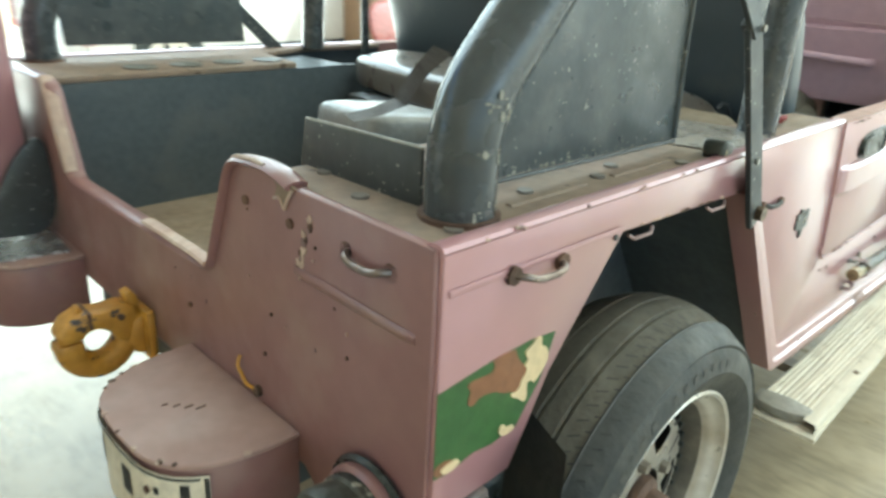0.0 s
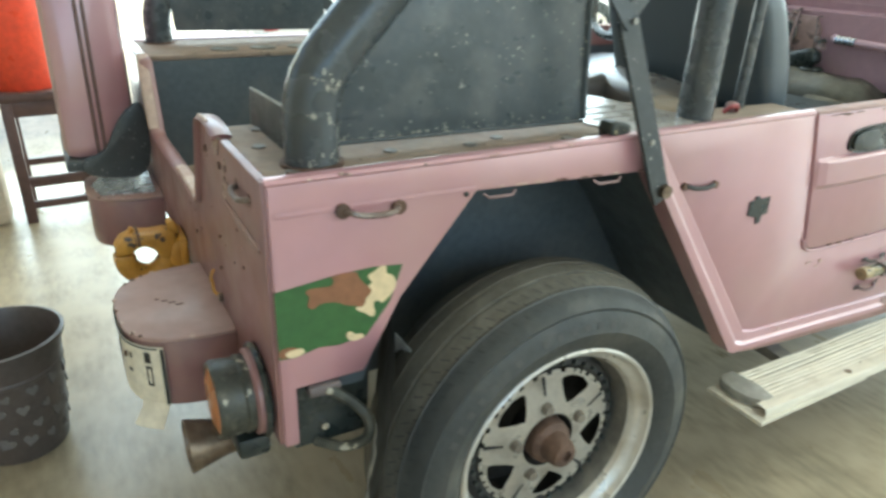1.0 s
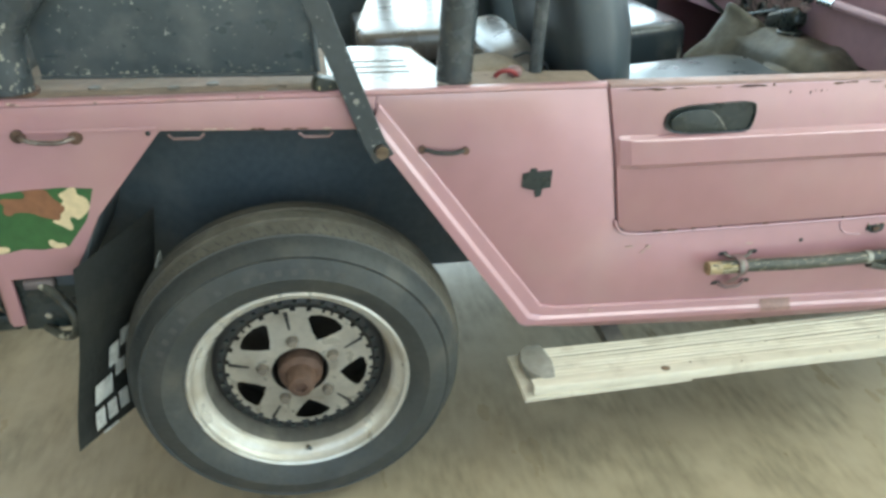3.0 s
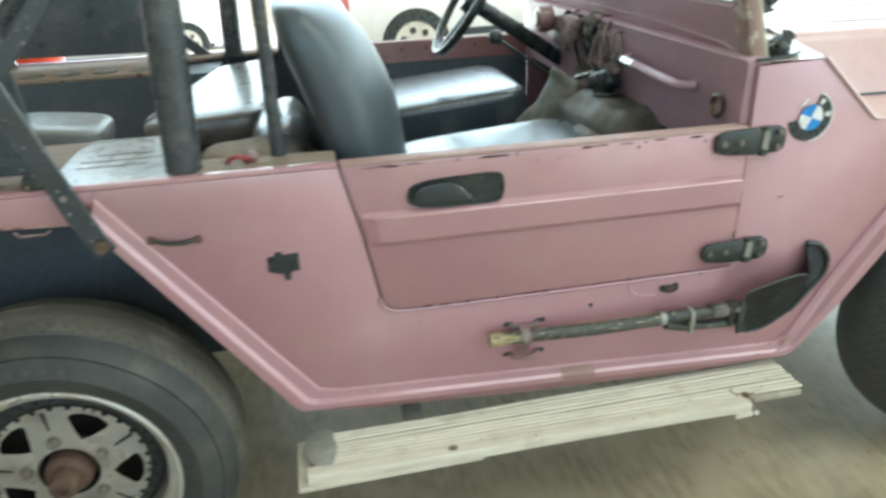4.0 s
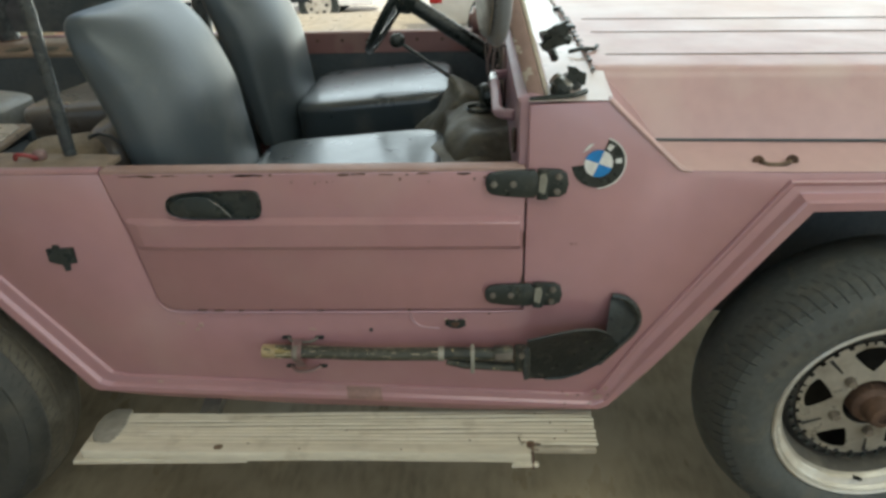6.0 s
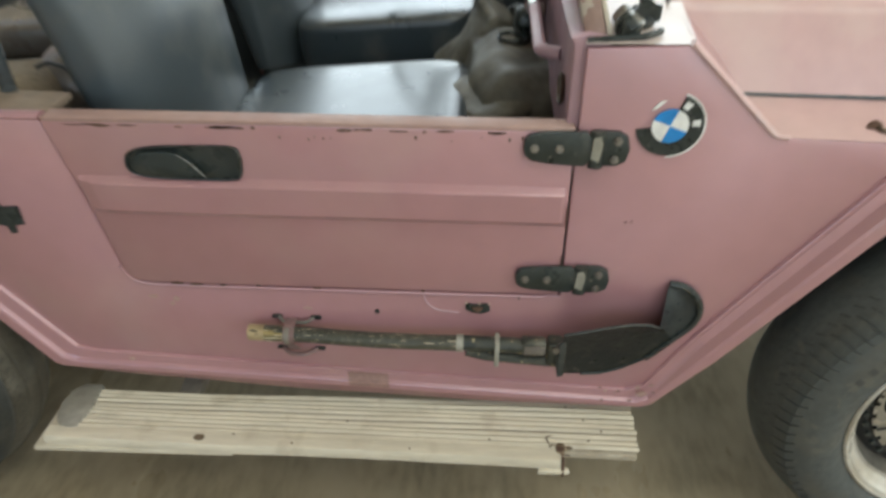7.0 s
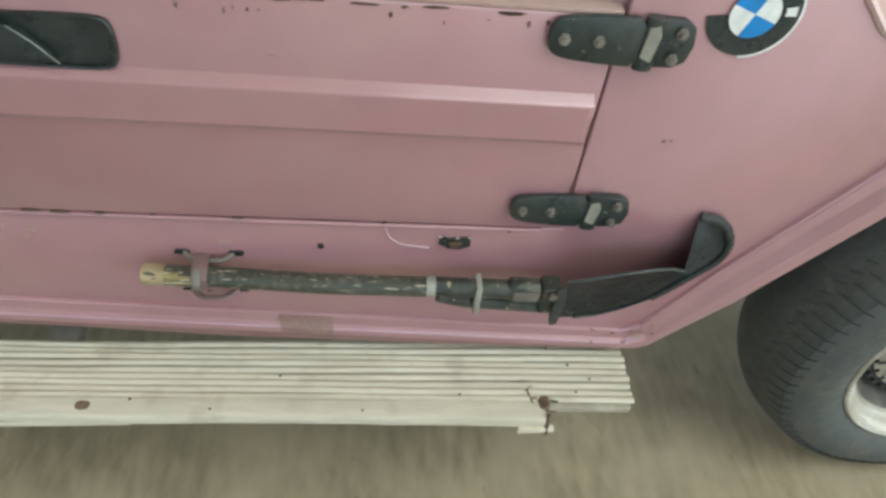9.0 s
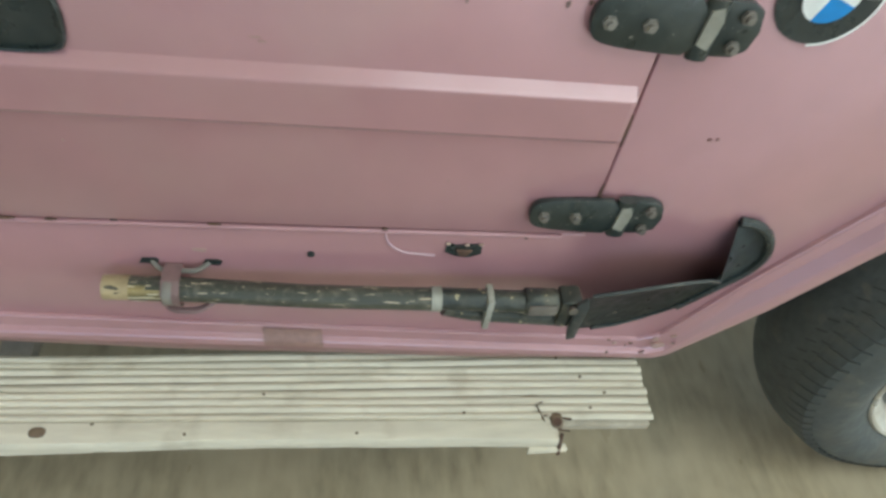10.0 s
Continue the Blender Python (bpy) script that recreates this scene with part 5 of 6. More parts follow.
for bx, by, bz in ((0.632, -0.0185, 0.925), (0.566, -0.0155, 1.112)):
    part("bar_bolt", disc(bx, by, bz, 0.005, -0.004, n=8), STEEL, bow)
part("arch_cover", box(0.60, 0.77, W - 0.302, W - 0.06, 0.895, 0.912, 0.004), BLACK_IN, jeep)
part("top_bow", mirror(flat_bar([(0.745, 0.020, 0.900), (0.70, 0.020, 0.940), (0.597, 0.022, 1.034), (0.545, 0.026, 1.10), (0.40, 0.03, 1.40)], 0.034, 0.009)), BLACK, jeep, "flat black soft-top bow bar, forked above")

# end plate of the load bay bench
part("plate_edge", tube([(0.0805, 0.105, 0.9945), (0.0805, 0.314, 0.9885), (0.0805, 0.325, 0.93)], 0.0022, sides=6), FLAKE, jeep)
part("bench_plate", prism([(0.105, 0.932), (0.326, 0.924), (0.314, 0.988), (0.105, 0.994)], "x", 0.078, 0.083, 0.001), BLACK, jeep, "black angle plate with scratched edge")

# ---- seats ----
def backrest_shape(yc, x_rear, x_front, half_w, z_top, bulge):
    """An upholstered back: level rings between a rear and a crowned front line, closed by a round top."""
    one = bmesh.new()
    rings = []
    z0, cap, n = 0.70, 0.10, 48
    stations = [(z0 + (z_top - cap - z0) * k / 13, 1.0) for k in range(14)] + [(z_top - cap + cap * math.sin(a), math.cos(a) ** 0.42) for a in (0.2, 0.4, 0.6, 0.8, 0.98, 1.14, 1.28, 1.38, 1.46, 1.52, 1.555)]
    for z, shrink in stations:
        a, b = x_rear(z), x_front(z)
        mid = a + 0.42 * (b - a)
        ring = []
        for k in range(n):
            an = 2 * math.pi * (k + 0.5) / n
            cx, sy = math.cos(an), math.sin(an)
            u = math.copysign(abs(cx) ** 0.55, cx)
            v = math.copysign(abs(sy) ** 0.45, sy)
            x = (a + b) / 2 + (b - a) / 2 * u
            if u > 0:
                x += bulge * u * (1 - abs(v) ** 2.4)
            ring.append(one.verts.new((mid + (x - mid) * shrink, yc + half_w * v * (0.56 + 0.44 * shrink), z)))
        rings.append(ring)
    for p, q in zip(rings, rings[1:]):
        for k in range(n):
            one.faces.new((p[k], p[(k + 1) % n], q[(k + 1) % n], q[k]))
    one.faces.new(rings[-1])
    one.faces.new(list(reversed(rings[0])))
    return one


def back_rear(z):
    return 1.114 - 0.27 * (z - 0.70) - 0.06 * max(0.0, z - 1.0)


def back_front(z):
    return 1.190 - 0.12 * (z - 0.70) - 0.55 * max(0.0, z - 0.98) ** 1.35


def seat(yc, name_label, drop=0.0):
    s = new("front_seat")
    s.parent = jeep
    tagged(s, name_label)
    part("backrest", backrest_shape(yc, back_rear, back_front, 0.2335, 1.186, 0.068), VINYL_BACK, s, "", 60)
    part("cushion", pad(0.475, 0.47, 0.15, 0.27, pose(1.470, yc, 0.763 - drop, 0, -4.5, 0), nu=56, nv=32), VINYL, s)
    part("piping", tube([(1.685, yc - 0.215, 0.778 - drop), (1.704, yc - 0.18, 0.779 - drop), (1.704, yc + 0.18, 0.779 - drop), (1.685, yc + 0.215, 0.778 - drop)], 0.004, sides=7, corner=0.03), VINYL_SIDE, s)
    part("cushion_base", box(1.24, 1.65, yc - 0.21, yc + 0.21, 0.56, 0.70 - drop, 0.03), VINYL_SIDE, s)
    return s


seat(0.345, "smooth grey-black vinyl front seat", 0.012)
seat(1.065, "smooth grey-black vinyl front seat", -0.004)
rear = new("rear_seat")
rear.parent = jeep
tagged(rear, "grey vinyl rear bench behind the front seats")
bench = pad(0.28, 0.74, 0.085, 0.3, pose(0.815, 0.78, 0.903, 0, -3, 0), nu=44, nv=24)
for v in bench.verts:
    v.co.x = 0.955 - (0.955 - v.co.x) * (1.08 - 0.46 * (v.co.y - 0.41) / 0.74)
part("cushion", bench, VINYL_BROWN, rear, "brown-grey vinyl bench cushion")
part("side_pad", pad(0.22, 0.20, 0.07, 0.4, pose(0.452, 0.600, 0.886, 0, 6, 0)), PAD_GREY, rear, "light grey vinyl pad")
part("belt_buckle", prism([(0.500, 0.874), (0.538, 0.897), (0.545, 0.890), (0.508, 0.866)], "y", 0.60, 0.615, 0.002), CHROME, rear, "bright belt buckle")
part("seat_base", box(0.70, 0.93, 0.45, 1.06, 0.55, 0.855, 0.01), VINYL_SIDE, rear)
part("pad_post", box(0.37, 0.52, 0.53, 0.66, 0.642, 0.862, 0.01), VINYL_SIDE, rear)
part("seat_belt", strip([[(x, y - 0.021, z), (x + 0.012, y + 0.021, z + 0.004)] for x, y, z in ((0.280, 0.500, 0.932), (0.312, 0.470, 0.944), (0.329, 0.430, 0.965), (0.304, 0.380, 1.001), (0.254, 0.300, 1.038), (0.149, 0.160, 1.081))]), DARK_WEB, jeep, "grey webbing belt")
part("folded_pad", pad(0.13, 0.40, 0.22, 0.55, pose(0.992, 0.40, 0.842, 0, -18, 0)), VINYL_BROWN, rear, "curved vinyl pad behind the seat")
part("pad_piping", tube([(0.985 + 0.062 * math.cos(a), 0.202, 0.846 + 0.095 * math.sin(a)) for a in (0.0, 0.4, 0.8, 1.2, 1.6, 2.0)], 0.004, sides=7), VINYL_SIDE, rear)
lone("red_ribbon", tube([(0.885, 0.060, 0.936), (0.892, 0.052, 0.947), (0.905, 0.050, 0.949), (0.918, 0.056, 0.944), (0.926, 0.064, 0.936)], 0.0042, sides=7, corner=0.01), DULL_RED, "short faded red ribbon on the dusty shelf", "ribbon", JEEP)
lone("cloth_sack", crumple(pad(0.20, 0.18, 0.20, 0.6, pose(0.90, 0.215, 0.828), nu=36, nv=24), 0.005, 11), CLOTH, "dusty tan cloth sack behind the vinyl seat", "sack", JEEP)
part("tan_knob", pad(0.026, 0.022, 0.022, 0.7, pose(0.925, 0.075, 0.939)), DULL_CLIP, jeep)

# transmission cover and levers
part("gearbox_cover", crumple(pad(0.25, 0.42, 0.40, 0.45, pose(1.80, 0.50, 0.688, 0, 6, 4), nu=56, nv=40), 0.0055, 2), SKIRT, jeep, "dusty tan rumpled gearbox cover")
part("cover_fold", crumple(pad(0.11, 0.13, 0.20, 0.32, pose(1.715, 0.66, 0.82, 10, 30, 20), nu=32, nv=22), 0.007, 5), SKIRT, jeep)
part("cover_fold", crumple(pad(0.13, 0.20, 0.08, 0.32, pose(1.735, 0.36, 0.80, 0, -14, 40), nu=32, nv=22), 0.006, 8), SKIRT, jeep)
part("cover_hole", lathe([(0.0001, 0.0), (0.026, 0.0), (0.034, 0.006), (0.030, 0.010), (0.026, 0.004)], 1.785, 0.51, 0.892, "z", 24), BLACK_TRIM, jeep, "dark hole in the cover")
part("pedal_arm", tube([(1.80, 0.60, 0.935), (1.79, 0.70, 0.905), (1.775, 0.80, 0.865)], 0.007, sides=8, corner=0.03), BLACK_TRIM, jeep)
part("pedal_box", pad(0.05, 0.13, 0.055, 0.5, pose(1.812, 0.575, 0.915, -18, 0, 0)), BLACK_TRIM, jeep, "black box under the dash")
part("gear_lever", tube([(1.78, 0.745, 0.868), (1.66, 0.75, 0.952), (1.575, 0.75, 1.012)], 0.0055, sides=8), BLACK_TRIM, jeep, "thin black gear lever")
part("lever_knob", pad(0.040, 0.034, 0.038, 0.8, pose(1.565, 0.75, 1.020)), BLACK_TRIM, jeep)

# ---- dash, cowl, bonnet ----
dash = part("dashboard", prism([(1.852, 0.856), (1.852, 1.045), (1.846, 1.056), (1.872, 1.062), (1.90, 1.056), (1.90, 0.856)], "y", 0.013, W - 0.013, 0.004), PINK_DARK, jeep, "mauve painted steel dashboard")
part("gauge_panel", prism([(0.56, 0.90), (0.545, 1.00), (0.57, 1.040), (0.86, 1.045), (0.90, 1.00), (0.88, 0.885), (0.66, 0.872)], "x", 1.846, 1.852, 0.004), PANEL, dash, "grimy mauve instrument panel")
for y, z, r in ((0.66, 0.985, 0.036), (0.76, 0.985, 0.042), (0.66, 0.915, 0.020), (0.73, 0.912, 0.020), (0.81, 0.915, 0.022)):
    g = part("gauge", lathe([(r, 0.0), (r * 1.05, -0.008), (r * 0.9, -0.010)], 1.846, y, z, "x", 24), BRACKET, dash, "round gauge with a dusty ring")
    part("dial", disc(1.846, y, z, r * 0.9, -0.003, "x", 24), BLACK_TRIM, g)
part("dash_grip", tube([(1.852, 0.50, 0.985), (1.820, 0.485, 0.985), (1.820, 0.20, 0.975), (1.852, 0.185, 0.975)], 0.011, sides=10, corner=0.02), PINK_DARK, dash, "grimy mauve grab bar with a bright end")
part("grip_end", tube([(1.819, 0.475, 0.985), (1.819, 0.415, 0.983)], 0.0118, sides=10), CHROME, dash)
part("dash_ring", lathe([(0.022, 0.0), (0.026, -0.006), (0.020, -0.008), (0.015, 0.0)], 1.851, 0.09, 0.955, "x", 20), BRONZE, dash)
cowl_z = ((0.002, 1.053), (0.05, 1.060), (0.10, 1.069), (0.145, 1.079), (0.40, 1.0895), (W / 2, 1.095))
cowl_z = cowl_z + tuple((W - y, z) for y, z in reversed(cowl_z[:-1]))
cowl = strip([[(x, y, z - dz * min(1.0, (z - 1.05) / 0.02)) for y, z in cowl_z] for x, dz in ((1.866, 0.008), (1.90, 0.006), (1.955, 0.003), (2.000, 0.001), (2.012, 0.001))])
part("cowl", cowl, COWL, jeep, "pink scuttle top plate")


def lean(z):
    return 1.884 - 0.30 * (z - 1.05)


scuttle = prism([(lean(1.05) - 0.004, 1.05), (lean(1.145) - 0.004, 1.145), (lean(1.15) + 0.004, 1.152), (lean(1.145) + 0.024, 1.145), (lean(1.05) + 0.024, 1.05)], "y", 0.062, W - 0.062, 0.004)
part("windscreen_panel", scuttle, PINK_DARK, jeep, "mauve lower panel of the windscreen frame")
part("glass_bead", tube([(lean(1.153) + 0.002, 0.07, 1.154), (lean(1.153) + 0.002, W - 0.07, 1.154)], 0.004, sides=8), ALLOY, jeep, "bright glazing strip")
for side in (0, 1):
    fn = (lambda b: b) if side == 0 else mirror
    part("windscreen_post", fn(prism([(lean(1.05) - 0.016, 1.05), (lean(1.52) - 0.016, 1.52), (lean(1.52) + 0.014, 1.52), (lean(1.05) + 0.014, 1.05)], "y", 0.024, 0.070, 0.006)), POST, jeep, "rubbed beige windscreen frame post")
    part("post_edge", fn(prism([(lean(1.05) + 0.0145, 1.05), (lean(1.50) + 0.0145, 1.50), (lean(1.50) + 0.021, 1.50), (lean(1.05) + 0.021, 1.05)], "y", 0.028, 0.056, 0.001)), BOARD, jeep, "pale strip on the post")
    rh = random.Random(21)
    for k in range(9):
        hx2, hy2, hz2 = 1.917 + 0.030 * rh.random(), 0.020 + 0.075 * rh.random(), 1.060 + 0.016 * rh.random()
        part("hinge_rubber", fn(pad(0.016 + 0.02 * rh.random(), 0.014 + 0.02 * rh.random(), 0.014 + 0.016 * rh.random(), 0.5, pose(hx2, hy2, hz2, 40 * rh.random(), 40 * rh.random(), 90 * rh.random()), nu=10, nv=6)), BLACK_TRIM if k % 3 else STEEL, jeep)
    part("seal_strip", fn(tube([(1.868, 0.010, 1.054), (1.90, 0.012, 1.056), (1.945, 0.014, 1.059), (1.968, 0.03, 1.062)], 0.0045, sides=7, corner=0.01)), BLACK_TRIM, jeep)
    for k in range(8):
        cx2, cy2, cz2 = lean(1.13) + 0.050, 0.09, 1.135
        a = (cx2 + 0.022 * (rh.random() - 0.5), cy2 + 0.03 * rh.random(), cz2 + 0.03 * (rh.random() - 0.5))
        b = (a[0] + 0.05 * (rh.random() - 0.35), a[1] + 0.03 * (rh.random() - 0.5), a[2] + 0.05 * (rh.random() - 0.5))
        m = ((a[0] + b[0]) / 2, (a[1] + b[1]) / 2, (a[2] + b[2]) / 2 + 0.012 * rh.random())
        part("torn_seal", fn(tube([a, m, b], 0.004 + 0.006 * rh.random(), sides=6, corner=0.01)), BLACK_TRIM, jeep)
    for k in range(9):
        sx, sy2, sz = ((1.912, 0.09, 1.145), (1.945, 0.05, 1.072))[k % 2]
        sx, sz, sy2 = sx + 0.026 * (rh.random() - 0.5), sz + 0.034 * (rh.random() - 0.5), sy2 + 0.03 * (rh.random() - 0.5)
        shred = [(sx + rr * math.cos(q) * 1.1, sz + rr * math.sin(q) * 0.8) for q, rr in ((2 * math.pi * j / 9, 0.007 + 0.018 * rh.random() ** 1.6) for j in range(9))]
        part("torn_seal", fn(prism(shred, "y", sy2, sy2 + 0.006)), BLACK_TRIM, jeep, "torn black rubber seal")
part("windscreen_top", box(lean(1.52) - 0.016, lean(1.52) + 0.014, 0.024, W - 0.024, 1.515, 1.55, 0.006), PINK, jeep)
bonnet_half = [(0.084, 0.957), (0.1195, 1.060), (0.1245, 1.070), (0.1315, 1.0765), (0.141, 1.0805), (0.155, 1.0830), (0.30, 1.0905), (0.50, 1.097)]
hood = part("bonnet", prism([*bonnet_half, (W / 2, 1.100), *[(W - y, z) for y, z in reversed(bonnet_half)]], "x", 2.0, 2.97, 0.0), BONNET, jeep, "broad pink bonnet with pressed lines, colour lightened for top light")
for v in hood.data.vertices:
    if v.co.x < 2.1:
        v.co.x = 1.992 + (1.085 - min(v.co.z, 1.085)) * 0.86
    elif v.co.x > 2.9:
        v.co.z -= 0.012
for y, zt in ((0.215, 1.0862), (0.41, 1.0940), (0.56, 1.0978), (W - 0.41, 1.0940), (W - 0.215, 1.0862)):
    part("bonnet_line", tube([(2.03, y, zt), (2.96, y, zt - 0.010)], 0.002, sides=6, flat=(0.0015, 0.001)), BRACKET, hood)
# the lit edge is imitated by the lighter bonnet pink
part("slope_edge", tube([(2.004, 0.004, 1.055), (2.07, 0.003, 0.993), (2.141, 0.004, 0.926), (2.16, 0.005, 0.9245)], 0.007, sides=8, corner=0.012, flat=(0.009, 0.0055)), BONNET, jeep, "pale scuttle edge, highlight put into its colour")
part("bonnet_gap", tube([(2.108, 0.084, 0.9545), (2.96, 0.084, 0.942)], 0.003, sides=6), BLACK_IN, jeep)
for side in (0, 1):
    fn = (lambda b: b) if side == 0 else mirror
    part("wing_top", fn(strip([[(2.141, 0.0, 0.924), (2.112, 0.094, 0.955)], [(2.34, 0.0, 0.919), (2.34, 0.094, 0.951)], [(2.97, 0.0, 0.915), (2.97, 0.094, 0.941)]])), BONNET, jeep, "pink front wing top, colour lightened for top light")
    part("scuttle_slope", fn(strip([[(2.007, -0.001, 1.053), (2.007, 0.128, 1.072)], [(2.075, -0.001, 0.988), (2.07, 0.112, 1.01)], [(2.141, -0.001, 0.925), (2.112, 0.094, 0.955)]])), PINK, jeep)
    part("bonnet_hinge", fn(tube([(1.960, 0.235, 1.088), (1.985, 0.23, 1.095), (2.01, 0.24, 1.092), (2.02, 0.26, 1.094)], 0.0045, sides=6)), BLACK_TRIM, jeep)
for y in (0.45, 0.72):
    part("seam_hinge", box(1.98, 2.002, y, y + 0.03, 1.090, 1.1015, 0.003), BLACK_TRIM, jeep)
part("bonnet_seam", tube([(1.991, 0.12, 1.072), (1.991, 0.15, 1.083), (1.991, 0.50, 1.0975), (1.991, W / 2, 1.1005), (1.991, W - 0.15, 1.083)], 0.0011, sides=6), BRACKET, jeep)
rsl = random.Random(57)
for k in range(26):
    y = 0.13 + (W / 2 - 0.13) * (k + rsl.random()) / 26
    zb = 1.0735 + (0.0095 * min(1.0, (y - 0.12) / 0.04)) + 0.0185 * max(0.0, y - 0.16) / (W / 2 - 0.16)
    w, h = 0.006 + 0.012 * rsl.random() ** 2, 0.003 + 0.006 * rsl.random() ** 2
    shred = [(1.993 + h * math.cos(q) * rsl.uniform(0.4, 1.4), y + w * math.sin(q) * rsl.uniform(0.4, 1.2)) for q in (0, 0.8, 1.6, 2.4, 3.2, 4.0, 4.8, 5.6)]
    part("bonnet_seal", prism(shred, "z", zb, zb + 0.004), BLACK_TRIM, jeep)
part("grille", box(2.95, 2.98, 0.10, W - 0.10, 0.50, 1.08, 0.01), PINK, jeep)
part("front_bumper", box(3.02, 3.10, 0.0, W, 0.46, 0.58, 0.01), BLACK, jeep, "black steel front bumper")
for y in (0.3, W - 0.3):
    part("bumper_arm", box(2.96, 3.03, y - 0.03, y + 0.03, 0.47, 0.55), BLACK, jeep)

# steering wheel
st = new("steering_wheel")
st.parent = jeep
st.matrix_basis = pose(1.553, 1.03, 1.098, 0, -57, -4)
tagged(st, "old black steering wheel with worn spokes")
part("wheel_rim", lathe([(0.185 + 0.013 * math.cos(a), 0.013 * math.sin(a)) for a in [2 * math.pi * k / 10 for k in range(10)]], 0, 0, 0, "z", 48, closed=True), BLACK_TRIM, st)
for k in range(3):
    a = 2 * math.pi * k / 3 + 1.05
    part("spoke", tube([(0.03 * math.cos(a), 0.03 * math.sin(a), -0.02), (0.182 * math.cos(a), 0.182 * math.sin(a), 0)], 0.012, sides=8, flat=(0.014, 0.006)), BLACK_TRIM, st)
part("boss", lathe([(0.0001, 0.012), (0.035, 0.008), (0.045, -0.02), (0.03, -0.05)], 0, 0, 0, "z", 24), BLACK_TRIM, st)
part("column", tube([(1.575, 1.03, 1.083), (1.872, 1.03, 0.890)], 0.024, sides=14), BLACK_TRIM, jeep)

# wires and pods round the column, under and over the dash
part("horn_pod", lathe([(0.0001, -0.03), (0.020, -0.03), (0.024, -0.022), (0.038, -0.020), (0.042, -0.006), (0.040, 0.02), (0.024, 0.03), (0.0001, 0.032)], 1.789, 1.0, 1.030, "x", 20), PINK_DIMMED, jeep, "grimy pod on the steering column")
part("column_bracket", prism([(0.80, 1.05), (0.86, 1.055), (0.97, 1.04), (1.04, 1.00), (1.04, 0.96), (0.94, 0.95), (0.82, 0.985)], "x", 1.815, 1.838, 0.008), PANEL, jeep, "grimy bracket behind the steering column")
rw = random.Random(33)
for k in range(9):
    y0, y1 = 0.50 + 0.42 * rw.random(), 0.50 + 0.42 * rw.random()
    z0, z1 = 1.03 + 0.04 * rw.random(), 0.86 + 0.12 * rw.random()
    xm = 1.825 + 0.02 * rw.random()
    mid = (xm - 0.03 * rw.random(), (y0 + y1) / 2 + 0.06 * (rw.random() - 0.5), (z0 + z1) / 2)
    part("loose_wire", tube([(xm + 0.04, y0, z0), (xm, y0 * 0.7 + y1 * 0.3, z0 + 0.01), mid, (xm + 0.02, y1, z1)], 0.002 + 0.003 * rw.random(), sides=6, corner=0.05), (GRIME, BLACK_TRIM, PANEL)[k % 3], jeep)
for k in range(16):
    sz = 0.010 + 0.016 * rw.random()
    part("switch_pod", pad(sz, sz * (0.7 + rw.random()), sz * (0.7 + rw.random()), 0.6, pose(1.815 + 0.03 * rw.random(), 0.50 + 0.44 * rw.random(), 0.955 + 0.11 * rw.random(), 60 * rw.random(), 0, 60 * rw.random()), nu=10, nv=7), (GRIME, BLACK_TRIM, PANEL, BLACK_TRIM, BRACKET)[k % 5], jeep)

# wing mirror on an arm
part("mirror_arm", tube([(1.785, 0.04, 1.40), (1.80, -0.08, 1.41), (1.81, -0.18, 1.37)], 0.006, sides=8, corner=0.03), BLACK_TRIM, jeep)
mir = part("wing_mirror", pad(0.035, 0.13, 0.20, 0.8, pose(1.80, -0.19, 1.285, 0, 0, 12)), MIRROR_BACK, jeep, "round grey door mirror on an arm")
part("mirror_glass", pad(0.008, 0.11, 0.175, 0.8, pose(1.785, -0.193, 1.285, 0, 0, 12)), STEEL, mir)

# rivets along the far rail
for k in range(9):
    part("rail_rivet", disc(1.12 + 0.09 * k, W - 0.032, 0.905, 0.006, -0.004, n=8), RUST, jeep)
part("far_rail", box(1.08, 1.865, W - 0.034, W - 0.03, 0.86, 0.93), PINK_DIMMED, jeep)

# ---- running board ----
board = part("running_board", prism([(0.975, -0.100), (2.018, -0.100), (2.018, 0.010), (1.9, 0.006), (1.2, -0.006), (0.975, -0.006)], "z", 0.346, 0.361, 0.003), BOARD_DARK, jeep, "weathered cream ribbed running board, split at one end")
rb = random.Random(9)
for k in range(9):
    y0 = -0.088 + 0.0122 * k
    rows = []
    for s in range(15):
        x = 0.972 + (2.022 - 0.972) * s / 14
        if s == 14:
            x += rb.uniform(-0.0015, 0.0015)
        w = 0.0009 * math.sin(5.1 * x + 1.3 * k) + 0.0005 * math.sin(17 * x + k)
        h = 0.0008 * math.sin(7.3 * x + 2 * k)
        z = 0.361 + 0.003 * (x - 0.97)
        narrow = 0.86 + 0.14 * min(1.0, max(0.0, (x - 1.2) / 0.7))
        rows.append([(x, -0.094 + (y0 + a + 0.094) * narrow + w, z + b + h) for a, b in ((-0.0062, 0.0006), (-0.0050, 0.0012), (-0.0030, 0.0031), (-0.0012, 0.0038), (0.0012, 0.0038), (0.0030, 0.0031), (0.0050, 0.0012), (0.0062, 0.0006))])
    part("rib", strip(rows), BOARD, board)
nose = []
for s in range(21):
    x = 0.955 + (1.884 - 0.955) * s / 20
    e = 0.0012 * math.sin(9 * x) + rb.uniform(-0.0008, 0.0008)
    z = 0.362 + 0.003 * (x - 0.97)
    nose.append([(x, -0.094, z - 0.003), (x, -0.096, z + 0.003), (x, -0.110, z + 0.003), (x, -0.120 + e, z + 0.001), (x, -0.1235 + e, z - 0.006), (x, -0.122 + e, z - 0.020), (x, -0.10, z - 0.020)])
part("board_nose", strip(nose), BOARD, board, "flat worn front edge of the board")
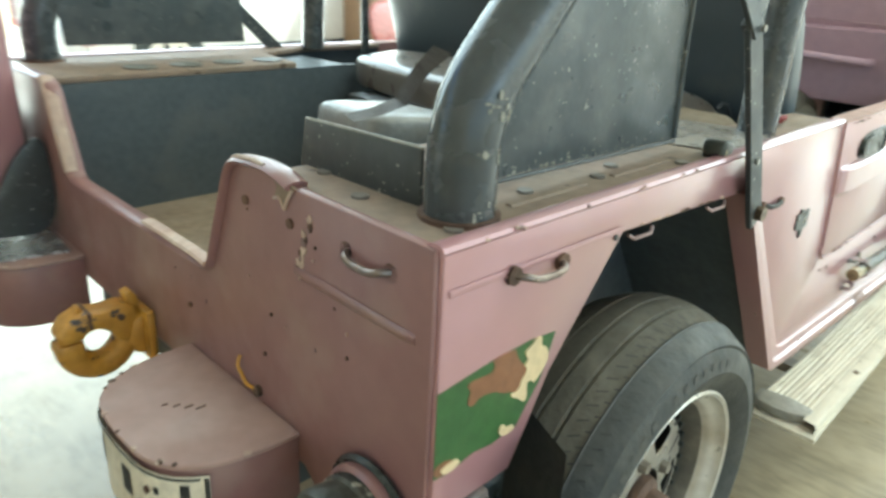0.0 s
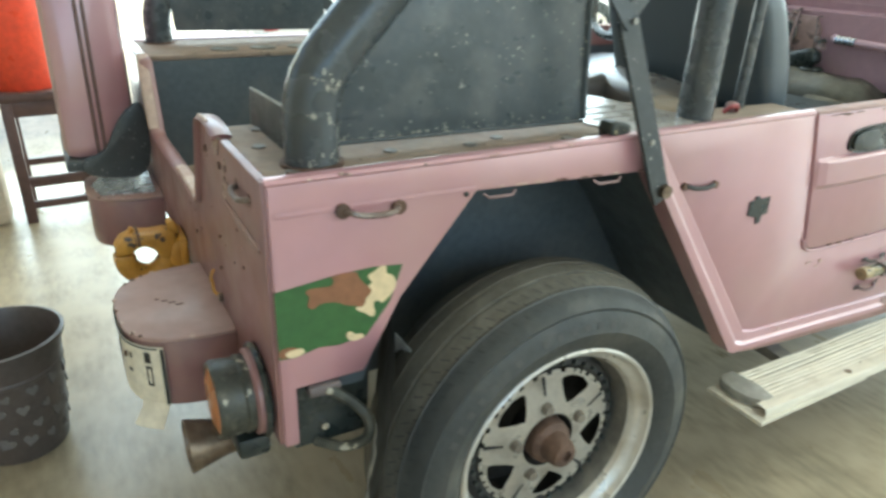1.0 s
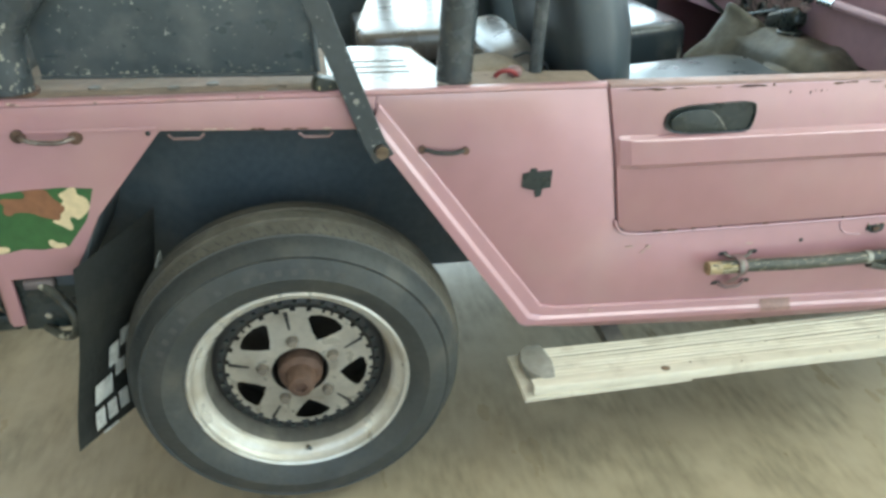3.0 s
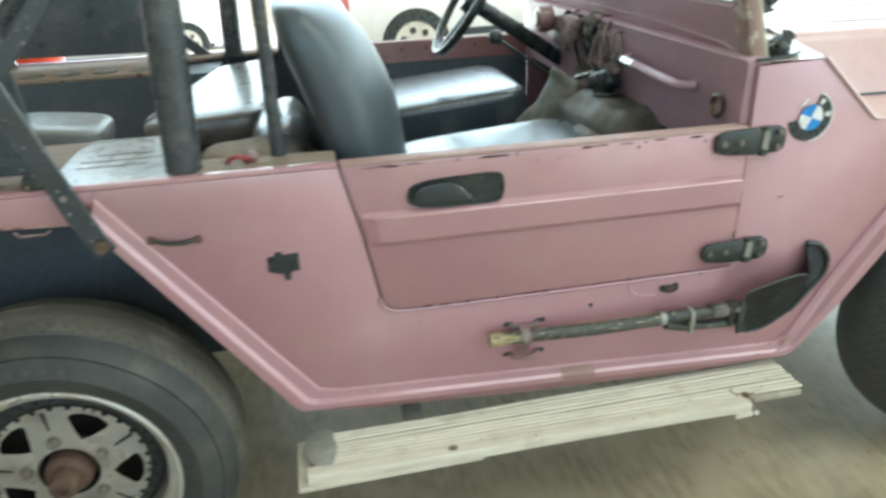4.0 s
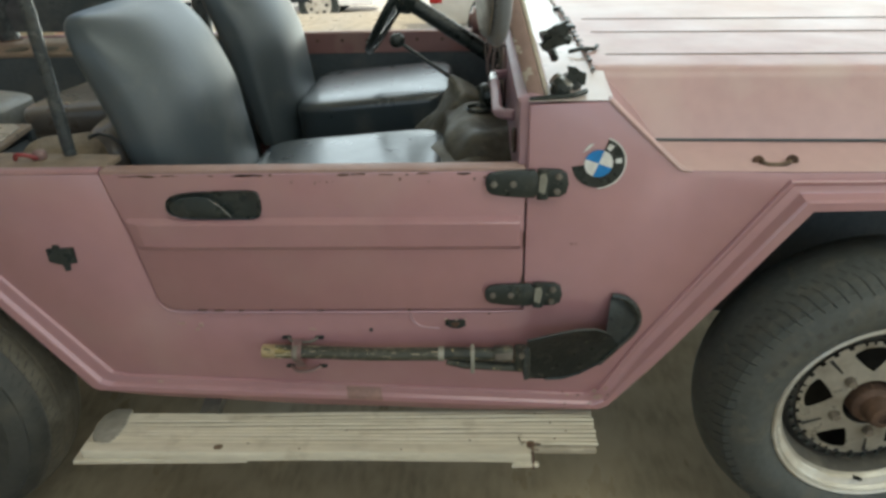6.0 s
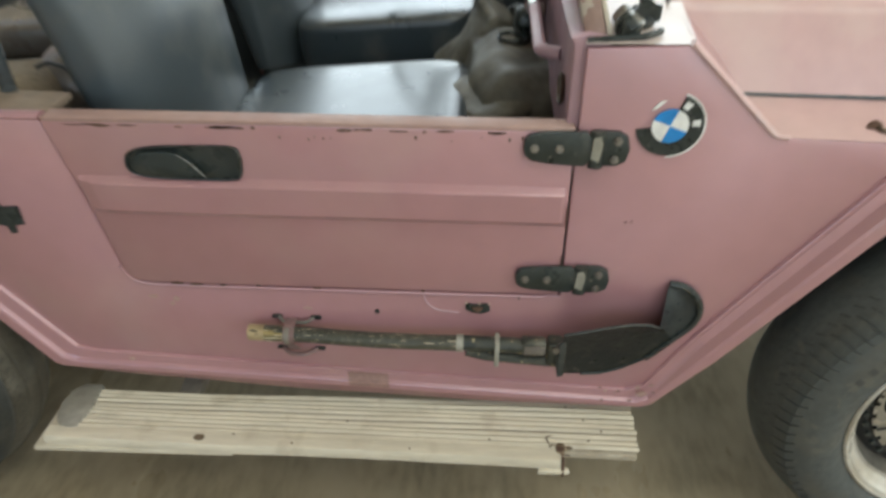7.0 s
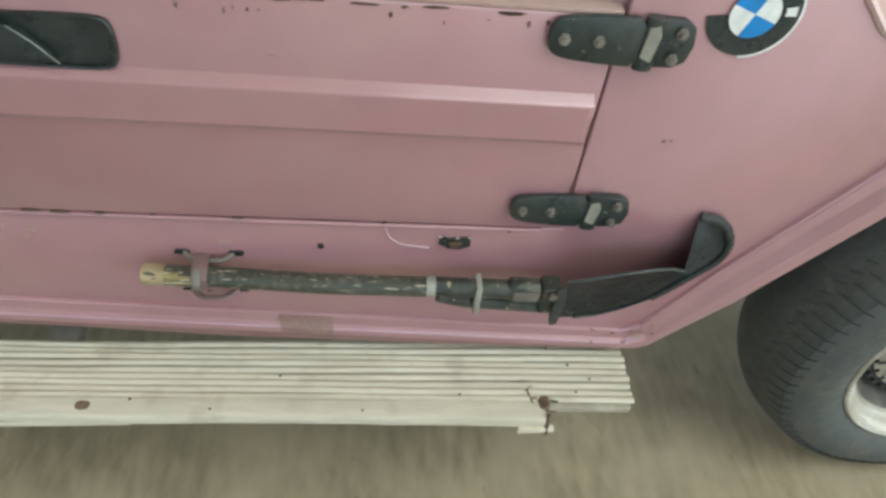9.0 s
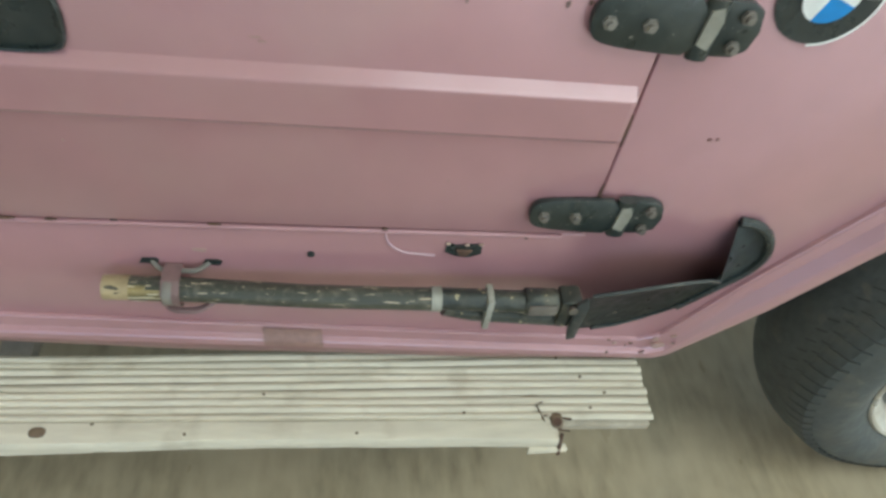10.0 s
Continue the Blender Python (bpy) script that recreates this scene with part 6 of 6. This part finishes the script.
part("end_cap", prism([(0.985, -0.100), (1.006, -0.099), (1.016, -0.05), (1.008, 0.010), (0.972, 0.010), (0.956, -0.008), (0.950, -0.04), (0.956, -0.072), (0.968, -0.091)], "z", 0.346, 0.3672, 0.004), END_GREY, board, "grey open end of the upper board")
part("lower_plank", prism([(0.936, -0.130), (1.05, -0.127), (1.30, -0.121), (1.30, 0.010), (0.936, 0.010)], "z", 0.334, 0.344, 0.002), BOARD, board, "lower plank under the board end")
part("torn_flap", prism([(1.845, -0.130), (1.90, -0.127), (1.898, -0.118), (1.848, -0.120)], "z", 0.336, 0.345, 0.001), BOARD, board)
part("knot", pad(0.020, 0.014, 0.004, 0.8, pose(1.24, -0.108, 0.3652)), KNOT, board, "dark knot")
part("split", crumple(pad(0.017, 0.024, 0.006, 0.7, pose(1.884, -0.097, 0.3665)), 0.0012, 4), KNOT, board, "splintered hole")
rsp = random.Random(41)
for k in range(9):
    a = rsp.uniform(0, 6.28)
    x, y = 1.884 + 0.010 * math.cos(a), -0.097 + 0.013 * math.sin(a)
    part("splinter", tube([(x, y, 0.3665), (x + rsp.uniform(-0.018, 0.02), y + rsp.uniform(-0.004, 0.012), 0.3685)], 0.0008 + 0.0008 * rsp.random(), sides=5), (KNOT, BOARD, RUST)[k % 3], board)
part("splinter", tube([(1.868, -0.098, 0.367), (1.86, -0.075, 0.3695), (1.868, -0.070, 0.3695)], 0.0012, sides=5), BRONZE, board)
part("nail", tube([(1.887, -0.118, 0.370), (1.889, -0.128, 0.333)], 0.0028, sides=6), RUST, board)
part("nail_head", disc(1.884, -0.100, 0.368, 0.006, 0.003, "z", 8), RUST, board)
for x, y in ((1.93, -0.03), (1.96, -0.055), (1.935, -0.078), (1.76, -0.085), (1.50, -0.058), (1.90, 0.0), (1.41, -0.112), (1.62, -0.112), (1.30, -0.098)):
    part("nail_head", disc(x, y, 0.3675 if y > -0.09 else 0.3655, 0.0020, 0.0018, "z", 8), KNOT, board)
for x in (1.16, 1.85):
    part("board_bracket", prism([(-0.10, 0.335), (-0.10, 0.345), (0.10, 0.375), (0.36, 0.46), (0.36, 0.44), (0.10, 0.345)], "x", x, x + 0.04), BRACKET, jeep, "dusty steel board bracket")

# ---- folding shovel strapped to the body ----
shovel = thing("folding_shovel", "black painted folding trench shovel strapped along the sill", "shovel", "", JEEP)
part("handle", tube([(1.350, -0.026, 0.548), (1.42, -0.027, 0.548), (1.56, -0.031, 0.545), (1.70, -0.034, 0.548)], 0.0138, sides=16), WORN, shovel, "black handle with worn paint")
part("handle_end", tube([(1.338, -0.026, 0.548), (1.366, -0.026, 0.548)], 0.0142, sides=16), WOOD, shovel, "bare yellowed wooden handle end")
part("grip_wear", tube([(1.366, -0.0265, 0.5475), (1.41, -0.027, 0.5475)], 0.0141, sides=16), SCRATCHED, shovel, "scratched grip end with yellow paint")
part("ferrule", tube([(1.698, -0.034, 0.549), (1.71, -0.034, 0.549)], 0.0150, sides=16), FLAKE, shovel)
part("socket", tube([(1.705, -0.034, 0.550), (1.83, -0.036, 0.549)], 0.0135, sides=14), OLIVE, shovel)
part("pick_shaft", tube([(1.715, -0.034, 0.533), (1.75, -0.034, 0.523), (1.87, -0.036, 0.517)], 0.010, sides=10), OLIVE, shovel)
part("locking_nut", lathe([(0.0145, 0.0), (0.0165, 0.003), (0.0165, 0.036), (0.0145, 0.040)], 1.808, -0.036, 0.551, "x", 14), OLIVE, shovel, "scuffed locking nut")
part("hinge_block", box(1.850, 1.878, -0.049, -0.018, 0.514, 0.564, 0.006), OLIVE, shovel)
top_edge = [(1.872, -0.066, 0.602), (1.905, -0.067, 0.612), (1.94, -0.066, 0.621), (1.974, -0.063, 0.626), (2.004, -0.056, 0.622), (2.026, -0.046, 0.608)]
low_edge = [(1.882, -0.030, 0.484), (1.915, -0.022, 0.478), (1.95, -0.012, 0.472), (1.985, -0.006, 0.480), (2.025, -0.005, 0.505), (2.062, -0.006, 0.550)]
blade = strip([[Vector(p).lerp(Vector(q), k) + Vector((0, 0.010 * math.sin(math.pi * k), 0)) for k in (0, 0.2, 0.4, 0.6, 0.8, 1)] for p, q in zip(top_edge, low_edge)])
bmesh.ops.solidify(blade, geom=blade.faces[:], thickness=0.004)
part("blade", blade, BLADE, shovel, "black shovel blade with scuffed paint", 60)
part("blade_rim", tube(top_edge, 0.0022, sides=8), BLADE, shovel)
inner_edge = [(2.026, -0.046, 0.608), (2.030, -0.034, 0.628), (2.034, -0.020, 0.647), (2.037, -0.010, 0.659), (2.040, -0.004, 0.666)]
outer_edge = [(2.062, -0.006, 0.550), (2.092, -0.006, 0.585), (2.099, -0.006, 0.615), (2.086, -0.006, 0.646), (2.062, -0.006, 0.665)]
lobe = strip([[Vector(p).lerp(Vector(q), k) + Vector((0, 0.008 * math.sin(math.pi * k), 0)) for k in (0, 0.25, 0.5, 0.75, 1)] for p, q in zip(inner_edge, outer_edge)])
bmesh.ops.solidify(lobe, geom=lobe.faces[:], thickness=0.004)
part("blade_tip", lobe, GREY_BLADE, shovel, "curled grey shovel tip", 60)
part("low_rim", tube(low_edge[1:], 0.0032, sides=7), BLACK_TRIM, shovel)
part("tip_rim", tube(rounded([low_edge[-2]] + outer_edge + [inner_edge[-1]], 0.02), 0.0062, sides=8), BLACK_TRIM, shovel)
part("lug_plate", prism([(1.866, 0.570), (1.876, 0.580), (1.881, 0.566), (1.880, 0.502), (1.870, 0.498), (1.866, 0.520)], "y", -0.056, -0.050, 0.002), BLADE, shovel)
part("rivet", disc(1.864, -0.052, 0.558, 0.006, -0.004, n=10), STEEL, shovel)
part("wire_band", box(1.7625, 1.7705, -0.0500, -0.021, 0.5115, 0.5640, 0.0015), FLAKE, shovel, "pale metal band")
part("handle_clip", lathe([(0.0155, 0.0), (0.0165, 0.004), (0.0155, 0.010)], 1.402, -0.030, 0.549, "x", 16), BRACKET, shovel, "worn metal clip")
part("locking_patch", prism([(1.812, 0.545), (1.845, 0.546), (1.845, 0.562), (1.812, 0.561)], "y", -0.0535, -0.050, 0.001), BRACKET, shovel, "rubbed flat on the socket")
for zz in (0.565, 0.493):
    for x in (1.383, 1.451):
        part("clip_slot", prism([(x - 0.011, zz - 0.003), (x - 0.007, zz + 0.0045), (x + 0.007, zz + 0.005), (x + 0.011, zz + 0.002), (x + 0.008, zz - 0.004)], "y", -0.002, 0.0), BLACK_TRIM, shovel)
part("clip_loop", tube([(1.386, -0.001, 0.565), (1.396, -0.010, 0.560), (1.436, -0.010, 0.560), (1.448, -0.001, 0.565)], 0.003, sides=7, corner=0.008), BRACKET, shovel, "small tarnished loop")
part("clip_loop", tube([(1.386, -0.001, 0.493), (1.398, -0.014, 0.489), (1.430, -0.014, 0.489), (1.447, -0.001, 0.493)], 0.0042, sides=7, corner=0.012), DULL_CLIP, shovel, "small tarnished loop")
part("clip_strap", strip([[(x, y, z) for x in (1.400, 1.404, 1.414, 1.420)] for y, z in ((-0.002, 0.563), (-0.016, 0.5665), (-0.030, 0.5655), (-0.0415, 0.556), (-0.0438, 0.545), (-0.0405, 0.534), (-0.030, 0.525), (-0.010, 0.497))]), DULL_CLIP, shovel, "bent tarnished strap holding the handle")

# ---- jerry can on the tail ----
can = thing("jerry_can", "pink painted steel jerry can in a black holder", "jerry can", "", JEEP)
cy, cx0 = 1.275, -0.11
can_body = prism([(cx0 - 0.085, 0.68), (cx0 + 0.085, 0.68), (cx0 + 0.09, 0.72), (cx0 + 0.085, 1.085), (cx0 + 0.055, 1.135), (cx0 - 0.055, 1.135), (cx0 - 0.085, 1.085), (cx0 - 0.085, 0.72)], "y", cy - 0.160, cy + 0.160, 0.03)
part("can_body", can_body, PINK, can)
part("seam", tube([(cx0 - 0.008, cy - 0.161, 0.69), (cx0 - 0.008, cy - 0.161, 1.07), (cx0 - 0.008, cy - 0.11, 1.137)], 0.0045, sides=8, corner=0.03), CAN_SEAM, can)
part("seam", tube([(cx0 + 0.008, cy - 0.161, 0.69), (cx0 + 0.008, cy - 0.161, 1.07), (cx0 + 0.008, cy - 0.11, 1.137)], 0.0045, sides=8, corner=0.03), CAN_SEAM, can)
part("cap", tube([(cx0, cy - 0.125, 1.085), (cx0, cy - 0.172, 1.120)], 0.027, sides=16), BRONZE, can, "dull brown filler cap")
part("can_handle", tube([(cx0, cy - 0.08, 1.13), (cx0, cy - 0.07, 1.17), (cx0, cy + 0.07, 1.17), (cx0, cy + 0.08, 1.13)], 0.008, sides=8, corner=0.02), PINK, can)
part("holder_tray", box(cx0 - 0.088, cx0 + 0.105, cy - 0.172, cy + 0.172, 0.655, 0.685, 0.008), BLACK, can, "black holder tray")
part("holder_side", prism(smooth_outline([(0.004, 0.625), (-0.10, 0.630), (-0.165, 0.650), (-0.160, 0.690), (-0.105, 0.700), (-0.075, 0.765), (-0.035, 0.815), (0.004, 0.825)]), "y", cy - 0.178, cy - 0.164, 0.004), BLACK, can, "black holder cheek plate")
part("holder_side", prism(smooth_outline([(0.004, 0.625), (-0.10, 0.630), (-0.165, 0.650), (-0.160, 0.690), (-0.105, 0.700), (-0.075, 0.765), (-0.035, 0.815), (0.004, 0.825)]), "y", cy + 0.164, cy + 0.178, 0.004), BLACK, can)

# ---- loose things round the jeep ----
binm = thing("waste_bin", "brown plastic waste bin with pale heart shapes", "bin", "", pose(-0.408, 0.953, FLOOR) @ Matrix.Scale(1.03, 4))
part("bin_wall", lathe([(0.0001, 0.0), (0.098, 0.0), (0.102, 0.008), (0.118, 0.15), (0.132, 0.285), (0.140, 0.288), (0.142, 0.300), (0.134, 0.302), (0.128, 0.288), (0.096, 0.012), (0.0001, 0.01)], 0, 0, 0, "z", 48), BIN, binm)
part("bin_band", lathe([(0.1235, 0.215), (0.1275, 0.219), (0.128, 0.226), (0.126, 0.230)], 0, 0, 0, "z", 48), BIN, binm)
heart = [(0, -0.016), (0.016, 0.002), (0.017, 0.010), (0.010, 0.016), (0.003, 0.013), (0, 0.008), (-0.003, 0.013), (-0.010, 0.016), (-0.017, 0.010), (-0.016, 0.002)]
hm = finish("heart_motif", prism(heart, "y", -0.002, 0.002), BIN_MOTIF)
for row, zz in enumerate((0.06, 0.105, 0.15, 0.195)):
    rad = 0.103 + zz * 0.105
    for k in range(14):
        ang = 2 * math.pi * (k + 0.5 * (row % 2)) / 14
        ob = new("heart_motif", hm)
        ob.parent = binm
        jit = math.sin(7.1 * k + 3.3 * row)
        ob.matrix_basis = pose(rad * math.cos(ang), rad * math.sin(ang), zz + 0.006 * jit, -6, 40 * jit, math.degrees(ang) + 90) @ Matrix.Scale(0.78 + 0.25 * jit, 4)

stool = thing("wooden_stool", "dark brown wooden stool with cross rails", "stool", "", pose(-0.235, 2.77, FLOOR))
part("seat_top", box(-0.17, 0.17, -0.19, 0.19, 0.535, 0.57, 0.006), STOOL, stool)
for x in (-0.13, 0.13):
    for y in (-0.16, 0.16):
        part("leg", box(x - 0.022, x + 0.022, y - 0.022, y + 0.022, 0, 0.535, 0.003), STOOL, stool)
for zz in (0.08, 0.19):
    part("rail", box(-0.13, 0.13, -0.175, -0.145, zz - 0.016, zz + 0.016, 0.003), STOOL, stool)
    part("rail", box(-0.13, 0.13, 0.145, 0.175, zz - 0.016, zz + 0.016, 0.003), STOOL, stool)
part("apron", box(-0.13, 0.13, -0.175, -0.15, 0.47, 0.535, 0.003), STOOL, stool)
drum = thing("red_drum", "tall red plastic drum with a pale lid on the stool", "drum", "", pose(-0.28, 2.77, 0.59))
part("drum_wall", lathe([(0.0001, 0.0), (0.135, 0.0), (0.142, 0.012), (0.152, 0.40), (0.0001, 0.40)], 0, 0, 0, "z", 40), RED_PLASTIC, drum)
part("drum_lid", lathe([(0.157, 0.395), (0.158, 0.43), (0.14, 0.445), (0.0001, 0.45)], 0, 0, 0, "z", 40), PLATE, drum, "pale lid")


# ---- parked vehicles beyond the jeep ----
def parked_car(name, label, x, y, heading, paint, length, height, wid=1.7, lamp_red=True, boxy=False, z=-0.42):
    c = thing(name, label, "car", "", pose(x, y, z, 0, 0, heading))
    L = length
    low, hi = 0.28, height
    if boxy:
        prof = [(-L / 2, low), (-L / 2, hi - 0.15), (-L / 2 + 0.12, hi), (L * 0.28, hi), (L * 0.38, 1.15), (L / 2 - 0.05, 1.02), (L / 2, 0.6), (L / 2, low)]
    else:
        prof = [(-L / 2, low), (-L / 2, 0.75), (-L / 2 + 0.10, 0.92), (-L * 0.30, 0.98), (-L * 0.20, hi), (L * 0.10, hi), (L * 0.24, 0.97), (L / 2 - 0.15, 0.82), (L / 2, 0.6), (L / 2, low)]
    part("body", prism(prof, "y", -wid / 2, wid / 2, 0.06), paint, c)
    for s in (-1, 1):
        yy = s * (wid / 2 + 0.004)
        if boxy:
            for x0, x1 in ((-L * 0.40, -L * 0.14), (-L * 0.10, L * 0.12), (L * 0.15, L * 0.29)):
                part("window", prism([(x0, 1.15), (x0, hi - 0.22), (x1 - (0.06 if x1 > 1 else 0), hi - 0.22), (x1, 1.15)], "y", yy - 0.006, yy + 0.006), GLASS_DARK, c)
        else:
            part("window", prism([(-L * 0.26, 0.98), (-L * 0.18, hi - 0.08), (-L * 0.03, hi - 0.08), (-L * 0.03, 0.98)], "y", yy - 0.006, yy + 0.006), GLASS_DARK, c)
            part("window", prism([(-L * 0.01, 0.98), (-L * 0.01, hi - 0.08), (L * 0.09, hi - 0.08), (L * 0.19, 0.98)], "y", yy - 0.006, yy + 0.006), GLASS_DARK, c)
        part("sill_line", box(-L * 0.28, L * 0.28, yy - 0.006, yy + 0.008, 0.36, 0.42), GLASS_DARK, c)
        if lamp_red:
            part("tail_lens", box(-L / 2 - 0.008, -L / 2 + 0.07, yy - 0.13 * (s > 0), yy + 0.13 * (s < 0), 0.545, 0.80, 0.01), CAR_ROSE, c, "pale lower lens of the tail light")
            part("tail_light", box(-L / 2 - 0.01, -L / 2 + 0.08, yy - 0.14 * (s > 0), yy + 0.14 * (s < 0), 0.80, 0.90, 0.01), RED_LENS, c)
            part("tail_light", box(-L / 2 - 0.01, -L / 2 + 0.10, yy - 0.16 * (s > 0), yy + 0.16 * (s < 0), 0.47, 0.54, 0.01), RED_LENS, c)
        for wx in ((-L * 0.30 if boxy or not lamp_red else -L / 2 + 0.62), L * 0.31):
            w = part("wheel", lathe([(0.20, 0.0), (0.30, -0.004), (0.31, -0.02), (0.31, -0.18), (0.2, -0.2)] if s > 0 else [(0.20, 0.0), (0.30, 0.004), (0.31, 0.02), (0.31, 0.18), (0.2, 0.2)], wx, yy + 0.006 * s, 0.31, "y", 32), BLACK_TRIM, c)
            part("hub_cap", lathe([(0.0001, 0.0), (0.19, 0.0), (0.20, -0.02 * s)], wx, yy + 0.004 * s, 0.31, "y", 28), ALLOY, w)
            for q in range(7):
                qa = 2 * math.pi * q / 7
                part("hub_slot", disc(wx + 0.125 * math.cos(qa), yy + 0.006 * s, 0.31 + 0.125 * math.sin(qa), 0.028, 0.004 * s, n=10), ALLOY_DARK, w)
    part("windscreen", prism([(L * 0.115, hi - 0.07), (L * 0.238, 1.0), (L * 0.244, 1.01), (L * 0.121, hi - 0.06)] if not boxy else [(L * 0.286, hi - 0.12), (L * 0.378, 1.18), (L * 0.384, 1.19), (L * 0.292, hi - 0.11)], "y", -wid / 2 + 0.12, wid / 2 - 0.12), GLASS_DARK, c)
    return c


parked_car("white_saloon", "white parked saloon car with red tail lights", 3.52, 5.90, 0, CAR_WHITE, 4.2, 1.42, z=FLOOR)
parked_car("white_car", "white parked car out in the yard", 8.4, 10.5, 100, CAR_WHITE, 4.2, 1.42)
parked_car("grey_car", "grey parked saloon with a dark windscreen", 10.2, 9.0, -120, CAR_GREY, 4.2, 1.40)
parked_car("white_minibus", "white parked minibus in the yard", -1.9, 10.6, 0, CAR_WHITE, 4.4, 1.9, boxy=True)

# plastic chair, cupboard and crate beyond the jeep
chair = thing("plastic_chair", "rose coloured plastic chair on the hall floor", "chair", "", pose(3.72, 4.25, FLOOR, 0, 0, 10))
for x in (-0.17, 0.17):
    for y in (-0.17, 0.17):
        part("leg", tube([(x, y, 0.42), (x * 1.15, y * 1.15, 0.0)], 0.02, sides=8), CAR_ROSE, chair)
part("seat", pad(0.42, 0.42, 0.04, 0.4, pose(0, 0, 0.43)), CAR_ROSE, chair)
part("backrest", pad(0.40, 0.035, 0.34, 0.6, pose(0, 0.19, 0.62, -8, 0, 0)), CAR_ROSE, chair)
part("back_rail", tube([(-0.19, 0.20, 0.45), (-0.185, 0.215, 0.72), (0, 0.225, 0.80), (0.185, 0.215, 0.72), (0.19, 0.20, 0.45)], 0.016, sides=8, corner=0.12), BRONZE, chair)
cup = thing("brown_cupboard", "tall plain brown wooden cupboard", "cupboard", "", pose(3.95, 4.85, FLOOR))
part("carcass", box(-0.25, 0.25, -0.18, 0.20, 0.06, 1.7, 0.006), BROWN_WOOD, cup)
part("door", box(-0.243, -0.003, -0.198, -0.181, 0.08, 1.68, 0.004), BROWN_WOOD, cup)
part("door", box(0.003, 0.243, -0.198, -0.181, 0.08, 1.68, 0.004), BROWN_WOOD, cup)
part("plinth", box(-0.24, 0.24, -0.15, 0.19, 0.0, 0.06), STOOL, cup)
crate = thing("slatted_crate", "dark slatted plastic crate with a pale lid", "crate", "", pose(5.55, 5.0, FLOOR, 0, 0, 20))
part("crate_body", box(-0.33, 0.33, -0.22, 0.22, 0.0, 0.44, 0.02), BLACK_TRIM, crate)
for k in range(9):
    part("slat", box(-0.31 + 0.07 * k, -0.275 + 0.07 * k, -0.232, -0.221, 0.04, 0.42, 0.004), BIN, crate)
part("crate_lid", box(-0.35, 0.35, -0.24, 0.24, 0.442, 0.475, 0.01), CAR_GREY, crate)
